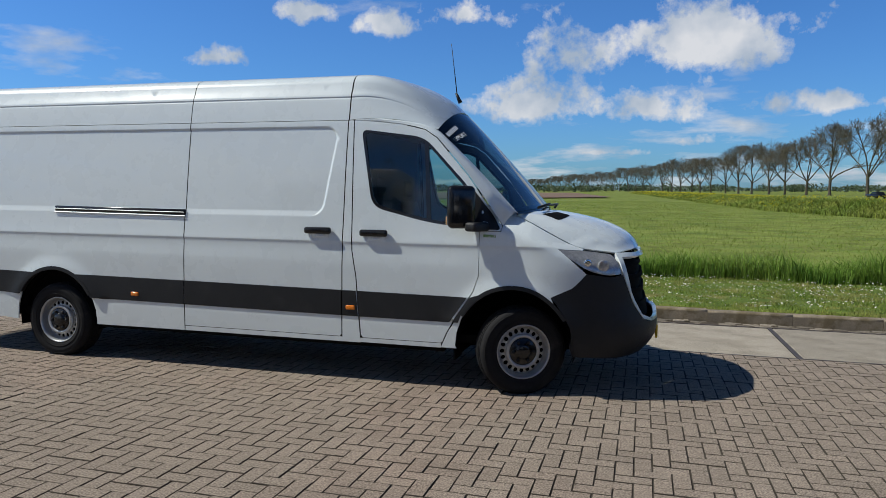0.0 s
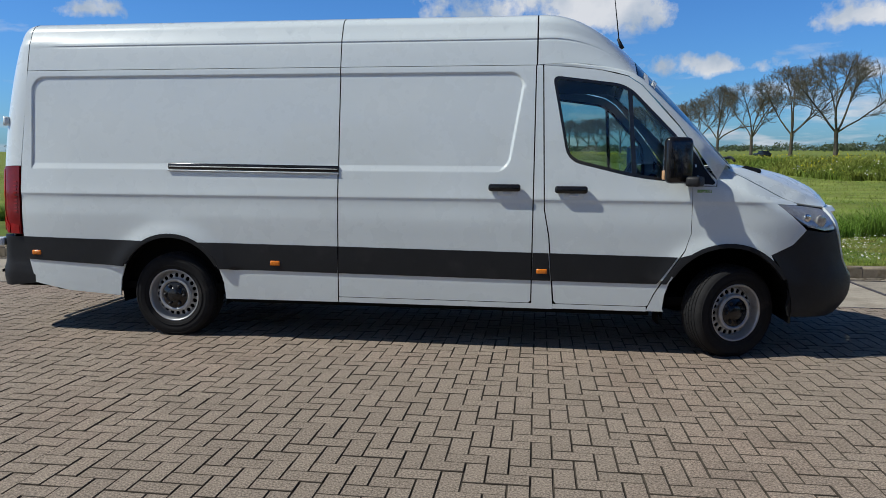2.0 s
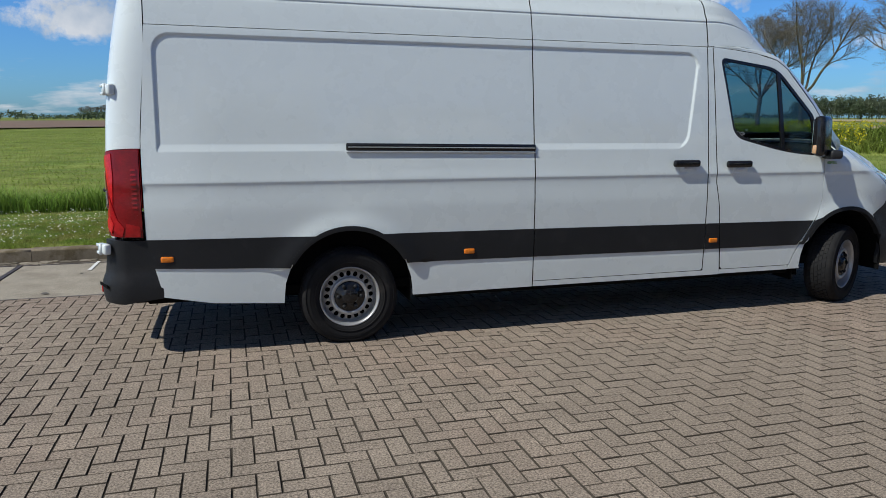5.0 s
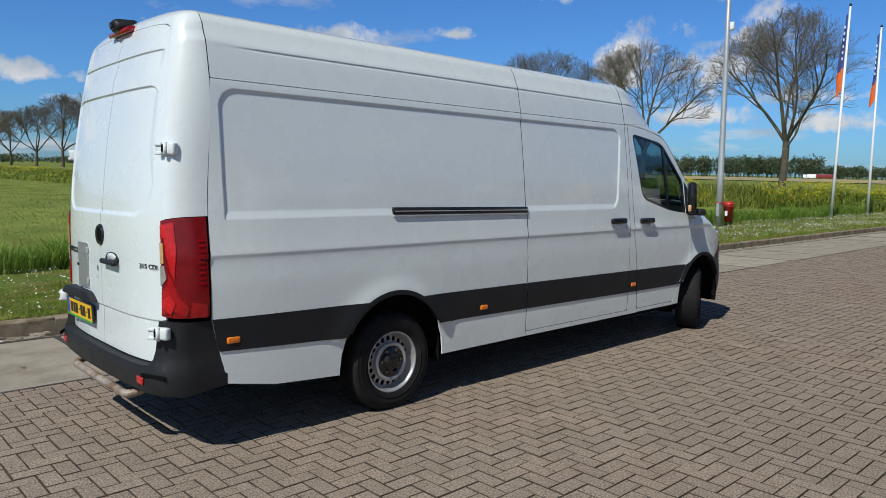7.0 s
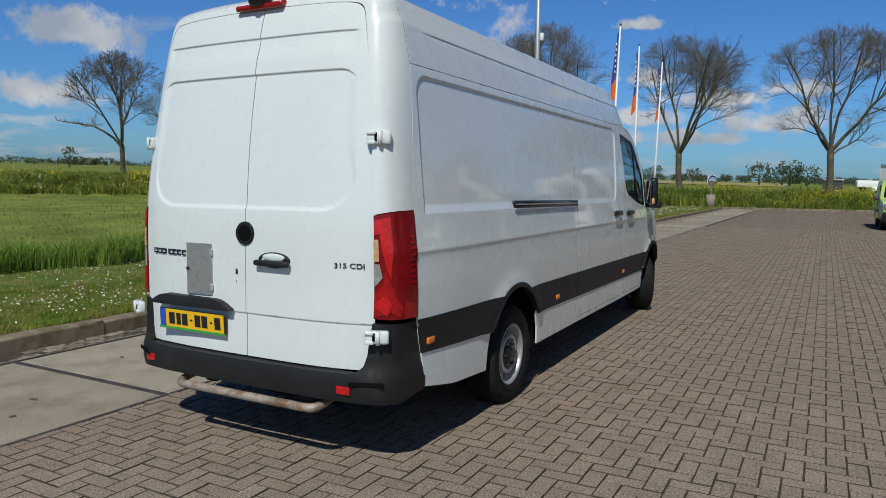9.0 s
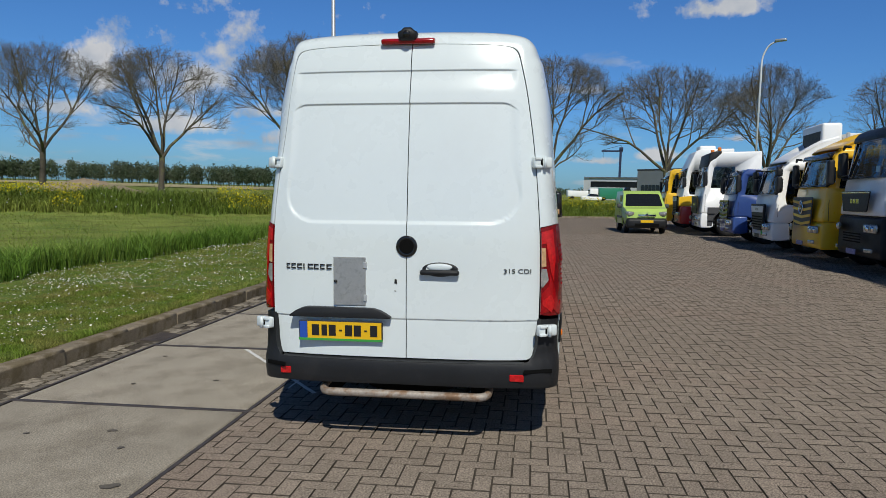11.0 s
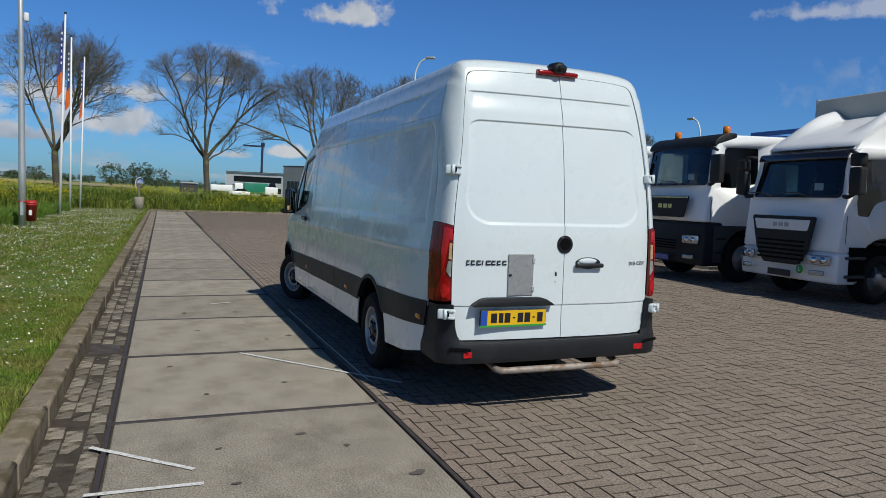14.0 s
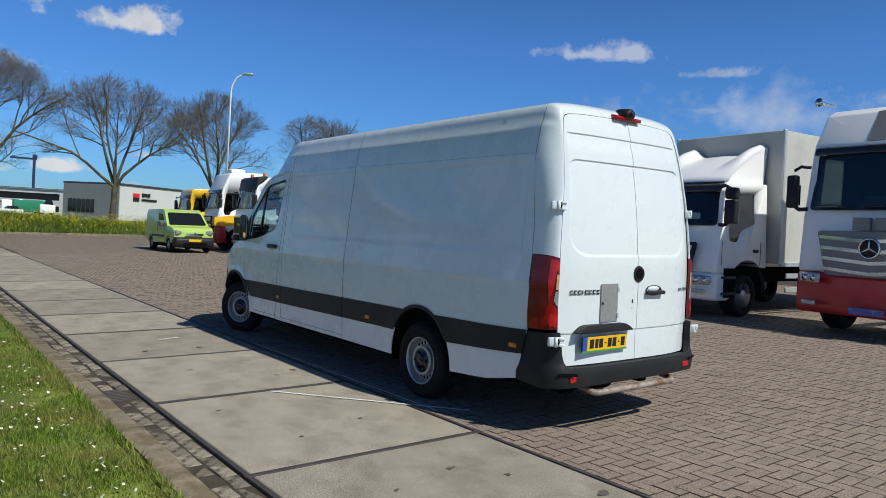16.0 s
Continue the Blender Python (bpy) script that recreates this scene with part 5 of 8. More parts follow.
    for v in cb.verts:
        if v.co.x < 0:
            v.co.y *= 1.15
            v.co.z -= 0.012
        else:
            v.co.z *= 0.55
        if v.co.z > 0:
            v.co.y *= 0.62
    cam_ob = part("reversing_camera", smooth(cb), BLACK_PLASTIC, van, "black reversing camera housing")
    cam_ob.location = (-1.380, -0.020, 2.506)
    cam_ob.rotation_euler = (0, radians(-8), 0)
    part("camera_lens", lathe([(0.022, 0.0), (0.022, -0.012), (0.0, -0.010)], 16, "x"), BLACK_GLOSS, cam_ob).location = (-0.074, 0, -0.014)
    # bumper with its step, reflectors and the pipe step
    half = [(0.0, 0.772), (0.20, 0.772), (0.42, 0.780), (0.475, 0.782), (0.495, 0.70), (0.508, 0.62), (0.535, 0.565), (0.585, 0.533), (0.66, 0.522), (1.0, 0.517)]
    o = [(0.0, 0.395), (0.25, 0.365), (0.55, 0.375), (0.85, 0.372), (1.5, 0.378)]
    full = [(s, z) for s, z in o] + [(3 - s, z) for s, z in o[::-1][1:]] + [(3 - s, z) for s, z in half] + [(s, z) for s, z in half[::-1]]
    rb = sheet("rear_bumper", [(3 - s, z) for s, z in full], lambda s, z: bumper_point(3 - s, z), BLACK_PLASTIC, van, "dark grey plastic rear bumper", (), 0.045, thick=0.05)
    tread_b = bmesh.new()
    for i in range(30):
        s0 = 0.62 + (3 - 1.24) * i / 30
        p = bumper_point(s0, 0.515)
        q = bumper_point(s0 + (3 - 1.24) / 30, 0.515)
        vs = [tread_b.verts.new(c) for c in ((p[0], p[1], 0.519), (q[0], q[1], 0.519), (-1.53, q[1], 0.523), (-1.53, p[1], 0.523))]
        tread_b.faces.new(vs)
    part("bumper_step", tread_b, BLACK_PLASTIC, rb)
    for s in (-1, 1):
        rf = part("reflector", box(-0.006, 0.006, -0.042, 0.042, -0.021, 0.021, 0.004, 1), REFLECTOR, rb, "small red reflector")
        u = 0.67
        p = bumper_point(u, 0.435)
        rf.location = (p[0] - 0.002, s * abs(p[1]), 0.437)
        sl = part("bumper_slot", box(-0.004, 0.004, -0.12, 0.06, -0.012, 0.012, 0.003, 1), DARK, rb)
        p = bumper_point(0.55, 0.49)
        sl.location, sl.rotation_euler = (p[0] - 0.001, s * abs(p[1]), 0.478), (0, 0, radians(-s * 22))
    path = arc([(-1.30, 0.475, 0.37), (-1.46, 0.475, 0.345), (-1.605, 0.475, 0.315), (-1.605, -0.545, 0.315), (-1.46, -0.545, 0.345), (-1.30, -0.545, 0.37)], 0.07, 5)
    part("step_tube", tube(path, 0.024, 12), RUST_STEEL, van, "worn steel tube step below the bumper")


def van_inside(van):
    # underside and linings near-black, the shade there put into the colour
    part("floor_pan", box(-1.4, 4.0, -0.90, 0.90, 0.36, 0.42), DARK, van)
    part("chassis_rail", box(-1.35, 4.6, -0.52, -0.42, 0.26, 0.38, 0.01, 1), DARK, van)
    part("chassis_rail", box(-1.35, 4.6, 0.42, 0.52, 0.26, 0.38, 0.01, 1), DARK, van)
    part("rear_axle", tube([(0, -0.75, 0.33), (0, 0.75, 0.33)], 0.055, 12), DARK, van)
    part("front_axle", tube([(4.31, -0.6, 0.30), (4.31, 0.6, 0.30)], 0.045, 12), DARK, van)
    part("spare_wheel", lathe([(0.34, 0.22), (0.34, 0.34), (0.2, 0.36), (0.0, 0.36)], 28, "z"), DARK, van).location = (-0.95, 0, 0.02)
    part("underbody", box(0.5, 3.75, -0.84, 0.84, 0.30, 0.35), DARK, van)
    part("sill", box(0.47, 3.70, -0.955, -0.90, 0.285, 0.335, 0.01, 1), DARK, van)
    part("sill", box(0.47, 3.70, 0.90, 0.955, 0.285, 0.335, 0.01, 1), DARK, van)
    part("bulkhead", box(2.86, 2.89, -0.85, 0.85, 0.42, 2.09), SEAT, van)
    part("load_lining", box(-1.25, 2.86, -0.85, -0.84, 0.42, 2.08), DARK, van)
    part("load_lining", box(-1.25, 2.86, 0.84, 0.85, 0.42, 2.08), DARK, van)
    part("rear_lining", box(-1.30, -1.29, -0.84, 0.84, 0.42, 2.08), DARK, van)
    part("headlining", box(2.86, 3.50, -0.76, 0.76, 2.055, 2.075, 0.005, 1), SEAT, van)
    for y in (-0.62, -0.22, 0.50):
        st = part("seat", smooth(box(-0.24, 0.26, -0.20, 0.20, 0.62, 0.80, 0.06, 3)), SEAT, van, "dark cloth seat")
        st.location = (3.20, y, 0.12)
        bk = part("backrest", smooth(box(-0.07, 0.07, -0.20, 0.20, 0.0, 0.60, 0.05, 3)), SEAT, st)
        bk.location, bk.rotation_euler = (-0.20, 0, 0.76), (0, radians(-12), 0)
        hr = part("headrest", smooth(box(-0.05, 0.05, -0.13, 0.13, 0.0, 0.18, 0.045, 3)), SEAT, st)
        hr.location = (-0.34, 0, 1.38)
    dash = smooth(box(3.75, 4.30, -0.84, 0.84, 0.85, 1.28, 0.09, 3))
    part("dashboard", dash, BLACK_PLASTIC, van, "black dashboard")
    sw = part("steering_wheel", lathe([(0.165 + 0.016 * math.cos(t), 0.016 * math.sin(t)) for t in np.linspace(0, 2 * math.pi, 9)[:-1]], 28, "z", closed=True), BLACK_PLASTIC, van, "black steering wheel")
    sw.matrix_basis = pose(3.66, 0.47, 1.28, 0, -62, 0)
    part("steering_hub", smooth(box(-0.16, 0.16, -0.035, 0.035, -0.03, 0.02, 0.02, 2)), BLACK_PLASTIC, sw)
    part("screen", box(3.72, 3.75, -0.14, 0.14, 1.22, 1.40, 0.01, 1), BLACK_GLOSS, van)
    vm = part("aerial", tube([(3.55, 0.0, 2.355), (3.51, 0, 2.44)], 0.020, 8, taper=[1.0, 0.5]), BLACK_PLASTIC, van, "thin black roof aerial")
    part("aerial_rod", tube([(3.52, 0, 2.42), (3.46, 0, 2.88)], 0.0055, 6, taper=[1.0, 0.5]), BLACK_PLASTIC, vm)
    part("front_mudflap", box(3.765, 3.78, -0.93, -0.72, 0.22, 0.50), DARK, van)


def build_van():
    van = thing("delivery_van", "long white high-roof panel van with dark plastic trim, parked", "van")
    for s in (-1, 1):
        van_sides(van, s)
    van_body(van)
    van_rear(van)
    van_inside(van)
    wheel(van, 0.0, -0.862, -1)
    wheel(van, 0.0, 0.862, 1)
    wheel(van, 4.278, -0.845, -1, 25)
    wheel(van, 4.278, 0.845, 1, 25)
    # the left flank stands in a little from the right one, most at the rear shoulder
    def settle(ob, m):
        for ch in ob.children:
            mm = m @ ch.matrix_basis
            if ch.data and len(ch.data.vertices):
                back = mm.inverted()
                for v in ch.data.vertices:
                    p = mm @ v.co
                    if p.y > 0.66:
                        p.y -= (0.034 + 0.024 * step01((p.z - 1.4) / 0.6) * step01((1.6 - p.x) / 1.6)) * step01((p.y - 0.66) / 0.18)
                        v.co = back @ p
            settle(ch, mm)
    settle(van, Matrix())
    return van


build_van()


# ---- trees ----
def grow_tree(seed, height=18.4, last=5):
    """Trunk and bare crown of a roadside tree: limbs in a vase, thinning to twigs. Returns two meshes."""
    rnd = random.Random(seed)
    tv, tf, cv, cf, bv, bf = [], [], [], [], [], []

    def limb(vs, fs, pts, rads, seg):
        base = len(vs)
        side = None
        for i, p in enumerate(pts):
            d = (pts[min(i + 1, len(pts) - 1)] - pts[max(i - 1, 0)]).normalized()
            side = d.orthogonal().normalized() if side is None else (side - d * side.dot(d)).normalized()
            up = d.cross(side)
            for k in range(seg):
                a = 2 * math.pi * k / seg
                vs.append(tuple(p + rads[i] * (math.cos(a) * side + math.sin(a) * up)))
        for i in range(len(pts) - 1):
            for k in range(seg):
                j = (k + 1) % seg
                fs.append((base + i * seg + k, base + i * seg + j, base + (i + 1) * seg + j, base + (i + 1) * seg + k))

    def bend(p, d, length, n, wander, rise):
        pts = [p]
        for _ in range(n):
            d = (d + Vector((rnd.gauss(0, wander), rnd.gauss(0, wander), rnd.gauss(0, wander) + rise))).normalized()
            pts.append(pts[-1] + d * length / n)
        return pts

    def reach(p, d, length):
        """Shortens a branch that would leave the rounded crown."""
        for k in range(1, 13):
            q = p + d * (length * k / 12)
            if (q.x ** 2 + q.y ** 2) / (0.47 * height) ** 2 + ((q.z - 0.62 * height) / (0.38 * height)) ** 2 > 1.0:
                return max(length * (k - 0.5) / 12, 0.35)
        return length

    def branch(p, d, length, r, level):
        length = reach(p, d, length)
        n = (7, 6, 5, 3, 2, 1)[level] if level < last else 1
        pts = bend(p, d, length, n, (0.03, 0.10, 0.17, 0.22, 0.26, 0.3)[level], (0.0, 0.0, 0.03, 0.02, 0.0, -0.03)[level])
        rads = [max(r * (1 - 0.72 * (i / n)), 0.0074) for i in range(n + 1)]
        if level == 0:
            rads = [r * (1.45 if i == 0 else 1.1 if i == 1 else 1.0 - 0.03 * i) for i in range(n + 1)]
        seg = (9, 7, 5, 4, 3, 3)[level]
        limb(*((tv, tf) if level < 2 else (cv, cf)), pts, rads, seg)
        if level == last:
            return
        kids = max(2, round(((0, 10, 8, 7, 6, 0) if last == 5 else (0, 11, 9, 8, 0, 0))[level] * min(1.0, length / (1, 9.0, 4.6, 2.4, 1.2, 1)[level])))
        for k in range(kids):
            lo = (0.3, 0.36, 0.30, 0.22, 0.15)[level]
            t = lo + (1 - lo) * (k + rnd.uniform(0, 1)) / kids if k < kids - 1 else 1.0
            i = min(int(t * n), n - 1)
            q = pts[i].lerp(pts[i + 1], min(max(t * n - i, 0), 1))
            along = (pts[i + 1] - pts[i]).normalized()
            spread = rnd.uniform(0.35, 0.90)
            out = Vector((rnd.gauss(0, 1), rnd.gauss(0, 1), rnd.gauss(0.15, 0.8)))
            out = (out - along * out.dot(along)).normalized()
            nd = (along * math.cos(spread) + out * math.sin(spread)).normalized()
            if nd.z < 0.05:
                nd.z = 0.05 - 0.25 * nd.z
            branch(q, nd.normalized(), max(length, 0.8) * rnd.uniform(0.40, 0.62), max(rads[i] * 0.60, ((0.03, 0.03, 0.022, 0.013, 0.008, 0.007) if last == 5 else (0.05, 0.05, 0.045, 0.034, 0.030, 0.030))[level]), level + 1)

    trunk_len = height * rnd.uniform(0.24, 0.30)
    r0 = height * 0.0200
    top = bend(Vector((0, 0, -0.3)), Vector((rnd.gauss(0, 0.03), rnd.gauss(0, 0.03), 1)), trunk_len, 7, 0.02, 0)
    limb(tv, tf, top, [r0 * (1.5, 1.12, 1.02, 0.98, 0.95, 0.95, 0.98, 0.9)[i] for i in range(8)], 10)
    limbs = rnd.randint(5, 6)
    turn = rnd.uniform(0, 6.28)
    for k in range(limbs):
        a = turn + k * 2 * math.pi / limbs + rnd.gauss(0, 0.2)
        tilt = (0.10, 0.66, 0.36, 0.82, 0.50, 0.72)[k] + rnd.uniform(-0.08, 0.08)
        d = Vector((math.sin(tilt) * math.cos(a), math.sin(tilt) * math.sin(a), math.cos(tilt)))
        branch(top[-1] - Vector((0, 0, rnd.uniform(0, 0.5))), d, (height - trunk_len) * rnd.uniform(0.92, 1.05), r0 * rnd.uniform(0.44, 0.62), 1)
    # one low limb reaching out
    a = rnd.uniform(0, 6.28)
    branch(top[-2], Vector((math.cos(a), math.sin(a), 0.75)).normalized(), height * 0.30, r0 * 0.34, 2)
    out = []
    for nm, vs, fs, mat in (("trunk", tv, tf, BARK), ("crown", cv, cf, TWIG)):
        me = bpy.data.meshes.new(nm)
        me.from_pydata(vs, [], fs)
        me.polygons.foreach_set("use_smooth", [True] * len(me.polygons))
        me.materials.append(mat)
        out.append(me)
    return out


TREE_KINDS = [grow_tree(s) for s in (11, 23, 37, 52)] + [grow_tree(s, last=4) for s in (64, 71, 85, 96)]


def tree(x, y, size, kind, turn):
    t = thing("roadside_tree", "tall leafless roadside tree with spreading grey limbs", "tree", "avenue trees", paved=False)
    t.matrix_basis = Matrix.Translation((x, y, ground_z(x, y))) @ Matrix.Rotation(turn, 4, "Z") @ Matrix.Diagonal((size, size, size, 1))
    for nm, me in zip(("trunk", "crown"), TREE_KINDS[kind]):
        o = new(nm, me)
        o.parent = t


rnd_t = random.Random(5)
for i, (x, y, s) in enumerate([(96, -48, 1.0), (95, -31, 1.04), (96, -18.2, 1.05), (98, -3.2, 1.12), (99, 15.3, 1.14), (88, 31.6, 1.16), (90, 52.5, 1.1), (86, 68, 1.1), (85, 86, 1.05), (88, 99.3, 1.0),
                               (84, 112.5, 1.08), (67.5, 161, 1.1), (65, 182, 1.08), (61.5, 203, 1.0), (56, 218, 1.0), (54, 238, 0.9), (51, 256, 0.85), (49, 275, 0.95), (46, 296, 0.95)]):
    tree(x, y, s * (1.10 if y > 110 else 1.0), i % 4 + (4 if y > 110 else 0), rnd_t.uniform(0, 6.28))
for i in range(34):
    yy = 318 + i * 20 + i * i * 0.35
    tree(43 - i * 2.6 - 0.18 * i * i + rnd_t.uniform(-1, 1), yy, rnd_t.uniform(0.95, 1.15), i % 4 + 4, rnd_t.uniform(0, 6.28))
for i, (x, y, s) in enumerate([(104, -64, 0.9), (108, -80, 0.9), (112, -97, 0.9), (118, -115, 0.9), (92, -62, 0.75), (124, -134, 0.9), (97, -92, 0.8)]):
    tree(x, y, s, (i + 2) % 4 + 4, rnd_t.uniform(0, 6.28))


def leaf_mass(name, label, spots, seed, material, leaf=0.9, group="", kind="stuff", category="trees"):
    """Far woods: crowns of many small leaf clumps over thin stems. spots: x, y, crown radius, height."""
    rnd = np.random.RandomState(seed)
    V, F = [], []
    n0 = 0
    for x, y, r, h in spots:
        z = ground_z(x, y)
        n = max(int(90 * (r * h) / (leaf * leaf * 22)), 40)
        u = rnd.uniform(-1, 1, (n, 3))
        u /= np.maximum(np.linalg.norm(u, axis=1, keepdims=True), 0.3)
        u *= rnd.uniform(0.45, 1.0, (n, 1))
        c = np.c_[x + u[:, 0] * r, y + u[:, 1] * r, z + h * 0.55 + u[:, 2] * h * 0.45]
        s = leaf * rnd.uniform(0.5, 1.2, n)
        a, b = rnd.normal(size=(n, 3)), rnd.normal(size=(n, 3))
        a /= np.linalg.norm(a, axis=1, keepdims=True)
        b /= np.linalg.norm(b, axis=1, keepdims=True)
        q = np.stack([c - a * s[:, None], c + b * s[:, None] * 0.8, c + a * s[:, None]], 1).reshape(-1, 3)
        V.append(q)
        F.append(np.arange(n0, n0 + 3 * n).reshape(-1, 3))
        n0 += 3 * n
        w = 0.16 * r / 2
        V.append(np.array([(x - w, y, z), (x + w, y, z), (x, y, z + h * 0.7), (x, y - w, z), (x, y + w, z), (x, y, z + h * 0.7)]))
        F.append(np.array([(n0, n0 + 1, n0 + 2), (n0 + 3, n0 + 4, n0 + 5)]))
        n0 += 6
    ob = raw(name, np.concatenate(V).tolist(), np.concatenate(F).tolist(), material)
    tagged(ob, label, category, kind=kind)
    return ob


def polar(az, d):
    return -5 + d * math.cos(radians(az)), d * math.sin(radians(az))


rf = random.Random(77)
spots = []
for k in range(380):                                        # a poplar wood across the fields
    az = rf.uniform(13.5, 47)
    d = 640 + rf.uniform(-25, 25)
    x, y = polar(az, d)
    tall = 1.0 if az > 18.5 else 0.62
    spots.append((x, y, rf.uniform(3.0, 5.0), rf.uniform(13.5, 19.5) * tall))
leaf_mass("poplar_wood", "row of young green poplars far across the fields", spots, 1, FAR_LEAF, 1.15)
spots = []
for k in range(120):
    az = rf.uniform(-6, 14)
    d = rf.uniform(650, 950)
    x, y = polar(az, d)
    spots.append((x, y, rf.uniform(4, 8), rf.uniform(4, 8.5)))
leaf_mass("field_trees", "scattered dark green trees on the horizon", spots, 2, FAR_LEAF, 1.3)
spots = []
for k in range(330):
    az = rf.uniform(46, 128)
    d = rf.uniform(600, 1000)
    x, y = polar(az, d)
    spots.append((x, y, rf.uniform(6, 14), rf.uniform(3, 8)))
leaf_mass("horizon_woods", "low green woods along the horizon", spots, 3, FAR_LEAF, 1.8)
spots = []
for az, d, r, h in ((3.9, 330, 6.5, 10.5), (2.4, 340, 5, 9), (1.9, 335, 6, 11.5), (0.8, 338, 6.5, 9.5), (8.6, 420, 5, 8.5), (11.4, 420, 5.5, 9.5), (12.5, 425, 5, 8), (55.5, 260, 3, 7), (64, 300, 4, 7.5)):
    x, y = polar(az, d)
    spots.append((x, y, r, h))
leaf_mass("field_bushes", "round dark green trees standing in the fields", spots, 4, FAR_LEAF, 0.8)


# ---- grass, weeds, flowers ----
def blades(name, label, pts, heights, widths, lean, material, seed, category="grass", bent=False):
    """Single blades as slim triangles (or bent ones of three), each leaning its own way."""
    rnd = np.random.RandomState(seed)
    n = len(pts)
    a = rnd.uniform(0, 2 * np.pi, n)
    d = np.c_[np.cos(a), np.sin(a), np.zeros(n)] * (widths / 2)[:, None]
    b = a + np.pi / 2 + rnd.normal(0, 0.5, n)
    off = np.c_[np.cos(b), np.sin(b), np.zeros(n)] * (heights * lean * rnd.uniform(0.1, 1.0, n))[:, None]
    up = np.c_[np.zeros(n), np.zeros(n), heights]
    if not bent:
        V = np.stack([pts - d, pts + d, pts + up + off], 1).reshape(-1, 3)
        F = np.arange(3 * n).reshape(-1, 3)
        faces = F.tolist()
    else:
        m = pts + up * 0.6 + off * 0.3
        V = np.stack([pts - d, pts + d, m + d * 0.75, m - d * 0.75, pts + up * 0.93 + off * 1.25], 1).reshape(-1, 3)
        k = (5 * np.arange(n))[:, None]
        faces = (k + np.array([[0, 1, 2, 3]])).tolist() + (k + np.array([[3, 2, 4]])).tolist()
    ob = raw(name, V.tolist(), faces, material)
    tagged(ob, label, category, kind="stuff")
    return ob


def on_land(x, y):
    return np.array([(a, b, ground_z(a, b)) for a, b in zip(x, y)])


def spread(rnd, n, x0, x1, y0, y1, power=1.0):
    u = rnd.uniform(0, 1, n) ** power
    return x0 + (x1 - x0) * u, rnd.uniform(y0, y1, n)


def build_grass():
    rnd = np.random.RandomState(12)
    # short lawn on the verge, closest beside the van's rear
    x, y = spread(rnd, 210000, -4.5, 4.0, 3.50, 6.0)
    x2, y2 = spread(rnd, 130000, -5.5, 20, 3.50, 7.8, 1.2)
    x3, y3 = spread(rnd, 30000, 18, 47.5, 3.50, 8.2)
    x, y = np.concatenate([x, x2, x3]), np.concatenate([y, y2, y3])
    far = np.clip((x - 2) / 25, 0, 1)
    tuft = np.array([noise.noise((a * 1.6, b * 1.6, 2.0)) + 0.6 * noise.noise((a * 5.0, b * 5.0, 4.0)) for a, b in zip(x, y)])
    h = rnd.uniform(0.012, 0.032, len(x)) * (1 + 1.6 * far) * (1 + 0.9 * np.clip(tuft, -0.6, 0.9))
    ragged = rnd.uniform(0, 1, len(x)) < 0.05
    h[ragged] *= 1.8
    # thin and worn patches let the soil through
    keep = rnd.uniform(0, 1, len(x)) < np.clip(0.90 + 1.2 * tuft, 0.35, 1.0)
    x, y, h, far = x[keep], y[keep], h[keep], far[keep]
    blades("verge_lawn", "short green lawn of the verge", on_land(x, y), h, rnd.uniform(0.0035, 0.0095, len(x)) * (1 + 3.0 * far), 1.1, GRASS, 1)
    # fringe over the kerb
    x, y = spread(rnd, 7000, -6, 47, 3.475, 3.53, 1.3)
    blades("kerb_fringe", "uneven grass fringe over the kerb", on_land(x, y + 0.02), rnd.uniform(0.03, 0.085, len(x)), rnd.uniform(0.006, 0.012, len(x)), 1.1, GRASS, 2)
    # tall grass along the ditch
    x, y = spread(rnd, 75000, -12, 40, 7.6, 9.9)
    y = np.where(rnd.uniform(0, 1, len(y)) < 0.5, 7.6 + (y - 7.6) * 0.5, y) + 0.25 * np.sin(x * 1.3) + 0.15 * np.sin(x * 3.7)
    patch = np.array([noise.noise((a * 0.9, b * 0.9, 3.0)) for a, b in zip(x, y)])
    h = rnd.uniform(0.20, 0.60, len(x)) * (1 + 0.6 * patch)
    blades("ditch_grass", "tall lush grass along the ditch", on_land(x, y), h, rnd.uniform(0.010, 0.022, len(x)), 0.8, TALL, 3, bent=True)
    # the meadow
    u = rnd.uniform(0, 1, 190000)
    x = rnd.uniform(-60, 60, len(u))
    y = 9.4 + 110 * u ** 2.0
    keep = x < np.interp(y, YS, XS) + 1
    x, y, u = x[keep], y[keep], u[keep]
    blades("meadow_grass", "cut green meadow grass", on_land(x, y), rnd.uniform(0.03, 0.10, len(x)), rnd.uniform(0.010, 0.024, len(x)) * (1 + 3 * u), 1.6, MEADOW, 4)
    # weeds on the bank and round the end of the yard
    def bank(n, y0, y1, d0, d1, power=1.0):
        y = y0 + (y1 - y0) * rnd.uniform(0, 1, n) ** power
        x = np.interp(y, YS, XS) + rnd.uniform(d0, d1, n)
        return x, y
    x, y = bank(52000, -32, 45, 0.2, 7)
    xa, ya = bank(60000, 42, 360, -0.5, 10, 1.9)
    x, y = np.concatenate([x, xa]), np.concatenate([y, ya])
    patch = np.array([noise.noise((a * 0.35, b * 0.35, 7.0)) for a, b in zip(x, y)])
    far = np.clip((y - 20) / 80, 0, 3.5)
    h = rnd.uniform(0.28, 0.95, len(x)) * (1 + 0.7 * patch) * (1 - 0.5 * np.clip((y - 25) / 60, 0, 1))
    blades("bank_weeds", "rank green weeds on the bank", on_land(x, y), h, rnd.uniform(0.03, 0.08, len(x)) * (1 + 1.2 * far), 1.2, WEEDS, 5, "weeds", bent=True)
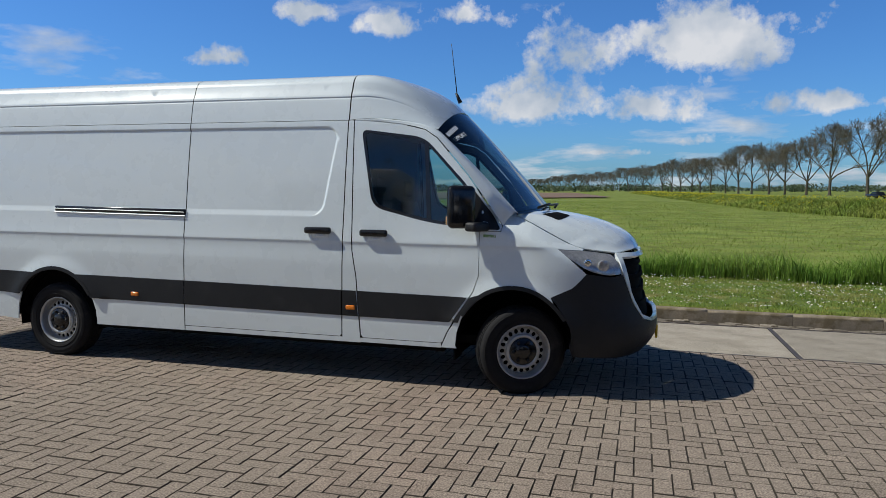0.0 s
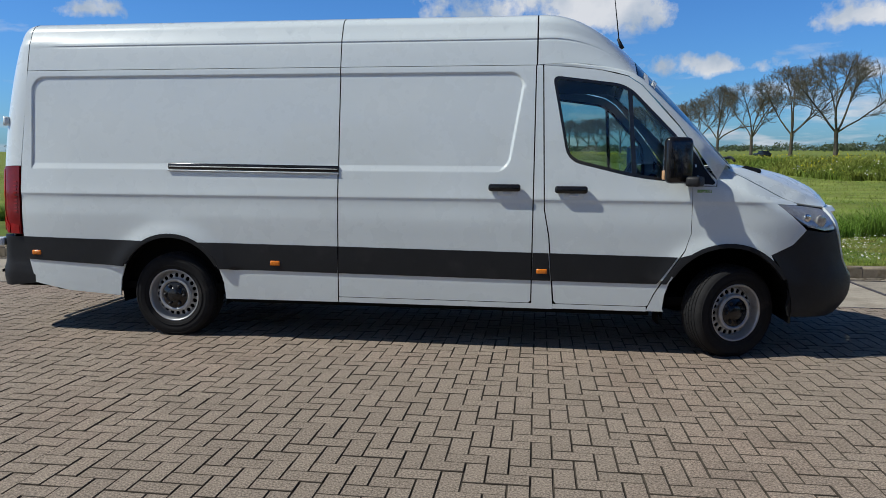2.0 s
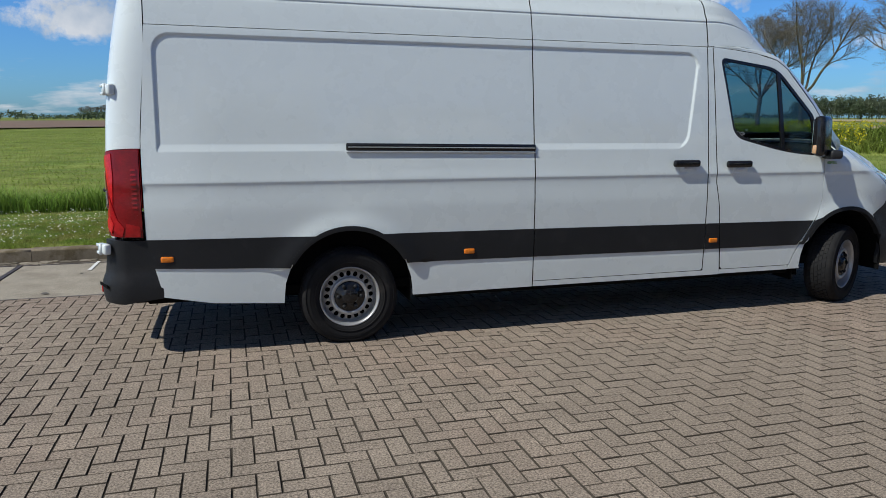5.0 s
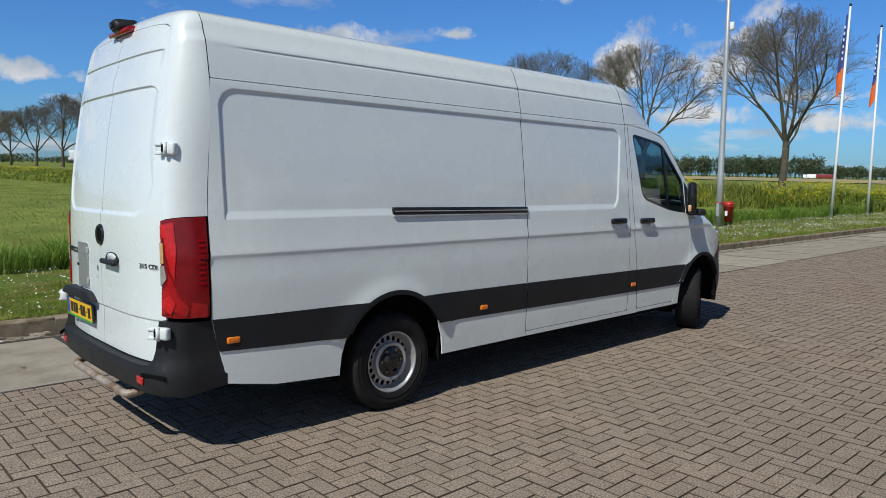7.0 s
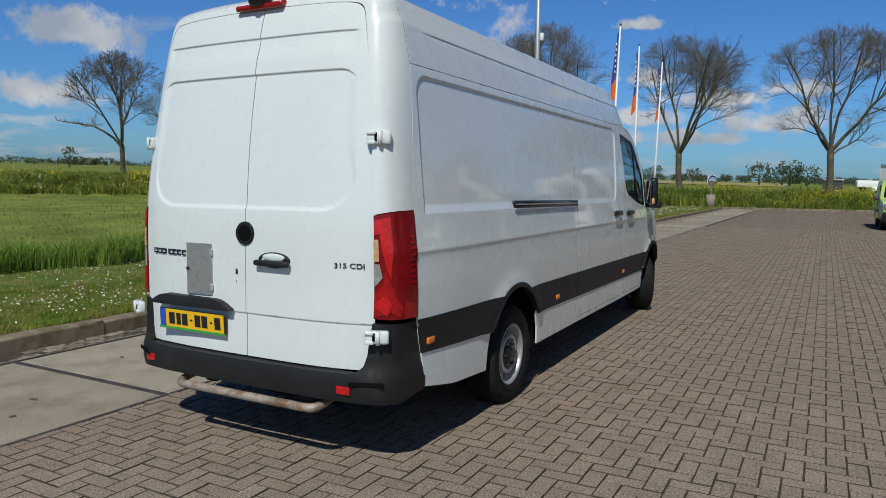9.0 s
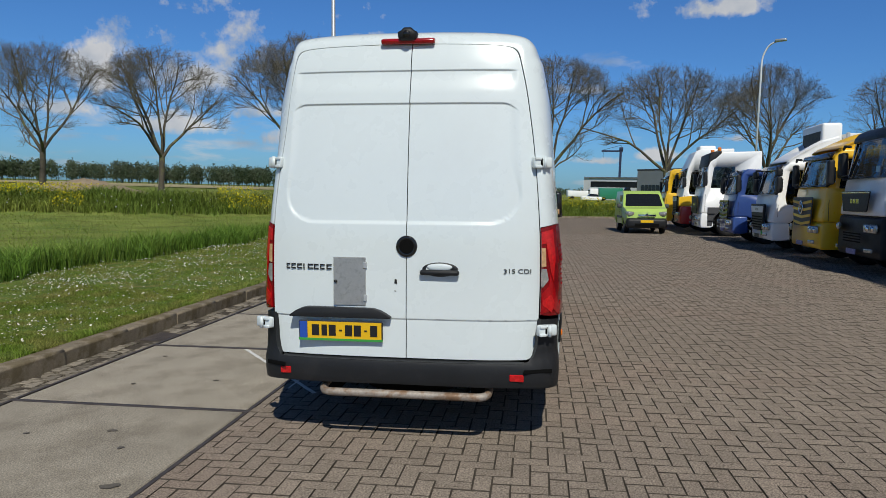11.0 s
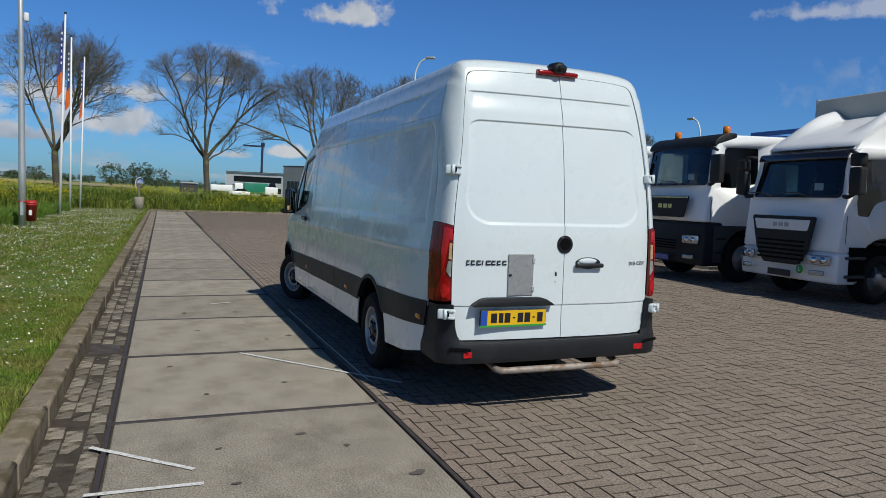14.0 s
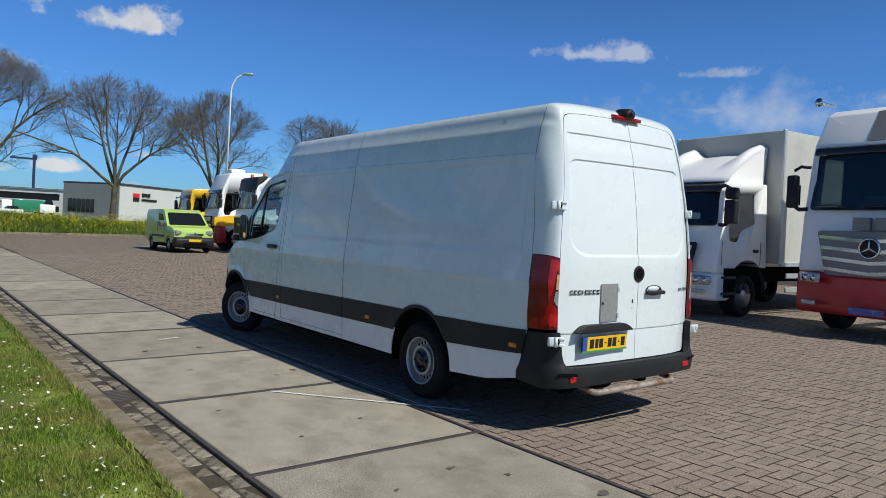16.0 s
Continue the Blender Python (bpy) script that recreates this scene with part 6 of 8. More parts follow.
    # flowers: small crosses of petals high in the weeds
    def heads(name, label, x, y, z, r, material, seed):
        n = len(x)
        rr = np.random.RandomState(seed)
        c = np.c_[x, y, z]
        V, F = [], []
        a, b = rr.normal(size=(n, 3)), rr.normal(size=(n, 3))
        a /= np.linalg.norm(a, axis=1, keepdims=True)
        b -= a * (a * b).sum(1)[:, None]
        b /= np.linalg.norm(b, axis=1, keepdims=True)
        s = (r * rr.uniform(0.6, 1.3, n))[:, None]
        V = np.stack([c - a * s, c - b * s, c + a * s, c + b * s], 1).reshape(-1, 3)
        F = np.arange(4 * n).reshape(-1, 4)
        ob = raw(name, V.tolist(), F.tolist(), material)
        tagged(ob, label, "flowers", kind="stuff")
    x, y = bank(30000, -32, 45, 0.0, 6.5)
    xa, ya = bank(9000, 42, 360, 0, 9, 1.5)
    x, y = np.concatenate([x, xa]), np.concatenate([y, ya])
    patch = np.array([noise.noise((a * 0.22, b * 0.22, 11.0)) for a, b in zip(x, y)])
    k = patch > np.where(y < 42, 0.06, 0.12)
    x, y = x[k], y[k]
    z = on_land(x, y)[:, 2] + rnd.uniform(0.45, 1.10, len(x)) * (1 - 0.45 * np.clip((y - 25) / 60, 0, 1))
    heads("rape_flowers", "yellow rape flowers among the weeds", x, y, z, 0.036 * (1 + 0.6 * np.clip(y / 60, 0, 5)), RAPE, 6)
    x, y = bank(450, -20, 50, -0.5, 5)
    z = on_land(x, y)[:, 2] + rnd.uniform(0.45, 0.8, len(x))
    heads("cow_parsley", "white cow parsley among the weeds", x, y, z, 0.03 * (1 + np.clip(y / 60, 0, 2)), DAISY, 7)
    # daisies: flat heads on the lawn, in drifts
    n = 36000
    x, y = spread(rnd, n, -5.5, 44, 3.7, 7.6, 1.5)
    patch = np.array([noise.noise((a * 0.55, b * 0.75, 21.0)) + 0.5 * noise.noise((a * 2.1, b * 2.1, 5.0)) for a, b in zip(x, y)])
    k = rnd.uniform(0, 1, n) < 0.17 + 0.95 * np.clip(patch, 0, 0.6)
    x, y = x[k], y[k]
    n = len(x)
    z = on_land(x, y)[:, 2] + rnd.uniform(0.035, 0.075, n) * (1 + 0.6 * np.clip(x / 25, 0, 1))
    r = rnd.uniform(0.007, 0.0115, n) * (1 + 0.6 * np.clip(x / 25, 0, 1))
    ang = np.arange(8) * 2 * np.pi / 8
    tilt = rnd.normal(0, 0.35, (n, 2))
    ring = np.stack([np.c_[x + r * math.cos(t), y + r * math.sin(t), z + r * (tilt[:, 0] * math.cos(t) + tilt[:, 1] * math.sin(t))] for t in ang], 1)
    raw_ob = raw("daisies", ring.reshape(-1, 3).tolist(), np.arange(8 * n).reshape(-1, 8).tolist(), DAISY)
    tagged(raw_ob, "white daisies scattered over the lawn", "flowers", kind="stuff")
    ring2 = np.stack([np.c_[x + 0.36 * r * math.cos(t), y + 0.36 * r * math.sin(t), z + 0.003 + 0.36 * r * (tilt[:, 0] * math.cos(t) + tilt[:, 1] * math.sin(t))] for t in ang[::2]], 1)
    eye = raw("daisy_centres", ring2.reshape(-1, 3).tolist(), np.arange(4 * n).reshape(-1, 4).tolist(), DAISY_EYE)
    tagged(eye, "yellow centres of the daisies", "flowers", kind="stuff")


build_grass()

# verge turf: a soil sheet under the blades
def build_turf():
    xs = np.arange(-14, 47.7, 0.8)
    ys = np.arange(3.49, 8.3, 0.4)
    V = [(x, y, ground_z(x, y) + 0.004) for y in ys for x in xs]
    n = len(xs)
    F = [(j * n + i, j * n + i + 1, (j + 1) * n + i + 1, (j + 1) * n + i) for j in range(len(ys) - 1) for i in range(n - 1)]
    tagged(raw("verge", V, F, TURF, smooth_on=True), "mown grass verge with worn patches", "verge", kind="structure")


build_turf()


# ---- yard furniture ----
def local(ob):
    PAVED.append(ob)
    return ob


WHITE_POLE = shader("white_pole", (0.78, 0.79, 0.80), 0.4, var=0.03)
BIN_RED = shader("red_plastic", (0.42, 0.025, 0.02), 0.4, var=0.12)
FLAG_CLOTH = shader("flag_cloth_orange", (0.72, 0.16, 0.03), 0.85, var=0.2, scale=3)
FLAG_BLUE = shader("flag_cloth_blue", (0.06, 0.08, 0.26), 0.85, var=0.25, scale=3)


def verge_z(x, y):
    return (LEVEL.inverted() @ Vector((x, y, ground_z(x, y)))).z


def lamp_post():
    x, y = 21.0, 6.95
    p = thing("lamp_post", "tall tapered galvanised lamp post on the verge", "lamp post")
    p.location = (x, y, verge_z(x, y) - 0.1)
    part("pole", lathe([(0.112, 0.0), (0.108, 2.0), (0.104, 2.05), (0.082, 6.0), (0.06, 12.2)], 20, "z"), GALV, p)
    part("access_door", box(-0.13, -0.118, -0.05, 0.05, 0.5, 0.95, 0.004, 1), GALV, p)
    part("bracket", tube([(0, 0, 6.95), (-0.02, -0.12, 6.97)], 0.025, 8), GALV, p)
    part("floodlight", box(-0.08, 0.06, -0.24, -0.10, 6.82, 7.10, 0.03, 2), WHITE_POLE, p, "white floodlight box")
    part("strap", lathe([(0.130, 0.93), (0.130, 0.97)], 20, "z"), BIN_RED, p, "red strap")
    b = thing("waste_bin", "red plastic waste bin strapped to the lamp post", "waste bin")
    b.matrix_basis = Matrix.Translation((x + 0.25, y - 0.22, verge_z(x, y) - 0.06)) @ Matrix.Diagonal((0.92, 0.92, 0.85, 1))
    part("body", lathe([(0.15, 0.30), (0.19, 0.92), (0.205, 0.93), (0.205, 0.97), (0.17, 0.97), (0.14, 0.35), (0.0, 0.35)], 18, "z"), BIN_RED, b)
    part("lid", lathe([(0.20, 0.98), (0.205, 1.03), (0.15, 1.12), (0.0, 1.15)], 18, "z"), BIN_RED, b)
    part("notice", box(-0.196, -0.185, -0.05, 0.05, 0.55, 0.75), PALE, b)
    part("stand", tube([(0, 0, 0), (0, 0, 0.34)], 0.03, 8), GALV, b)


lamp_post()


def flag(x, y, sway, lean):
    p = thing("flagpole", "white flagpole with a limp orange and blue banner", "flagpole", "flagpoles")
    p.location, p.rotation_euler = (x, y, verge_z(x, y) - 0.05), (lean, 0, 0)
    part("pole", lathe([(0.062, 0.0), (0.058, 3.0), (0.040, 9.65)], 14, "z"), WHITE_POLE, p)
    part("finial", lathe([(0.05, 9.65), (0.06, 9.69), (0.05, 9.75), (0.0, 9.77)], 12, "z"), INK, p)
    rnd = random.Random(int(x * 10))
    for nm, z0, z1, mat in (("banner", 6.95, 9.35, FLAG_BLUE), ("banner", 5.95, 6.95, FLAG_CLOTH)):
        b = bmesh.new()
        rows = []
        for i in range(15):
            z = z0 + (z1 - z0) * i / 14
            row = []
            for j in range(9):
                u = j / 8
                w = 0.17 * u + 0.08 * u * math.sin(z * 1.1 + sway)
                fold = 0.11 * math.sin(u * 9 + z * 1.6 + sway) * u
                row.append(b.verts.new((-fold - 0.05, w * math.cos(0.5) + 0.05, z - 0.35 * u * (1 - (z - 5.9) / 6))))
            rows.append(row)
        for p1, q1 in zip(rows, rows[1:]):
            for j in range(8):
                b.faces.new((p1[j], p1[j + 1], q1[j + 1], q1[j])).smooth = True
        bn = part(nm, b, mat, p, "orange banner field" if mat is FLAG_CLOTH else "dark blue banner field with pale marks")
        if mat is FLAG_BLUE:
            for k in range(6):
                part("banner_mark", box(-0.15, -0.14, 0.08, 0.13, z0 + 0.3 + 0.28 * k, z0 + 0.42 + 0.28 * k), PALE, bn)
    part("halyard", tube([(0.05, 0.06, 1.2), (0.05, 0.05, 9.5)], 0.006, 4), INK, p)


for x, y, s, lean in ((32.8, 7.25, 0.3, 0.030), (38.5, 7.40, 1.4, 0.010), (44.7, 7.5, 2.6, 0.030)):
    flag(x, y, s, lean)


def traffic_mirror():
    t = thing("traffic_mirror", "round traffic mirror on a post in a concrete block", "traffic mirror")
    t.location, t.rotation_euler = (46.9, 4.10, verge_z(46.9, 4.10)), (0, 0, radians(46))
    part("block", lathe([(0.34, -0.05), (0.33, 0.80), (0.30, 0.86), (0.0, 0.86)], 8, "z"), CONCRETE, t, "pale concrete block")
    part("post", tube([(0, 0, 0.7), (0, 0, 2.15)], 0.04, 10), GALV, t)
    part("rim", lathe([(0.37, -0.02), (0.40, 0.0), (0.37, 0.03)], 28, "x"), WHITE_POLE, t).location = (-0.08, 0, 1.80)
    part("mirror_glass", lathe([(0.37, -0.022), (0.25, -0.045), (0.0, -0.06)], 28, "x"), CHROME, t, "convex mirror").location = (-0.08, 0, 1.80)


traffic_mirror()


def street_lamp(x, y, h, turn):
    s = thing("street_lamp", "slim grey street lamp with a curved arm", "street lamp", "street lamps", paved=False)
    s.matrix_basis = Matrix.Translation((x, y, ground_z(x, y))) @ Matrix.Rotation(turn, 4, "Z")
    part("pole", tube(arc([(0, 0, 0), (0, 0, h - 1.2), (0.5, 0, h - 0.25), (1.2, 0, h)], 0.8, 6), 0.075, 10), WHITE_POLE, s)
    part("lamp_head", smooth(box(1.0, 1.9, -0.18, 0.18, h - 0.08, h + 0.14, 0.08, 3)), GALV, s)


street_lamp(58.5, -19.3, 14.5, -2.2)
street_lamp(51.0, -47.0, 11.2, 0.0)


def drain():
    d = thing("drain_grate", "rusty gutter drain choked with leaves", "drain")
    d.location = (1.33, 3.16, -0.022)
    part("frame", box(-0.24, 0.24, -0.165, 0.165, -0.05, 0.0, 0.006, 1), IRON, d)
    for k in range(8):
        part("grate_bar", box(-0.19 + 0.054 * k - 0.011, -0.19 + 0.054 * k + 0.011, -0.13, 0.13, -0.004, 0.012, 0.003, 1), IRON, d)


drain()


def painted_lines():
    def stripe(a, b, w=0.055):
        a, b = Vector((*a, 0.0)), Vector((*b, 0.0))
        d = (b - a).normalized()
        n = Vector((-d.y, d.x, 0)) * w / 2
        k = max(2, int((b - a).length / 0.08))
        rnd = random.Random(int(a.x * 100))
        bm = bmesh.new()
        rows = []
        for i in range(k + 1):
            p = a.lerp(b, i / k)
            rows.append([bm.verts.new(p + n * (1 + rnd.uniform(-0.15, 0.1)) + Vector((0, 0, 0.0045))), bm.verts.new(p - n * (1 + rnd.uniform(-0.15, 0.1)) + Vector((0, 0, 0.0045)))])
        for p, q in zip(rows, rows[1:]):
            bm.faces.new((p[1], q[1], q[0], p[0]))
        o = part("road_marking", bm, LINE)
        tagged(o, "thin worn white paint line on the concrete", "marking", kind="structure")
        local(o)
    stripe((0.80, 1.98), (-0.60, 0.84), 0.035)
    stripe((-0.5, 1.085), (3.2, 1.125), 0.014)
    stripe((-1.53, 3.05), (-2.04, 2.50), 0.035)
    stripe((-2.24, 3.02), (-2.25, 2.46), 0.04)
    stripe((3.9, 2.05), (3.98, 1.80), 0.045)


painted_lines()


def stains():
    """Small holes and oil spots in the slabs."""
    rnd = random.Random(15)
    dark = shader("oil_stain", (0.105, 0.092, 0.075), 0.8, var=0.3, scale=12)
    for x, y, r in ((-2.43, 1.35, 0.045), (-1.9, 1.62, 0.022), (-1.62, 1.85, 0.028), (-1.75, 2.35, 0.018), (-2.3, 2.3, 0.022), (-0.35, 1.75, 0.02), (-0.55, 2.35, 0.02), (1.4, 1.65, 0.025), (1.55, 1.4, 0.04), (2.0, 2.3, 0.025), (0.4, 2.6, 0.02), (-3.0, 2.0, 0.03), (3.2, 1.8, 0.03), (3.2, 2.4, 0.03)):
        bm = bmesh.new()
        vs = []
        for k in range(16):
            t = 2 * math.pi * k / 16
            q = r * (0.85 + 0.22 * math.sin(2 * t + x * 9) + 0.12 * math.sin(3 * t + y * 7) + rnd.uniform(-0.05, 0.05))
            vs.append(bm.verts.new((x + q * 0.9 * math.cos(t), y + q * 1.2 * math.sin(t), 0.0035)))
        bm.faces.new(vs)
        o = part("oil_stain", bm, dark)
        tagged(o, "small dark stain on the concrete", "stain", kind="structure")
        local(o)


stains()


# ---- parked lorries ----
def paint(name, c, rough=0.32):
    return shader(name, c, rough, var=0.03, scale=1.5, coat=0.4, second=tuple(v * 0.82 for v in c), second_scale=1.2, second_amount=0.25)


YELLOW = paint("yellow_lorry_paint", (0.86, 0.50, 0.02))
BLUE = paint("blue_lorry_paint", (0.035, 0.075, 0.26))
RED = paint("red_lorry_paint", (0.50, 0.022, 0.030))
GREY_STRIPE = paint("grey_stripe_paint", (0.20, 0.20, 0.20))
PLASTIC_GREY = shader("dark_grey_bumper_plastic", (0.055, 0.056, 0.060), 0.6, var=0.12, bump=0.15, second=(0.085, 0.084, 0.08), second_scale=3, second_amount=0.4)
VISOR = shader("smoked_visor", (0.020, 0.018, 0.020), 0.12, var=0.1, coat=0.5)
BOX_WALL = shader("grey_white_box_wall", (0.50, 0.50, 0.46), 0.55, var=0.05, scale=1.0, second=(0.42, 0.42, 0.39), second_scale=0.8, second_amount=0.4)
RACK_BLUE = shader("blue_steel", (0.03, 0.12, 0.38), 0.45, var=0.1)
PLATE_TRADE = shader("blue_trade_plate", (0.10, 0.12, 0.38), 0.4, second=(0.6, 0.6, 0.62), second_scale=14, second_amount=0.2)


def lorry_wheel(parent, x, y, r=0.48, w=0.30, steer=0.0):
    wh = part("wheel", bmesh.new(), None, parent)
    s = 1 if x > 0 else -1
    wh.matrix_basis = pose(x, y, r, 0, 0, steer)
    p = [(r * 0.60, -w / 2 + 0.02), (r * 0.80, -w / 2), (r * 0.95, -w / 2 + 0.02), (r, -w / 2 + 0.06)]
    part("tyre", lathe(p + [(a, -b) for a, b in p[::-1]], 36, "x", closed=True), RUBBER, wh)
    q = s * (w / 2)
    part("rim", lathe([(r * 0.60, q - s * 0.02), (r * 0.56, q - s * 0.03), (r * 0.50, q - s * 0.10), (r * 0.42, q - s * 0.14), (r * 0.30, q - s * 0.07), (r * 0.24, q - s * 0.02), (0.0, q - s * 0.01)], 28, "x"), STEEL, wh, "silver steel rim")
    for k in range(8):
        t = 2 * math.pi * k / 8
        nb = lathe([(0.018, 0.0), (0.018, s * 0.03), (0.0, s * 0.032)], 7, "x")
        for v in nb.verts:
            v.co += Vector((q - s * 0.07, r * 0.33 * math.cos(t), r * 0.33 * math.sin(t)))
        part("wheel_nut", nb, STEEL, wh)


CAB_GLASS = glass("cab_glass", (0.74, 0.84, 0.82), 0.80)
SIDE_GLASS = glass("smoked_door_glass", (0.74, 0.84, 0.82), 0.50)


def hollow(bm, outer, cutters, inner):
    """Cuts the cutters out of a solid; the cut faces take the inner material."""
    def solid(b, mat):
        me = bpy.data.meshes.new("solid")
        bmesh.ops.recalc_face_normals(b, faces=b.faces[:])
        b.to_mesh(me)
        b.free()
        me.materials.append(mat)
        return new("solid", me)
    ob = solid(bm, outer)
    tools = [solid(c, inner) for c in cutters]
    for t in tools:
        m = ob.modifiers.new("cut", "BOOLEAN")
        m.operation, m.object, m.solver, m.material_mode = "DIFFERENCE", t, "EXACT", "TRANSFER"
    bpy.context.view_layer.update()
    me = bpy.data.meshes.new_from_object(ob.evaluated_get(bpy.context.evaluated_depsgraph_get()))
    for o in (ob, *tools):
        bpy.data.objects.remove(o)
    return me


def lorry(name, label, x, cab, paint_mat, style, y=-7.35, low=None, grille=None, top=2.85, glass_z=(1.85, 2.62), grille_z=(0.95, 1.72), bumper_top=0.95, floor_z=0.34, half=1.17, deflector=None,
          visor=True, light_z=0.82, badge="bar", box_body=None, stripes=False, beacons=False, band=None, cooling=False, turn=-4.0, depth=2.0, axle=1.15, wheel_r=0.48, wipe=True):
    """A forward-control lorry: the cab's front looks along +y."""
    T = thing(name, label, "lorry", "parked lorries")
    T.matrix_basis = pose(x, y, 0, 0, 0, turn)
    low = low or paint_mat
    g0, g1 = glass_z
    # cab shell
    out = [(0.0, bumper_top), (0.0, bumper_top + 0.12), (-0.085, g0 - 0.08), (-0.11, g0), (-0.29, g1), *([(-0.36, top - 0.12), (-0.52, top)] if top - g1 < 0.5 else [(-0.34, g1 + 0.16), (-0.66, top - 0.10), (-0.86, top)]), (-depth, top + 0.03), (-depth, 0.95), (-axle - 0.58, 0.95)]
    out += [(-axle + 0.60 * math.cos(t), 0.50 + 0.60 * math.sin(t)) for t in np.linspace(math.pi * 0.72, math.pi * 0.20, 7)] + [(-0.50, bumper_top)]
    b = prism(out, -half, half, "yz", 0.055, 3)
    for v in b.verts:
        k = step01((v.co.z - g0) / (top - g0 + 0.2))
        v.co.x *= 1 - 0.055 * k
        f = step01((v.co.y + 0.45) / 0.45)
        v.co.y -= 0.10 * (abs(v.co.x) / half) ** 4 * f
    # side window outline, then the cab hollowed behind its glass
    zz0, zz1 = g0 - 0.12, g1 - 0.02
    if style == "trapez":
        pane = round_poly([(-0.40, zz0 + 0.05), (-0.50, zz1 - 0.02), (-1.22, zz1), (-1.24, zz0 + 0.20), (-0.78, zz0 + 0.05), (-0.66, zz0 - 0.16), (-0.44, zz0 - 0.14)], [0.04, 0.08, 0.06, 0.05, 0.1, 0.04, 0.04], 3)
    else:
        pane = round_poly([(-0.42, zz0 + 0.10), (-0.52, zz1 - 0.02), (-1.32, zz1), (-1.34, zz0 + 0.22), (-0.80, zz0 + 0.10)], [0.04, 0.08, 0.06, 0.05, 0.1], 3)
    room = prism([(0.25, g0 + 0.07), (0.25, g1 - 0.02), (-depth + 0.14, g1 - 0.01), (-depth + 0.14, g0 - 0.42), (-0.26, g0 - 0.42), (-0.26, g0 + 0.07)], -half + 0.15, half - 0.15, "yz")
    # cut faces near-black: the cab's inner shade is in their colour
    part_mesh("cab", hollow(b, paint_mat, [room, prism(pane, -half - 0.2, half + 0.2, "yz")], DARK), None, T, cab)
    for sx in (-0.55, 0.55):
        seat = part("seat", smooth(box(sx - 0.25, sx + 0.25, -1.35, -0.85, g0 - 0.42, g0 - 0.22, 0.06, 3)), SEAT, T, "dark cab seat")
        part("backrest", smooth(box(sx - 0.24, sx + 0.24, -1.45, -1.30, g0 - 0.30, g0 + 0.32, 0.06, 3)), SEAT, seat)
    sw = part("steering_wheel", lathe([(0.21 + 0.016 * math.cos(t), 0.016 * math.sin(t)) for t in np.linspace(0, 2 * math.pi, 9)[:-1]], 24, "z", closed=True), INK, T)
    sw.matrix_basis = pose(-0.55, -0.52, g0 + 0.06, -35, 0, 0)
    part("dashboard", smooth(box(-half + 0.16, half - 0.16, -0.42, -0.20, g0 - 0.30, g0 + 0.05, 0.05, 3)), BLACK_PLASTIC, T)
    # bumper
    bo = [(0.03, floor_z), (0.055, floor_z + 0.12), (0.045, bumper_top - 0.06), (0.0, bumper_top - 0.004), (-0.52, bumper_top - 0.004), (-0.56, floor_z + 0.06), (-0.45, floor_z)]
    bb = prism(bo, -half - 0.01, half + 0.01, "yz", 0.04, 3)
    for v in bb.verts:
        v.co.y -= 0.13 * (abs(v.co.x) / half) ** 4 * step01((v.co.y + 0.45) / 0.45)
    bump = part("bumper", bb, low, T)
    # windscreen: dark inside, glass, black surround
    def face(x0, z, off):
        k = (z - g0) / (g1 - g0)
        yy = -0.11 + (-0.18) * k
        return (x0, yy + off - 0.10 * (abs(x0) / half) ** 4, z)
    hw0, hw1 = half - 0.10, half - 0.17
    ws_o = round_poly([(-hw0, g0 + 0.02), (hw0, g0 + 0.02), (hw1, g1 + 0.02), (-hw1, g1 + 0.02)], 0.09, 4)
    ws_i = round_poly([(-hw0 + 0.05, g0 + 0.07), (hw0 - 0.05, g0 + 0.07), (hw1 - 0.04, g1 - 0.03), (-hw1 + 0.04, g1 - 0.03)], 0.08, 4)
    ws = sheet("windscreen_surround", [(-a, c) for a, c in ws_o][::-1], lambda a, c: face(-a, c, 0.012), BLACK_GLOSS, T, "black windscreen surround", [[(-a, c) for a, c in ws_i][::-1]], 0.12, thick=0.02)
    sheet("windscreen", [(-a, c) for a, c in ws_i][::-1], lambda a, c: face(-a, c, 0.004), CAB_GLASS, T, "clear windscreen", (), 0.12, thick=0.0)
    nz = g0 + 0.20
    part("notice", box(-0.05 - half * 0.50, 0.13 - half * 0.50, -0.11 - 0.18 * (nz - g0) / (g1 - g0) - 0.032, -0.11 - 0.18 * (nz - g0) / (g1 - g0) - 0.026, nz - 0.06, nz + 0.06), PALE, ws)
    if wipe:
        for s in (-0.45, 0.35):
            part("wiper", tube([(s, 0.0, g0 + 0.03), (s + 0.25, -0.015, g0 + 0.10), (s + 0.62, -0.02, g0 + 0.09)], 0.012, 6), INK, ws)
    if visor and style != "panel":
        vb = prism([(-0.27, g1 - 0.02), (-0.222, g1 - 0.02), (-0.262, g1 + 0.10), (-0.37, g1 + 0.14)], -half + 0.10, half - 0.10, "yz", 0.02, 2)
        part("sun_visor", vb, VISOR, T, "smoked sun visor")
    # side glass, door lines, handle, steps
    for s in (-1, 1):
        wb = prism(pane, s * (half - 0.022), s * (half - 0.016), "yz")
        for v in wb.verts:
            v.co.x *= 1 - 0.055 * step01((v.co.z - g0) / (top - g0 + 0.2))
        part("side_window", wb, SIDE_GLASS, T, "dark door window")
        for yy in (-0.22, -1.45):
            part("door_gap", box(s * (half + 0.001) - 0.003, s * (half + 0.001) + 0.003, yy - 0.006, yy + 0.006, 1.0, zz0 - 0.15), INK, T)
        part("door_handle", box(s * (half + 0.012) - 0.012, s * (half + 0.012) + 0.012, -1.36, -1.20, zz0 - 0.35, zz0 - 0.29, 0.008, 1), INK, T)
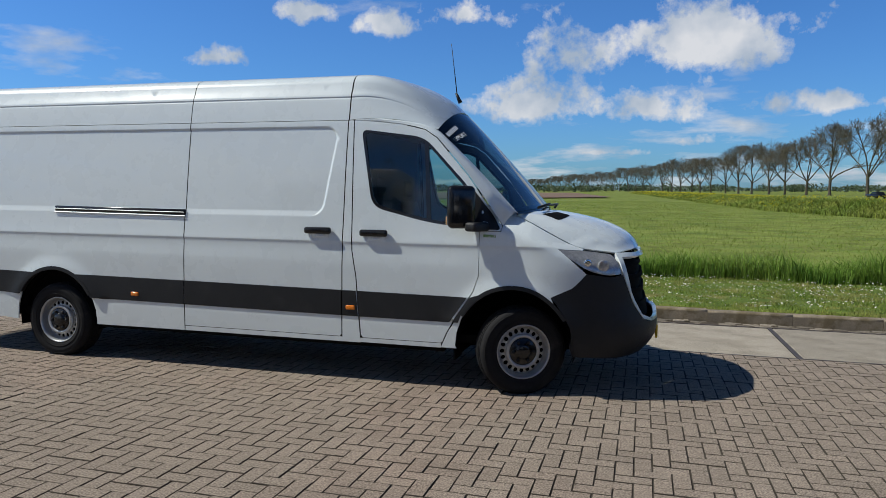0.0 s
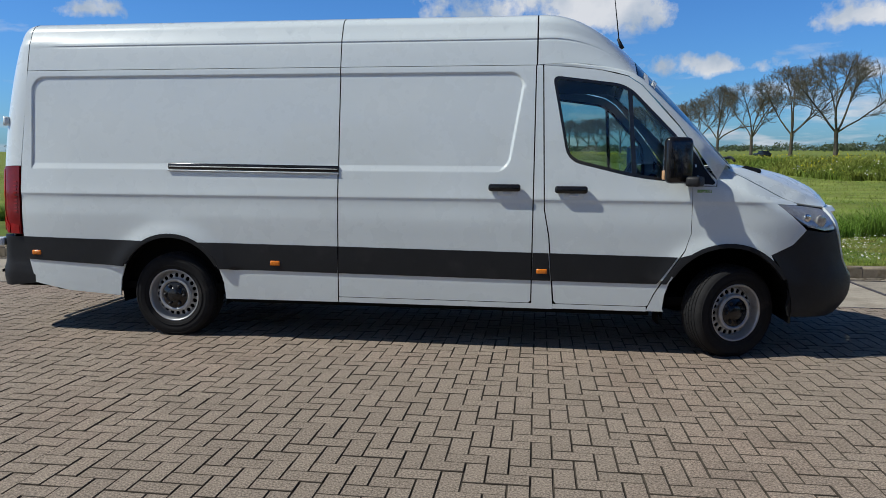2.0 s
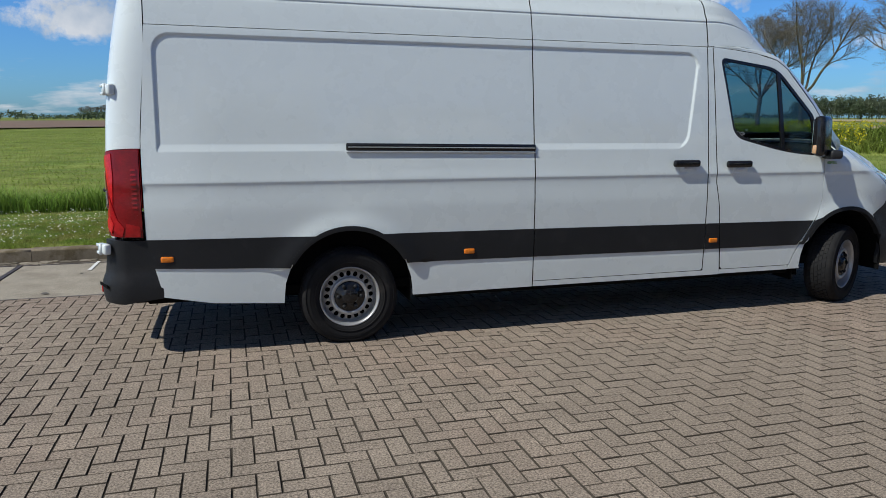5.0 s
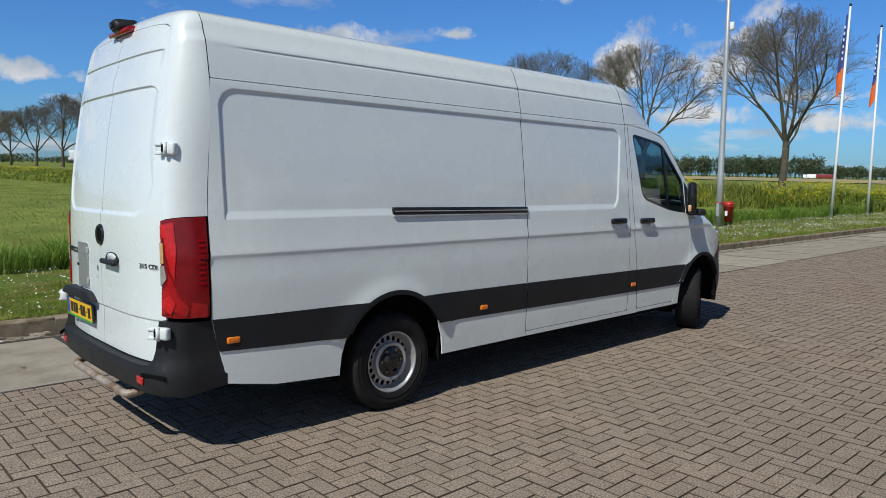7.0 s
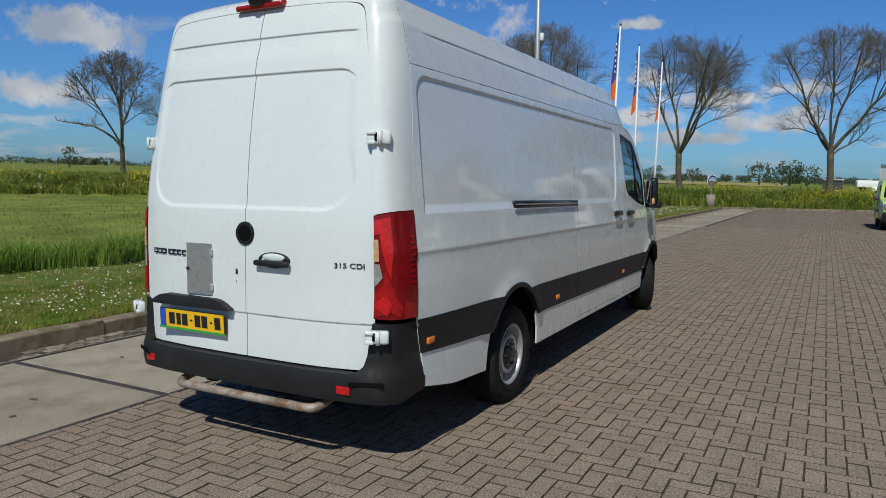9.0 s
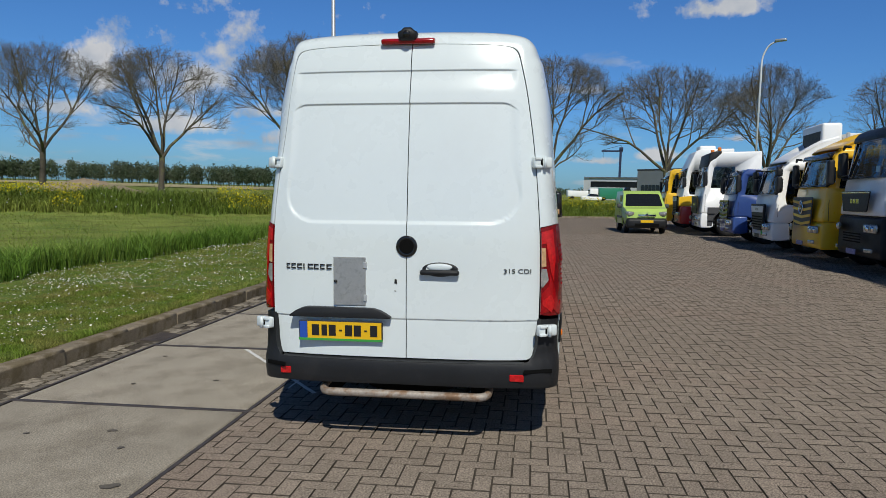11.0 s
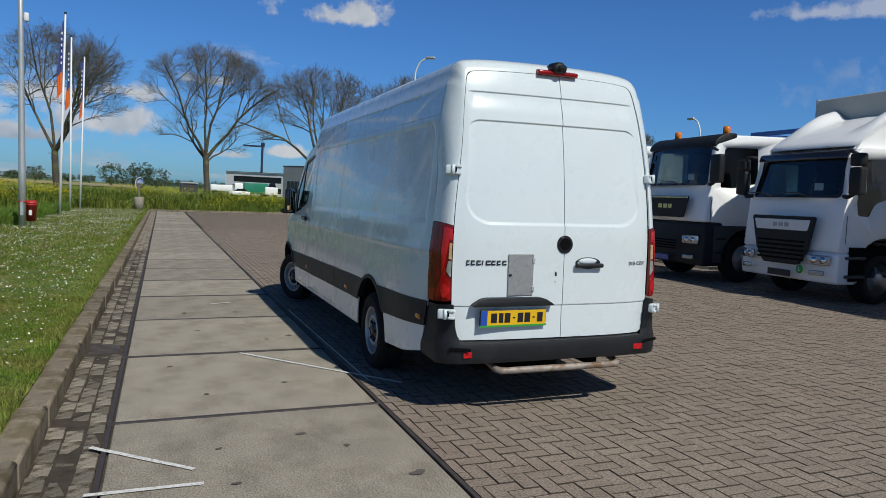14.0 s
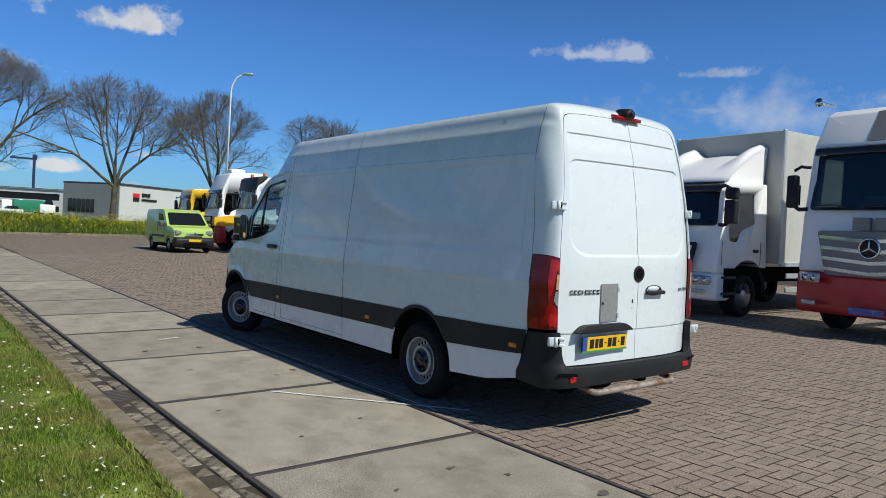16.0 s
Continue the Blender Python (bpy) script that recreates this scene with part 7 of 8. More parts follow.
        for zs in (0.48, 0.78):
            part("step", box(min(s * 0.80, s * 1.13), max(s * 0.80, s * 1.13), -0.62, -0.22, zs - 0.03, zs + 0.02, 0.01, 1), PLASTIC_GREY, T)
        # solid dark block, its colour standing for the shade behind the steps
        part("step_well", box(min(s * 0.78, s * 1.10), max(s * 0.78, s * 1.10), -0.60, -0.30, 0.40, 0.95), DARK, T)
        # mirrors
        mw = {"trapez": 0.12, "panel": 0.15, "split": 0.09}[style]
        mo = part("mirror", smooth(box(-mw, mw, -0.07, 0.07, -0.30, 0.14 if style == "trapez" else 0.26, 0.04, 3)), BLACK_PLASTIC, T, "large dark mirror housing")
        mo.location = (s * (half + 0.20), -0.16, g0 + 0.36)
        part("mirror_glass", box(-0.09, 0.09, -0.088, -0.078, -0.25, 0.09), CHROME, mo)
        wm = style != "trapez" or part("wide_mirror", smooth(box(-0.115, 0.115, -0.08, 0.08, 0.15, 0.36, 0.045, 3)), BLACK_PLASTIC, mo)
        part("mirror_arm", tube([(-s * 0.02, 0, -0.26), (-s * 0.14, 0.02, -0.33), (-s * 0.26, -0.03, -0.32)], 0.035, 8), BLACK_PLASTIC, mo)
        part("mirror_arm", tube([(-s * 0.02, 0, 0.34), (-s * 0.14, 0.02, 0.40), (-s * 0.27, -0.06, 0.38)], 0.028, 8), BLACK_PLASTIC, mo)
        # headlamp
        hl = smooth(box(-0.20, 0.20, -0.03, 0.03, -0.085, 0.085, 0.03, 2))
        h = part("headlamp", hl, CLEAR_LENS, bump, "clear headlamp")
        h.location, h.rotation_euler = (s * (half - 0.27), 0.022, light_z), (0, 0, radians(-s * 14))
        for dx in (-0.09, 0.07):
            part("lamp_bowl", lathe([(0.055, 0.0), (0.055, 0.012), (0.0, 0.018)], 14, "y"), CHROME, h).location = (dx, 0.028, 0)
        fl = part("fog_lamp", smooth(box(-0.13, 0.13, -0.02, 0.02, -0.04, 0.04, 0.015, 2)), CLEAR_LENS, bump)
        fl.location, fl.rotation_euler = (s * (half - 0.28), 0.048, floor_z + 0.17), (0, 0, radians(-s * 12))
        if style == "panel":
            sk = [(-0.32, 0.42), (-0.32, 1.16), (-depth, 1.16), (-depth, 0.92), (-axle - 0.60, 0.80)] + [(-axle + 0.63 * math.cos(t), 0.50 + 0.60 * math.sin(t)) for t in np.linspace(math.pi * 0.84, 0.1, 9)] + [(-0.50, 0.42)]
            part("step_panel", prism(sk, min(s * (half - 0.05), s * (half + 0.014)), max(s * (half - 0.05), s * (half + 0.014)), "yz"), PLASTIC_GREY, T, "dark step panel")
            for zs in (0.62, 0.90):
                part("step_tread", box(min(s * (half - 0.1), s * (half + 0.05)), max(s * (half - 0.1), s * (half + 0.05)), -0.60, -0.36, zs - 0.02, zs + 0.02, 0.006, 1), BLACK_PLASTIC, T)
        # mudguard
        mg = bmesh.new()
        rows = []
        for t in np.linspace(math.pi * 1.02, -0.05, 14):
            rows.append([mg.verts.new((s * xx, -axle + 0.60 * math.cos(t), 0.50 + 0.60 * math.sin(t))) for xx in (half + 0.005, half - 0.06, half - 0.42)])
        for p, q in zip(rows, rows[1:]):
            for i in range(2):
                mg.faces.new((p[i], q[i], q[i + 1], p[i + 1])).smooth = True
        part("mudguard", mg, PLASTIC_GREY, T)
        for ya in (axle, axle + 3.7):
            lorry_wheel(T, s * (half - 0.20), -ya, wheel_r)
    # grille
    z0, z1 = grille_z
    gw = half - 0.36
    if style == "split":          # dark chevron bars over the full width, with a round emblem
        part("grille", prism(round_poly([(-gw, z1), (gw, z1), (gw * 0.82, z0), (-gw * 0.82, z0)], 0.06, 3), 0.004, 0.03, "xz", 0.008, 1), grille or BLACK_GLOSS, T)
        for k in range(4):
            z = z1 - 0.10 - k * (z1 - z0 - 0.14) / 3.4
            part("grille_bar", prism([(-gw + 0.04 + 0.03 * k, z + 0.035), (0, z - 0.02), (gw - 0.04 - 0.03 * k, z + 0.035), (gw - 0.05 - 0.03 * k, z - 0.03), (0, z - 0.09), (-gw + 0.05 + 0.03 * k, z - 0.03)], 0.026, 0.046, "xz", 0.006, 1), paint_mat if not stripes else CHROME, T)
        em = part("emblem", lathe([(0.165, 0.0), (0.165, 0.02), (0.145, 0.03), (0.14, 0.012), (0.0, 0.012)], 28, "y"), CHROME, T, "chromed round emblem")
        em.location = (0, 0.045, (z0 + z1) / 2 + 0.10)
        part("emblem_field", lathe([(0.138, 0.0135), (0.138, 0.016), (0.0, 0.016)], 28, "y"), INK, em)
        for k in range(3):
            t = math.pi / 2 + k * 2 * math.pi / 3
            part("emblem_ray", tube([(0, 0.022, 0), (0.14 * math.cos(t), 0.022, 0.14 * math.sin(t))], 0.014, 6, taper=[1.6, 0.5]), CHROME, em)
    elif style == "panel":        # black badge panel over a mesh bumper
        part("grille", prism(round_poly([(-gw * 0.98, z1), (gw * 0.98, z1), (gw * 0.80, z0), (-gw * 0.80, z0)], 0.04, 3), 0.004, 0.028, "xz", 0.008, 1), BLACK_PLASTIC, T)
        part("chrome_strip", box(-gw * 0.94, gw * 0.94, 0.020, 0.036, z1 - 0.045, z1 - 0.010, 0.006, 1), CHROME, T)
        for k in (-1, 0, 1):
            part("badge_bar", box(k * 0.17 - 0.065, k * 0.17 + 0.065, 0.027, 0.036, (z0 + z1) / 2 - 0.04, (z0 + z1) / 2 + 0.055, 0.004, 1), CHROME, T)
        for k in range(4):
            part("bumper_slot", box(-0.48, 0.48, 0.050, 0.062, floor_z + 0.30 + 0.055 * k, floor_z + 0.325 + 0.055 * k), DARK, bump)
    else:                         # black trapezium with a pale badge plate
        part("grille", prism(round_poly([(-gw, z1), (gw, z1), (gw * 0.80, z0 + 0.25), (gw * 0.55, z0), (-gw * 0.55, z0), (-gw * 0.80, z0 + 0.25)], 0.05, 3), 0.0, 0.066, "xz", 0.010, 1), BLACK_PLASTIC, T)
        bp = part("badge_plate", prism(round_poly([(-gw + 0.08, z1 - 0.06), (gw - 0.08, z1 - 0.06), (gw - 0.14, z1 - 0.24), (-gw + 0.14, z1 - 0.24)], 0.02, 2), 0.060, 0.080, "xz", 0.005, 1), PALE if badge == "bar" else paint_mat, T)
        for k in (-1, 0, 1):
            part("badge_bar", box(k * 0.13 - 0.05, k * 0.13 + 0.05, 0.079, 0.086, z1 - 0.185, z1 - 0.115, 0.004, 1), STEEL, T)
        for k in range(5):
            part("grille_bar", box(-gw * 0.75, gw * 0.75, 0.060, 0.074, z0 + 0.08 + 0.075 * k, z0 + 0.11 + 0.075 * k, 0.004, 1), DARK, T)
    pl = part("number_plate", box(-0.26, 0.26, 0.052, 0.064, floor_z + 0.05, floor_z + 0.16, 0.004, 1), PLATE_TRADE if style != "trapez" else INK, bump, "blank trade plate")
    if style == "trapez":
        eco = part("eco_badge", lathe([(0.075, 0.0), (0.075, 0.008), (0.0, 0.008)], 20, "y"), PLATE_GREEN, bump, "green round badge with a white letter")
        eco.location = (-half + 0.62, 0.052, floor_z + 0.20)
        writing("badge_letter", "L", 0.10, PALE, eco, Matrix.Translation((0, 0.010, 0)) @ Matrix(((-1, 0, 0), (0, 0, 1), (0, 1, 0))).to_4x4())
    # chassis
    for s in (-0.40, 0.40):
        part("chassis_beam", box(s - 0.05, s + 0.05, -6.3, -0.6, 0.62, 0.88), DARK, T)
    # dark block whose colour stands for the shade under the cab
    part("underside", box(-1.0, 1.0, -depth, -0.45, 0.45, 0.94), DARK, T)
    if deflector:
        dz, db = deflector
        hw = half - 0.10

        def scoop(u, v):
            """u across (-1 to 1), v from the front edge (0) to the back (1)."""
            k = abs(u)
            v = max(v, 0.0)
            rise = 0.74 * v ** 0.66 * (1 - 0.05 * k) + 0.24 * step01((v - 0.05) / 0.75) * step01((k - 0.45) / 0.40) * (1 - 0.35 * step01((k - 0.88) / 0.12))
            return (u * hw * (1 - 0.05 * v), -0.40 - 0.06 * k ** 4 - 1.30 * v, top + 0.03 + (dz - top) * rise)
        dd = sheet("roof_deflector", [(-1, 0), (1, 0), (1, 1), (-1, 1)], lambda a, c: scoop(-a, c), db, T, "moulded roof wind deflector", (), 0.07, thick=0.03)
        for s in (-1, 1):
            cheek = [scoop(s, v) for v in np.linspace(0, 1, 9)]
            poly = [(p[1], p[2]) for p in cheek] + [(-1.66, top + 0.02), (-1.0, top - 0.03), (-0.42, top - 0.02)]
            part("deflector_cheek", prism(poly, s * (hw - 0.07), s * (hw - 0.045), "yz"), db, dd)
        part("deflector_back", box(-hw * 0.9, hw * 0.9, -1.64, -1.60, top - 0.02, top + 0.66 * (dz - top)), db, dd)
    if stripes:
        for x0, x1, mat in ((0.04, 0.30, GREY_STRIPE), (-0.30, -0.04, GREY_STRIPE)):
            part("stripe", prism([(-0.343, g1 + 0.19), (-0.660, top - 0.095), (-0.70, top - 0.12), (-0.40, g1 + 0.17)], x0, x1, "yz"), mat, T, "grey painted stripe")
            part("stripe", prism([(x0, z1 + 0.02), (x1, z1 + 0.02), (x1, g0 - 0.10), (x0, g0 - 0.10)], -0.09, 0.002, "xz", 0.003, 1), mat, T)
        hn = part("air_horn", lathe([(0.075, 0.0), (0.05, -0.05), (0.025, -0.12), (0.02, -0.5)], 14, "y"), CHROME, T, "chromed roof horn")
        hn.location = (half - 0.12, -0.25, top + 0.08)
    if band:
        part("colour_band", prism([(0.012, bumper_top + 0.02), (0.022, bumper_top + 0.16), (0.012, bumper_top + 0.42), (-1.5, bumper_top + 0.58), (-1.5, bumper_top + 0.02)], -half - 0.006, half + 0.006, "yz", 0.01, 1), band, T, "yellow painted band")
        part("roof_unit", smooth(box(-0.55, 0.55, -1.6, -0.9, top + 0.0, top + 0.20, 0.06, 2)), WHITE_OLD, T, "white roof cooling unit")
    if beacons:
        for s in (-0.85, 0.75):
            part("beacon", lathe([(0.075, 0.0), (0.075, 0.16), (0.06, 0.19), (0.0, 0.20)], 14, "z"), AMBER, T, "orange roof beacon").location = (s, -0.75, top + 0.01)
    if visor and style == "panel":
        part("roof_visor", prism([(-0.31, g1 - 0.02), (-0.266, g1 - 0.01), (-0.285, g1 + 0.08), (-0.36, top - 0.06), (-0.50, top + 0.02), (-0.66, top + 0.04), (-0.80, top + 0.035), (-0.80, top - 0.05)], -half + 0.05, half - 0.05, "yz", 0.03, 2), BLACK_PLASTIC, T, "deep black roof visor")
    if cooling:
        cu = part("cooling_unit", smooth(box(-0.95, 0.95, -depth - 0.10, -depth + 0.42, 2.75, 3.62, 0.07, 3)), WHITE_OLD, T, "white cooling unit with a black grille")
        part("cooling_grille", box(-0.8, 0.8, -depth + 0.415, -depth + 0.43, 2.95, 3.40, 0.01, 1), BLACK_PLASTIC, cu)
    if box_body:
        z0b, z1b, l, mat = box_body
        bw = max(half, 1.17)
        part("box_body", box(-bw - 0.07, bw + 0.07, -depth - 0.12 - l, -depth - 0.12, z0b, z1b, 0.012, 1), mat, T, "flat grey-white box body")
        for s in (-1, 1):
            part("corner_profile", box(s * (bw + 0.075) - 0.03, s * (bw + 0.075) + 0.03, -depth - 0.19, -depth - 0.10, z0b - 0.02, z1b + 0.02, 0.015, 1), GALV, T)
            part("side_rail", box(s * (bw + 0.075) - 0.02, s * (bw + 0.075) + 0.02, -depth - 0.12 - l, -depth - 0.2, z0b - 0.06, z0b + 0.03, 0.008, 1), GALV, T)
            for zz in (0.52, 0.80):
                part("guard_rail", box(s * (bw + 0.02) - 0.02, s * (bw + 0.02) + 0.02, -depth - 2.6, -depth - 0.5, zz - 0.05, zz + 0.05, 0.01, 1), GALV, T)
        for k in range(9):
            part("lettering_bar", box(bw + 0.070, bw + 0.074, -depth - 0.55 - 0.22 * k, -depth - 0.40 - 0.22 * k, z1b - 0.22, z1b - 0.10), GREY_STRIPE, T)
    return T


def dark_glass(name):
    """Glass before a dark cab: black with a sharp sky reflection."""
    m = bpy.data.materials.new(name)
    m.use_nodes = True
    b = m.node_tree.nodes["Principled BSDF"]
    b.inputs["Base Color"].default_value = (0.012, 0.014, 0.016, 1)
    b.inputs["Roughness"].default_value = 0.03
    n = m.node_tree.nodes.new("ShaderNodeTexNoise")
    n.inputs["Scale"].default_value = 1.3
    r = m.node_tree.nodes.new("ShaderNodeMapRange")
    r.inputs["To Min"].default_value, r.inputs["To Max"].default_value = 0.02, 0.08
    m.node_tree.links.new(n.outputs[0], r.inputs["Value"])
    m.node_tree.links.new(r.outputs[0], b.inputs["Roughness"])
    return m


shader_glass_dark = dark_glass("dark_cab_glass")

lorry("lorry", "tall white lorry with grey stripes and red bumper", -0.45, "white cab with grey stripes", WHITE_OLD, "split", low=RED, top=3.78, glass_z=(2.02, 2.98), grille_z=(0.98, 1.70), bumper_top=1.02, light_z=0.92, grille=GREY_STRIPE, stripes=True, depth=2.2, half=1.20)
lorry("box_lorry", "white box lorry with roof deflector and black grille", 3.22, "white cab", WHITE_OLD, "trapez", top=2.56, glass_z=(1.72, 2.40), grille_z=(0.60, 1.42), bumper_top=0.86, deflector=(3.42, WHITE_OLD), box_body=(1.05, 3.66, 6.2, BOX_WALL), light_z=0.72, depth=1.66, axle=1.05, wheel_r=0.42, half=1.07)
lorry("lorry", "white lorry with black badge panel and orange beacons", 6.35, "white cab", WHITE_OLD, "panel", low=BLACK_PLASTIC, top=2.98, glass_z=(1.94, 2.76), grille_z=(1.30, 1.74), bumper_top=1.22, beacons=True, light_z=0.86, depth=2.1)
lorry("lorry", "white lorry with black badge panel and dark visor", 9.90, "white cab", WHITE_OLD, "panel", low=BLACK_PLASTIC, top=2.98, glass_z=(1.92, 2.74), grille_z=(1.26, 1.68), bumper_top=1.18, light_z=0.94, depth=2.1)
lorry("lorry", "yellow lorry with dark lamps and roof deflector", 12.80, "yellow cab", YELLOW, "split", top=2.66, glass_z=(1.78, 2.48), grille_z=(0.86, 1.56), bumper_top=0.98, deflector=(3.22, YELLOW), light_z=0.80, grille=PLASTIC_GREY)
lorry("box_lorry", "white lorry with tall deflector and cooling unit", 16.25, "white cab", WHITE_OLD, "trapez", top=2.52, glass_z=(1.62, 2.34), grille_z=(0.60, 1.36), bumper_top=0.84, deflector=(3.28, WHITE_OLD), light_z=0.72, cooling=True, box_body=(1.05, 3.3, 5.5, WHITE_OLD), depth=1.75, axle=1.05, wheel_r=0.42)
lorry("lorry", "dark blue lorry with a low cab", 20.2, "blue cab", BLUE, "split", top=2.50, glass_z=(1.66, 2.30), grille_z=(0.80, 1.46), bumper_top=0.92, light_z=0.70, grille=BLACK_GLOSS)
lorry("lorry", "white lorry with black grille, visor and orange beacons", 24.9, "white cab", WHITE_OLD, "panel", top=3.35, glass_z=(1.95, 2.80), grille_z=(0.90, 1.62), bumper_top=0.92, beacons=True, light_z=0.70, depth=2.3)
lorry("lorry", "white lorry with yellow and red lower cab", 28.9, "white upper cab", WHITE_OLD, "trapez", low=RED, band=YELLOW, top=3.72, glass_z=(1.95, 2.75), grille_z=(0.75, 1.62), bumper_top=1.15, light_z=0.80, depth=2.3)
lorry("lorry", "yellow lorry with black visor", 33.3, "yellow cab", YELLOW, "split", top=3.0, glass_z=(1.8, 2.55), grille_z=(0.86, 1.56), bumper_top=0.98, light_z=0.80, grille=BLACK_GLOSS)


def blue_rack():
    r = thing("steel_rack", "blue steel frame with mesh behind the lorries", "rack")
    r.location = (6.2, -10.6, 0)
    for x in (-1.2, 1.1):
        for y in (0, -2.4):
            part("post", box(x - 0.05, x + 0.05, y - 0.05, y + 0.05, 0.9, 3.35, 0.008, 1), RACK_BLUE, r)
    part("deck", box(-1.2, 1.2, -3.0, 0.1, 0.92, 1.05), DARK, r)
    for z in (3.15, 3.30):
        part("beam", box(-1.25, 1.15, -0.04, 0.04, z - 0.05, z + 0.05, 0.006, 1), RACK_BLUE, r)
    for x in (-1.2, 1.1):
        part("beam", box(x - 0.04, x + 0.04, -2.4, 0, 3.26, 3.34, 0.006, 1), RACK_BLUE, r)
    for k in range(16):
        x = -1.15 + 2.2 * k / 15
        part("mesh_wire", box(x - 0.006, x + 0.006, -0.006, 0.006, 1.1, 3.15), GALV, r)
    for k in range(14):
        z = 1.2 + 1.95 * k / 13
        part("mesh_wire", box(-1.2, 1.1, -0.004, 0.008, z - 0.006, z + 0.006), GALV, r)
    for x in (-1.0, 1.0):
        part("leg", box(x - 0.06, x + 0.06, -1.3, -1.2, 0, 0.95), DARK, r)


blue_rack()


# ---- the small green van ----
LIME = paint("lime_green_paint", (0.43, 0.60, 0.135))


def small_van():
    c = thing("small_van", "lime green small delivery van with dark bumper", "van")
    c.matrix_basis = pose(25.0, -5.45, 0, 0, 0, 180)
    # x forward from the front bumper (0) to the rear (-4.2)
    out = [(-0.10, 0.62), (-0.02, 0.66), (-0.06, 0.92), (-0.25, 1.05), (-0.90, 1.13), (-1.58, 1.72), (-1.90, 1.83), (-4.05, 1.80), (-4.18, 1.60), (-4.2, 0.55), (-3.62, 0.42)]
    out += [(-3.25 + 0.36 * math.cos(t), 0.36 + 0.36 * math.sin(t)) for t in np.linspace(math.pi, 0, 8)] + [(-1.15, 0.40)] + [(-0.78 + 0.36 * math.cos(t), 0.36 + 0.36 * math.sin(t)) for t in np.linspace(math.pi, 0.15, 8)]
    b = prism(out, -0.90, 0.90, "xz", 0.07, 3)
    for v in b.verts:
        k = step01((v.co.z - 1.0) / 0.9)
        v.co.y *= 1 - 0.12 * k
        v.co.y *= 1 - 0.10 * step01((v.co.x + 0.5) / 0.5)
        v.co.x -= 0.16 * (abs(v.co.y) / 0.9) ** 3 * step01((v.co.x + 0.6) / 0.6)
    part("body", b, LIME, c, "lime green body")
    part("bumper", smooth(box(-0.45, 0.03, -0.84, 0.84, 0.24, 0.66, 0.14, 4)), BLACK_PLASTIC, c, "dark grey bumper")
    ws = [(-0.80, -0.92), (0.80, -0.92)]

    def screen(a, t):
        z = 1.15 + 0.55 * t
        return (-0.90 - 0.68 * (z - 1.13) / 0.59 + 0.012, a * (1 - 0.11 * t), z)
    sheet("windscreen", round_poly([(-0.79, 0.02), (0.79, 0.02), (0.78, 0.97), (-0.78, 0.97)], 0.10, 4), screen, shader_glass_dark, c, "dark windscreen", (), 0.2, thick=0.02, lift=0.012)
    for s in (-1, 1):
        wn = prism(round_poly([(-1.22, 1.16), (-1.75, 1.62), (-2.25, 1.64), (-2.25, 1.14)], 0.06, 3), s * 0.80, s * 0.862, "xz", 0.006, 1)
        part("side_window", wn, shader_glass_dark, c)
        part("rub_strip", box(-3.0, -1.3, s * 0.905 - 0.012, s * 0.905 + 0.012, 0.62, 0.72, 0.008, 1), PLASTIC_GREY, c)
        hl = smooth(box(-0.26, 0.06, -0.15, 0.15, -0.08, 0.10, 0.06, 3))
        h = part("headlamp", hl, CLEAR_LENS, c, "clear headlamp")
        h.location, h.rotation_euler = (-0.16, s * 0.64, 0.83), (0, radians(12), radians(-s * 25))
        part("door_mirror", smooth(box(-1.35, -1.2, s * 1.0 - 0.10, s * 1.0 + 0.10, 1.08, 1.26, 0.04, 2)), PLASTIC_GREY, c)
        part("door_gap", box(-2.30, -2.29, s * 0.886 - 0.004, s * 0.886 + 0.004, 0.5, 1.3), INK, c)
        part("door_gap", box(-1.20, -1.19, s * 0.898 - 0.004, s * 0.898 + 0.004, 0.5, 1.1), INK, c)
        for xw in (-0.78, -3.25):
            wl = part("wheel", bmesh.new(), None, c)
            wl.location = (xw, s * 0.76, 0.31)
            part("tyre", lathe([(0.19, -0.09), (0.28, -0.10), (0.31, -0.06), (0.31, 0.06), (0.28, 0.10), (0.19, 0.09)], 28, "y", closed=True), RUBBER, wl)
            part("rim", lathe([(0.20, s * 0.085), (0.17, s * 0.07), (0.08, s * 0.085), (0.0, s * 0.09)], 22, "y"), STEEL, wl)
    part("grille", box(-0.06, 0.0, -0.36, 0.36, 0.73, 0.82, 0.015, 2), CHROME, c, "chrome grille strip")
    part("emblem", prism([(-0.06, 0), (0, 0.085), (0.06, 0), (0, -0.085)], -0.01, 0.02, "yz", 0.004, 1), CHROME, c).location = (0.0, 0, 0.80)
    part("air_intake", box(0.0, 0.036, -0.50, 0.50, 0.32, 0.44, 0.01, 1), DARK, c)
    part("number_plate", box(0.025, 0.045, -0.26, 0.26, 0.47, 0.58, 0.005, 1), PLATE_YELLOW, c, "yellow number plate")
    part("floor", box(-4.0, -0.3, -0.72, 0.72, 0.22, 0.45), DARK, c)


small_van()


# ---- buildings and things across the road ----
CLAD_GREY = shader("grey_cladding", (0.26, 0.27, 0.285), 0.55, var=0.06, scale=0.3)
CLAD_PALE = shader("pale_cladding", (0.58, 0.59, 0.60), 0.55, var=0.04, scale=0.3)
CLAD_DARK = shader("dark_cladding", (0.055, 0.055, 0.06), 0.5, var=0.08, scale=0.3)
SIGN_RED = shader("red_sign", (0.65, 0.02, 0.03), 0.4, var=0.02)
ASPHALT = shader("asphalt", (0.055, 0.055, 0.056), 0.9, var=0.15, scale=1.0, bump=0.3)


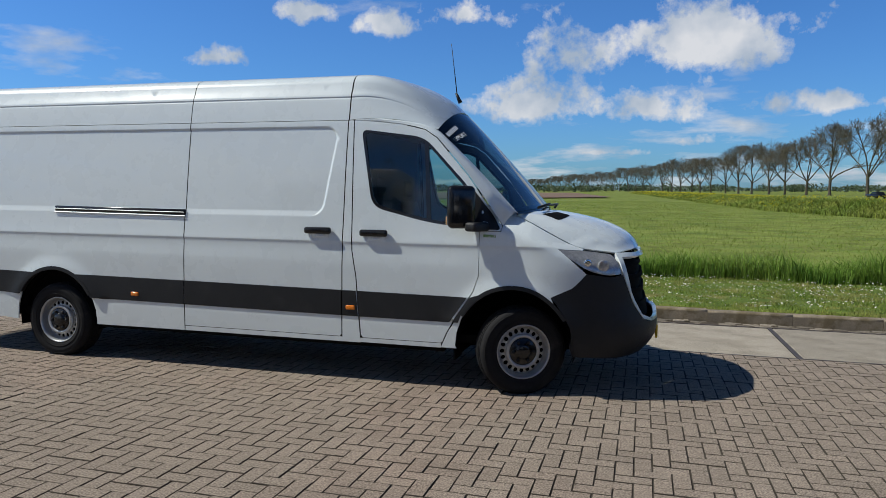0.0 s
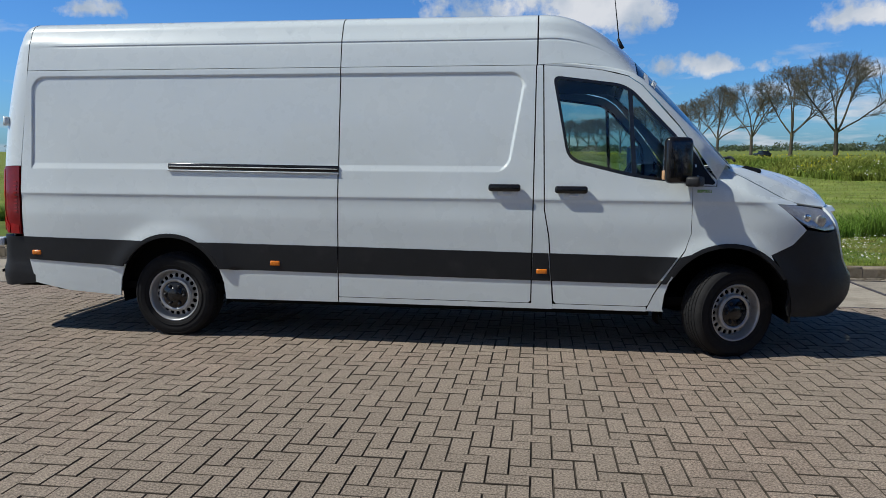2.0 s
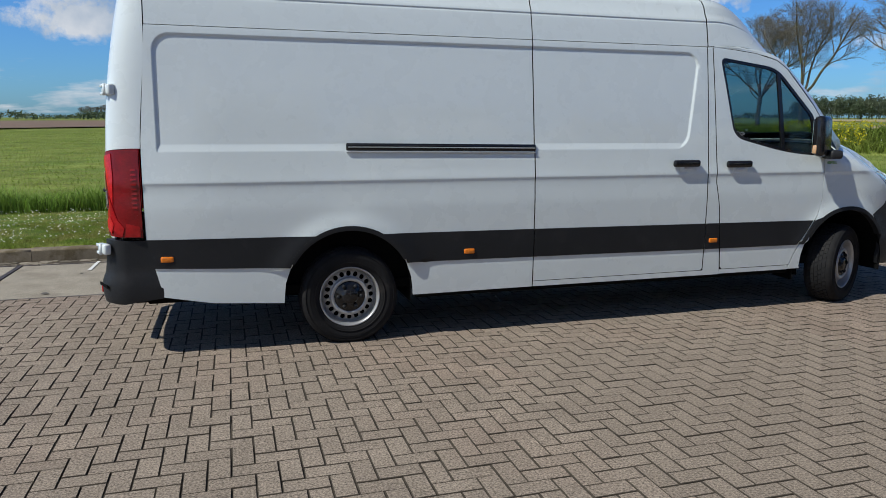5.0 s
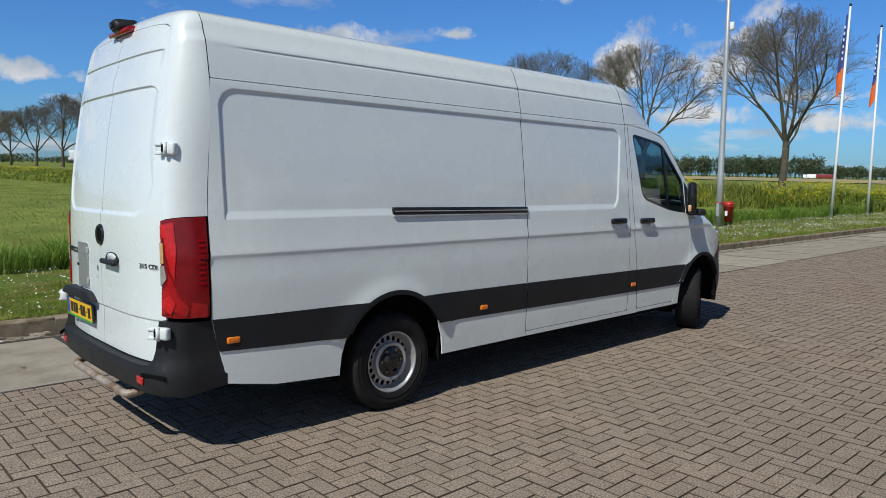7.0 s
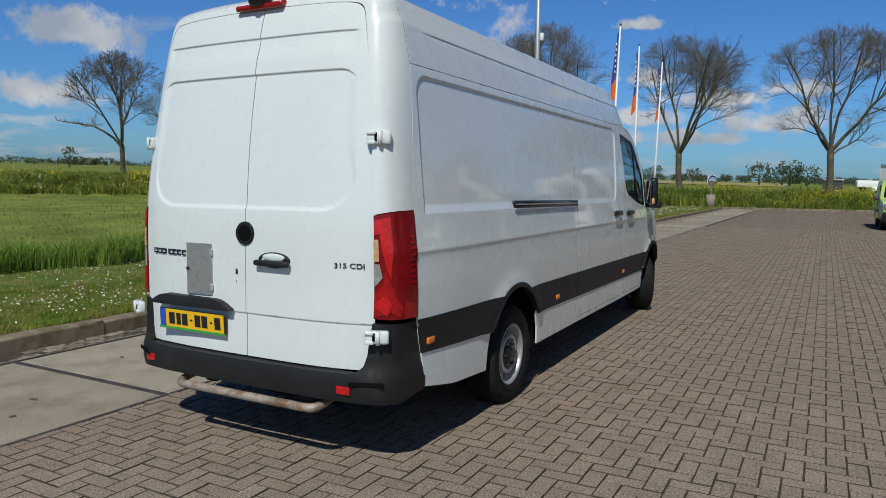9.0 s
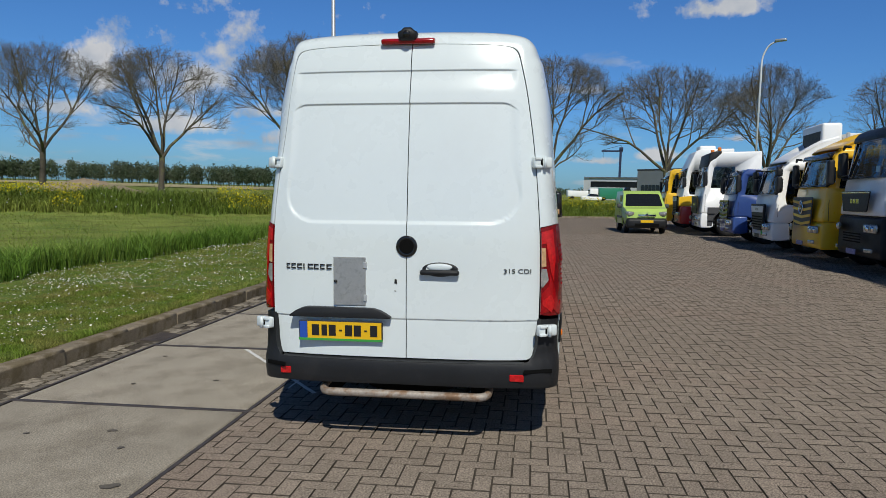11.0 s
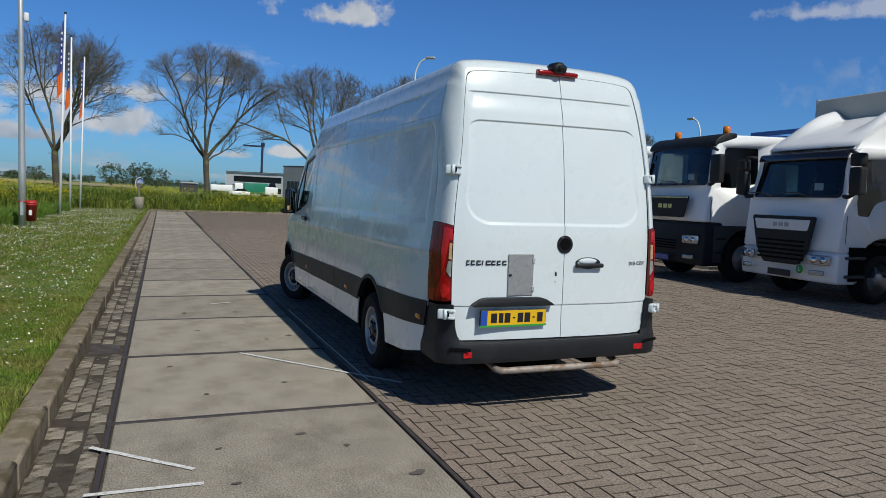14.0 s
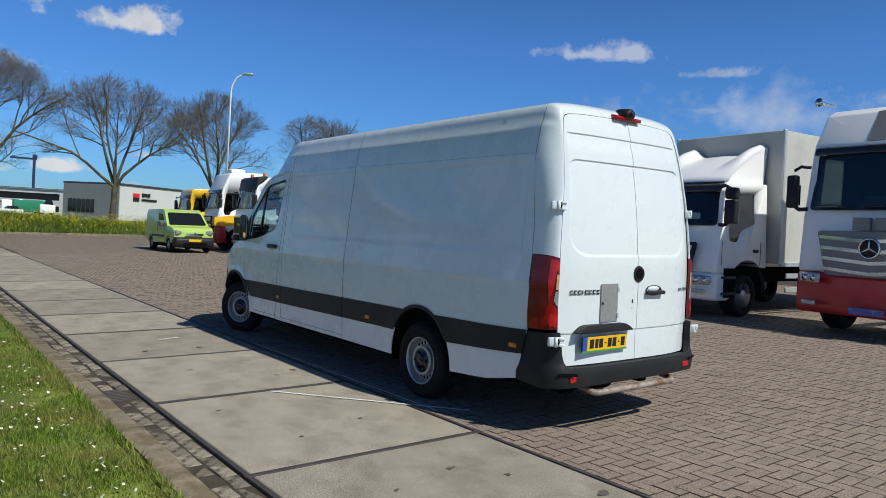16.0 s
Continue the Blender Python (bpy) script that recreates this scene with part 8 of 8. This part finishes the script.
def hall(name, label, x, y, turn, w, d, h, wall, bands=(), front=None, windows=()):
    """A flat-roofed hall: its front runs from (0, 0) along +x, facing -y, before the turn."""
    b = thing(name, label, "building", "business park", paved=False)
    b.matrix_basis = Matrix.Translation((x, y, ground_z(x, y) - 0.3)) @ Matrix.Rotation(radians(turn), 4, "Z")
    part("wall", box(0, w, 0, d, 0, h, 0.05, 1), wall, b)
    if front:
        part("front_wall", box(0.02, w - 0.02, -0.12, -0.004, 0, h - 0.05, 0.02, 1), front, b)
    part("roof_edge", box(-0.15, w + 0.15, -0.25, d + 0.15, h, h + 0.35, 0.04, 1), CLAD_DARK if wall is CLAD_PALE else CLAD_PALE, b)
    part("roof", box(0.3, w - 0.3, 0.3, d - 0.3, h + 0.02, h + 0.2), CLAD_GREY, b)
    for x0, x1, z0, z1 in windows:
        wn = part("window", box(x0, x1, -0.22, -0.10, z0, z1, 0.02, 1), CLAD_DARK, b)
        n = max(1, int((x1 - x0) / 2.2))
        for k in range(n):
            a, c = x0 + (x1 - x0) * k / n, x0 + (x1 - x0) * (k + 1) / n
            part("pane", box(a + 0.08, c - 0.08, -0.235, -0.215, z0 + 0.1, z1 - 0.1), shader_glass_dark, wn)
    return b


# the hall with the red sign: a dark long side and a pale front towards the yard
gx, gy = polar(-11.6, 156.8)
hx, hy = polar(-19.2, 180)
L2 = math.hypot(hx - gx, hy - gy)
gable = hall("sign_hall", "pale hall with a grey side wall and tall windows", gx, gy, math.degrees(math.atan2(hy - gy, hx - gx)), L2, 15.5, 7.5, CLAD_PALE)
part("side_wall", box(-0.16, -0.01, 0.05, 15.45, 0, 7.45, 0.02, 1), CLAD_GREY, gable, "grey side wall")
for k in range(6):
    part("window", box(-0.24, -0.14, 6.6 + 1.25 * k, 7.6 + 1.25 * k, 1.6, 4.3, 0.02, 1), shader_glass_dark, gable)


def hall_sign():
    s = thing("hall_sign", "red and black square sign with dark bars on the hall", "sign", paved=False)
    s.matrix_basis = gable.matrix_basis @ Matrix.Translation((4.2, -0.15, 5.2))
    part("sign_top", box(-0.8, 0.8, -0.08, 0.08, 0.0, 0.85, 0.02, 1), SIGN_RED, s, "red upper half")
    part("sign_bottom", box(-0.8, 0.8, -0.08, 0.08, -0.72, 0.0, 0.02, 1), INK, s, "black lower half")
    for x0, w, zz, hh in ((1.5, 0.7, 0.25, 0.75), (2.35, 0.6, 0.25, 0.75), (3.1, 0.7, 0.25, 0.75), (1.5, 4.2, -0.6, 0.42)):
        part("sign_bar", box(x0, x0 + w, -0.06, 0.06, zz, zz + hh, 0.02, 1), INK, s)


hall_sign()
bx, by = polar(-3.9, 215)
ex, ey = polar(-8.6, 205)
hall("office_block", "low pale office block with a window band", ex, ey, math.degrees(math.atan2(by - ey, bx - ex)), math.hypot(bx - ex, by - ey), -18, 6.6, CLAD_PALE)
wx, wy = polar(-6.2, 200)
band = thing("window_band", "dark window band of the office block", "window", paved=False)
band.matrix_basis = Matrix.Translation((wx, wy, ground_z(wx, wy))) @ Matrix.Rotation(math.atan2(by - ey, bx - ex), 4, "Z")
part("glass", box(-7.2, 7.2, -0.1, 0.1, 3.6, 5.2, 0.02, 1), shader_glass_dark, band)
part("glass", box(-7.2, 7.2, -0.1, 0.1, 0.8, 2.2, 0.02, 1), shader_glass_dark, band)
lx, ly = polar(-1.8, 200)
hall("dark_shed", "small dark shed beyond the bank", lx, ly, 95, 4, -5, 2.6, CLAD_DARK)


def crane():
    x, y = polar(-6.6, 235)
    c = thing("tower_crane", "small dark blue tower crane", "crane", paved=False)
    c.matrix_basis = Matrix.Translation((x, y, ground_z(x, y))) @ Matrix.Rotation(radians(80), 4, "Z") @ Matrix.Diagonal((0.8, 0.8, 0.9, 1))
    navy = shader("navy_steel", (0.02, 0.03, 0.07), 0.5)
    part("mast", box(-0.45, 0.45, -0.45, 0.45, 0, 18.0, 0.05, 1), navy, c)
    part("jib", box(-0.8, 7.5, -0.3, 0.3, 17.0, 17.6, 0.05, 1), navy, c)
    part("cab", box(-0.9, 0.6, -0.6, 0.6, 17.6, 18.7, 0.1, 2), navy, c)
    part("rope", tube([(6.8, 0, 17.0), (6.8, 0, 14.8)], 0.06, 5), navy, c)
    part("stay", tube([(0, 0, 19.4), (7.2, 0, 17.6)], 0.07, 5), navy, c)
    part("stay", tube([(0, 0, 19.4), (-0.8, 0, 17.6)], 0.07, 5), navy, c)


crane()


def far_vehicle(name, label, az, d, l, h, mat, turn, z0=0.5, cab=True):
    x, y = polar(az, d)
    v = thing(name, label, "vehicle", "far traffic", paved=False)
    v.matrix_basis = Matrix.Translation((x, y, ground_z(x, y))) @ Matrix.Rotation(radians(turn), 4, "Z")
    if l < 5:
        # a car: low body with a tapered glass cabin
        part("body", smooth(box(-l / 2, l / 2, -0.86, 0.86, z0, h * 0.72, 0.16, 3)), mat, v)
        part("cabin", smooth(prism([(-0.40 * l, h * 0.70), (0.22 * l, h * 0.70), (0.06 * l, h + 0.12), (-0.26 * l, h + 0.12)], -0.72, 0.72, "xz", 0.10, 3)), shader_glass_dark, v, "dark glass cabin")
        for k in (-0.31, 0.31):
            for s in (-0.82, 0.68):
                part("wheel", lathe([(0.0, s), (0.32, s), (0.32, s + 0.14), (0.0, s + 0.14)], 16, "y"), RUBBER, v).location = (l * k, 0, 0.32)
        return
    part("body", box(-l / 2, l / 2, -1.2, 1.2, z0, h, 0.12, 2), mat, v)
    if cab:
        part("cab", smooth(box(l / 2 + 0.3, l / 2 + 2.4, -1.15, 1.15, 0.5, h * 0.92, 0.2, 2)), WHITE_OLD, v)
        part("window", box(l / 2 + 2.2, l / 2 + 2.46, -1.0, 1.0, h * 0.5, h * 0.82), shader_glass_dark, v)
    for k in (-0.36, 0.30):
        part("wheel", lathe([(0.5, -1.2), (0.5, 1.2)], 16, "y"), RUBBER, v).location = (l * k, 0, 0.5)


far_vehicle("far_trailer", "dark red trailer far across the fields", 18.4, 600, 13, 3.6, paint("far_red", (0.22, 0.03, 0.03)), 110)
far_vehicle("far_lorry", "white lorry far across the fields", 19.35, 600, 6, 3.4, WHITE_OLD, 110)
far_vehicle("far_lorry", "white lorry far across the fields", 13.4, 600, 11, 3.6, WHITE_OLD, 108)
far_vehicle("far_lorry", "white lorry parked by the halls", -7.2, 186, 3.2, 3.4, WHITE_OLD, 95)
far_vehicle("far_lorry", "green lorry parked by the halls", -6.0, 186, 6, 3.3, paint("far_green", (0.03, 0.22, 0.13)), 98)
far_vehicle("far_car", "dark car on the road behind the bank", 70.0, 150, 4.3, 1.15, BLACK_GLOSS, 100, 0.3, False)
far_vehicle("far_trailer", "long white trailer parked by the halls", -3.6, 190, 6.5, 2.4, WHITE_OLD, 98, 0.8, False)
far_vehicle("far_car", "white car by the halls", -4.6, 150, 4.2, 1.5, WHITE_OLD, 95, 0.3, False)


def sand_heap():
    x, y = polar(34.0, 88)
    bm = bmesh.new()
    n, m = 30, 12
    rows = []
    for j in range(m + 1):
        r = j / m
        rows.append([bm.verts.new((x + 10 * r * math.cos(2 * math.pi * i / n), y + 7 * r * math.sin(2 * math.pi * i / n),
                                   ground_z(x, y) - 0.2 + 1.8 * (1 - r) ** 0.8 * (1 + 0.25 * noise.noise((i * 0.7, j * 0.6, 2)))) ) for i in range(n)])
    for p, q in zip(rows, rows[1:]):
        for i in range(n):
            k = (i + 1) % n
            bm.faces.new((p[i], q[i], q[k], p[k])).smooth = True
    o = part("sand_mound", bm, shader("heaped_sand", (0.30, 0.23, 0.15), 0.95, var=0.25, scale=0.8, bump=0.6, bump_scale=4))
    tagged(o, "heap of brown sand on the field", "sand mound")


sand_heap()


def flat_field(name, label, corners, material, z=0.05):
    bm = bmesh.new()
    bm.faces.new([bm.verts.new((x, y, z)) for x, y in corners])
    o = part(name, bm, material)
    tagged(o, label, "field", kind="structure")


STUBBLE = shader("pale_stubble", (0.34, 0.28, 0.14), 0.95, var=0.2, scale=0.05, fine=1.0, second=(0.24, 0.24, 0.10), second_scale=0.02)
PLOUGHED = shader("ploughed_soil", (0.17, 0.11, 0.07), 0.95, var=0.2, scale=0.1, fine=2.0)
flat_field("stubble_field", "pale dry field far off", [polar(a, d) for a, d in ((2, 230), (30, 230), (46, 300), (46, 560), (30, 600), (2, 600))], STUBBLE, FIELD_Z + 0.70)
flat_field("ploughed_field", "brown ploughed field far off", [polar(a, d) for a, d in ((89, 170), (104, 130), (118, 150), (125, 330), (108, 420), (94, 420))], PLOUGHED, FIELD_Z + 0.25)


# ---- brick paving ----
def brick_lattice(x0, x1, y0, y1):
    """Herringbone bond along the axes: yields corner and whether a brick lies along x."""
    w, ox, oy = 0.0995, 1.08, -3.29
    i0, i1 = int(math.floor((x0 - ox) / w)), int(math.ceil((x1 - ox) / w))
    j0, j1 = int(math.floor((y0 - oy) / w)), int(math.ceil((y1 - oy) / w))
    for i in range(i0, i1):
        for j in range(j0, j1):
            k = (i - j) % 4
            if k == 0:
                yield ox + i * w, oy + j * w, True
            elif k == 3:
                yield ox + i * w, oy + j * w, False


def brick_verts(lx, ly, bev=0.0026, joint=0.0027, depth=0.03):
    """Top, bevel and sides of one brick from its corner."""
    a, b = joint, joint + bev
    out = []
    for inset, z in ((a, -depth), (a, -bev), (b, 0.0)):
        out += [(inset, inset, z), (lx - inset, inset, z), (lx - inset, ly - inset, z), (inset, ly - inset, z)]
    faces = []
    for r in (0, 4):
        for i in range(4):
            j = (i + 1) % 4
            faces.append((r + i, r + j, r + 4 + j, r + 4 + i))
    faces.append((8, 9, 10, 11))
    return np.array(out), np.array(faces[:8]), np.array([faces[8]])


def build_bricks():
    w = 0.0995
    rnd = random.Random(31)
    # the stretch beside the van that the camera passes nearest, brick by brick
    near = (0.8, 3.2, -4.05, -1.60)
    meshes = {}
    for along in (True, False):
        v, f, t = brick_verts(2 * w if along else w, w if along else 2 * w)
        me = bpy.data.meshes.new("brick")
        me.from_pydata(v.tolist(), [], f.tolist() + t.tolist())
        me.materials.append(BRICK_ONE)
        me.materials.append(SAND)
        me.polygons.foreach_set("material_index", [1] * 8 + [0])
        meshes[along] = me
    count = 0
    V, F, n0 = [], [], 0
    vb = {a: brick_verts(2 * w if a else w, w if a else 2 * w) for a in (True, False)}
    X0, X1, Y0, Y1 = -9.5, 24.0, -10.5, SLAB_R - 0.002
    for x, y, along in brick_lattice(X0, X1, Y0, Y1):
        lx, ly = (2 * w, w) if along else (w, 2 * w)
        if y + ly > Y1 + 0.03 or x < X0:
            if y >= Y1 - 0.03:
                continue
        dz = rnd.uniform(-0.0022, 0.0022)
        if near[0] < x < near[1] and near[2] < y < near[3] and count < 300:
            o = new("brick", meshes[along])
            o.parent = bed
            o.location = (x, y, dz)
            o.rotation_euler = (rnd.uniform(-0.006, 0.006), rnd.uniform(-0.006, 0.006), 0)
            count += 1
            continue
        v, f, t = vb[along]
        q = v + np.array([x + rnd.uniform(-0.0012, 0.0012), y + rnd.uniform(-0.0012, 0.0012), dz])
        q[8:, 2] += (q[8:, 0] - x) * rnd.uniform(-0.007, 0.007) + (q[8:, 1] - y) * rnd.uniform(-0.007, 0.007)
        q[:, 1] = np.minimum(q[:, 1], Y1)
        V.append(q)
        F += (f + n0).tolist() + (t + n0).tolist()
        n0 += 12
    ob = raw("brick_field", np.concatenate(V).tolist(), F, BRICK, bed)
    ob.data.materials.append(SAND)                      # sand clings to the sides in the joints
    ob.data.polygons.foreach_set("material_index", ([1] * 8 + [0]) * (len(F) // 9))
    tagged(ob, kind="stuff")
    # farther off: flat tops are enough
    V, F, n0 = [], [], 0
    for xa, xb, ya, yb in ((24.0, 47.4, -16.0, SLAB_R), (-9.5, 24.0, -19.0, -10.5)):
        for x, y, along in brick_lattice(xa, xb, ya, yb):
            lx, ly = (2 * w, w) if along else (w, 2 * w)
            if y + ly > SLAB_R:
                continue
            j, dz = 0.006, rnd.uniform(-0.002, 0.002)
            V += [(x + j, y + j, dz), (x + lx - j, y + j, dz), (x + lx - j, y + ly - j, dz), (x + j, y + ly - j, dz)]
            F.append((n0, n0 + 1, n0 + 2, n0 + 3))
            n0 += 4
    ob = raw("brick_field_far", V, F, BRICK, bed)
    tagged(ob, kind="stuff")
    # gutter: three rows of old stones
    x = -8.0
    v, f, t = brick_verts(0.205, 0.108, 0.005, 0.003, 0.05)
    me = bpy.data.meshes.new("gutter_stone")
    me.from_pydata(v.tolist(), [], f.tolist() + t.tolist())
    me.materials.append(shader("gutter_stone", (0.250, 0.218, 0.176), 0.9, spec=0.12, var=0.25, scale=6, fine=90, bump=0.7, bump_scale=140, second=(0.085, 0.070, 0.048), second_scale=9, second_amount=0.6, random_amount=0.30))
    gutter = thing("gutter", "shallow gutter of three rows of worn stones with dirt", "gutter")
    tagged(gutter, kind="structure")
    for r in range(3):
        x = -7.0 + r * 0.08
        while x < 13:
            if not 1.08 < x + 0.1 < 1.56:
                o = new("gutter_stone", me)
                o.parent = gutter
                o.location = (x, SLAB_L + 0.006 + r * 0.111, -0.010 - 0.004 * (1 - abs(r - 1)) + rnd.uniform(-0.012, 0.004))
                o.rotation_euler = (rnd.uniform(-0.05, 0.05), rnd.uniform(-0.03, 0.03), rnd.uniform(-0.04, 0.04))
                k = rnd.uniform(0.92, 0.985)
                o.scale = (k, rnd.uniform(0.92, 0.995), 1)
            x += 0.207
    V, F, n0 = [], [], 0
    for r in range(3):
        x = 13.1 + r * 0.08
        while x < 47.2:
            q = v + np.array([x, SLAB_L + 0.006 + r * 0.111, -0.012 + rnd.uniform(-0.006, 0.004)])
            V.append(q)
            F += (f + n0).tolist() + (t + n0).tolist()
            n0 += 12
            x += 0.207
    ob = raw("gutter_stones_far", np.concatenate(V).tolist(), F, me.materials[0], gutter)
    tagged(ob, kind="stuff")


build_bricks()


# the paving's fall: all that stands on it tilts with it
for ob in PAVED:
    ob.matrix_basis = LEVEL @ ob.matrix_basis
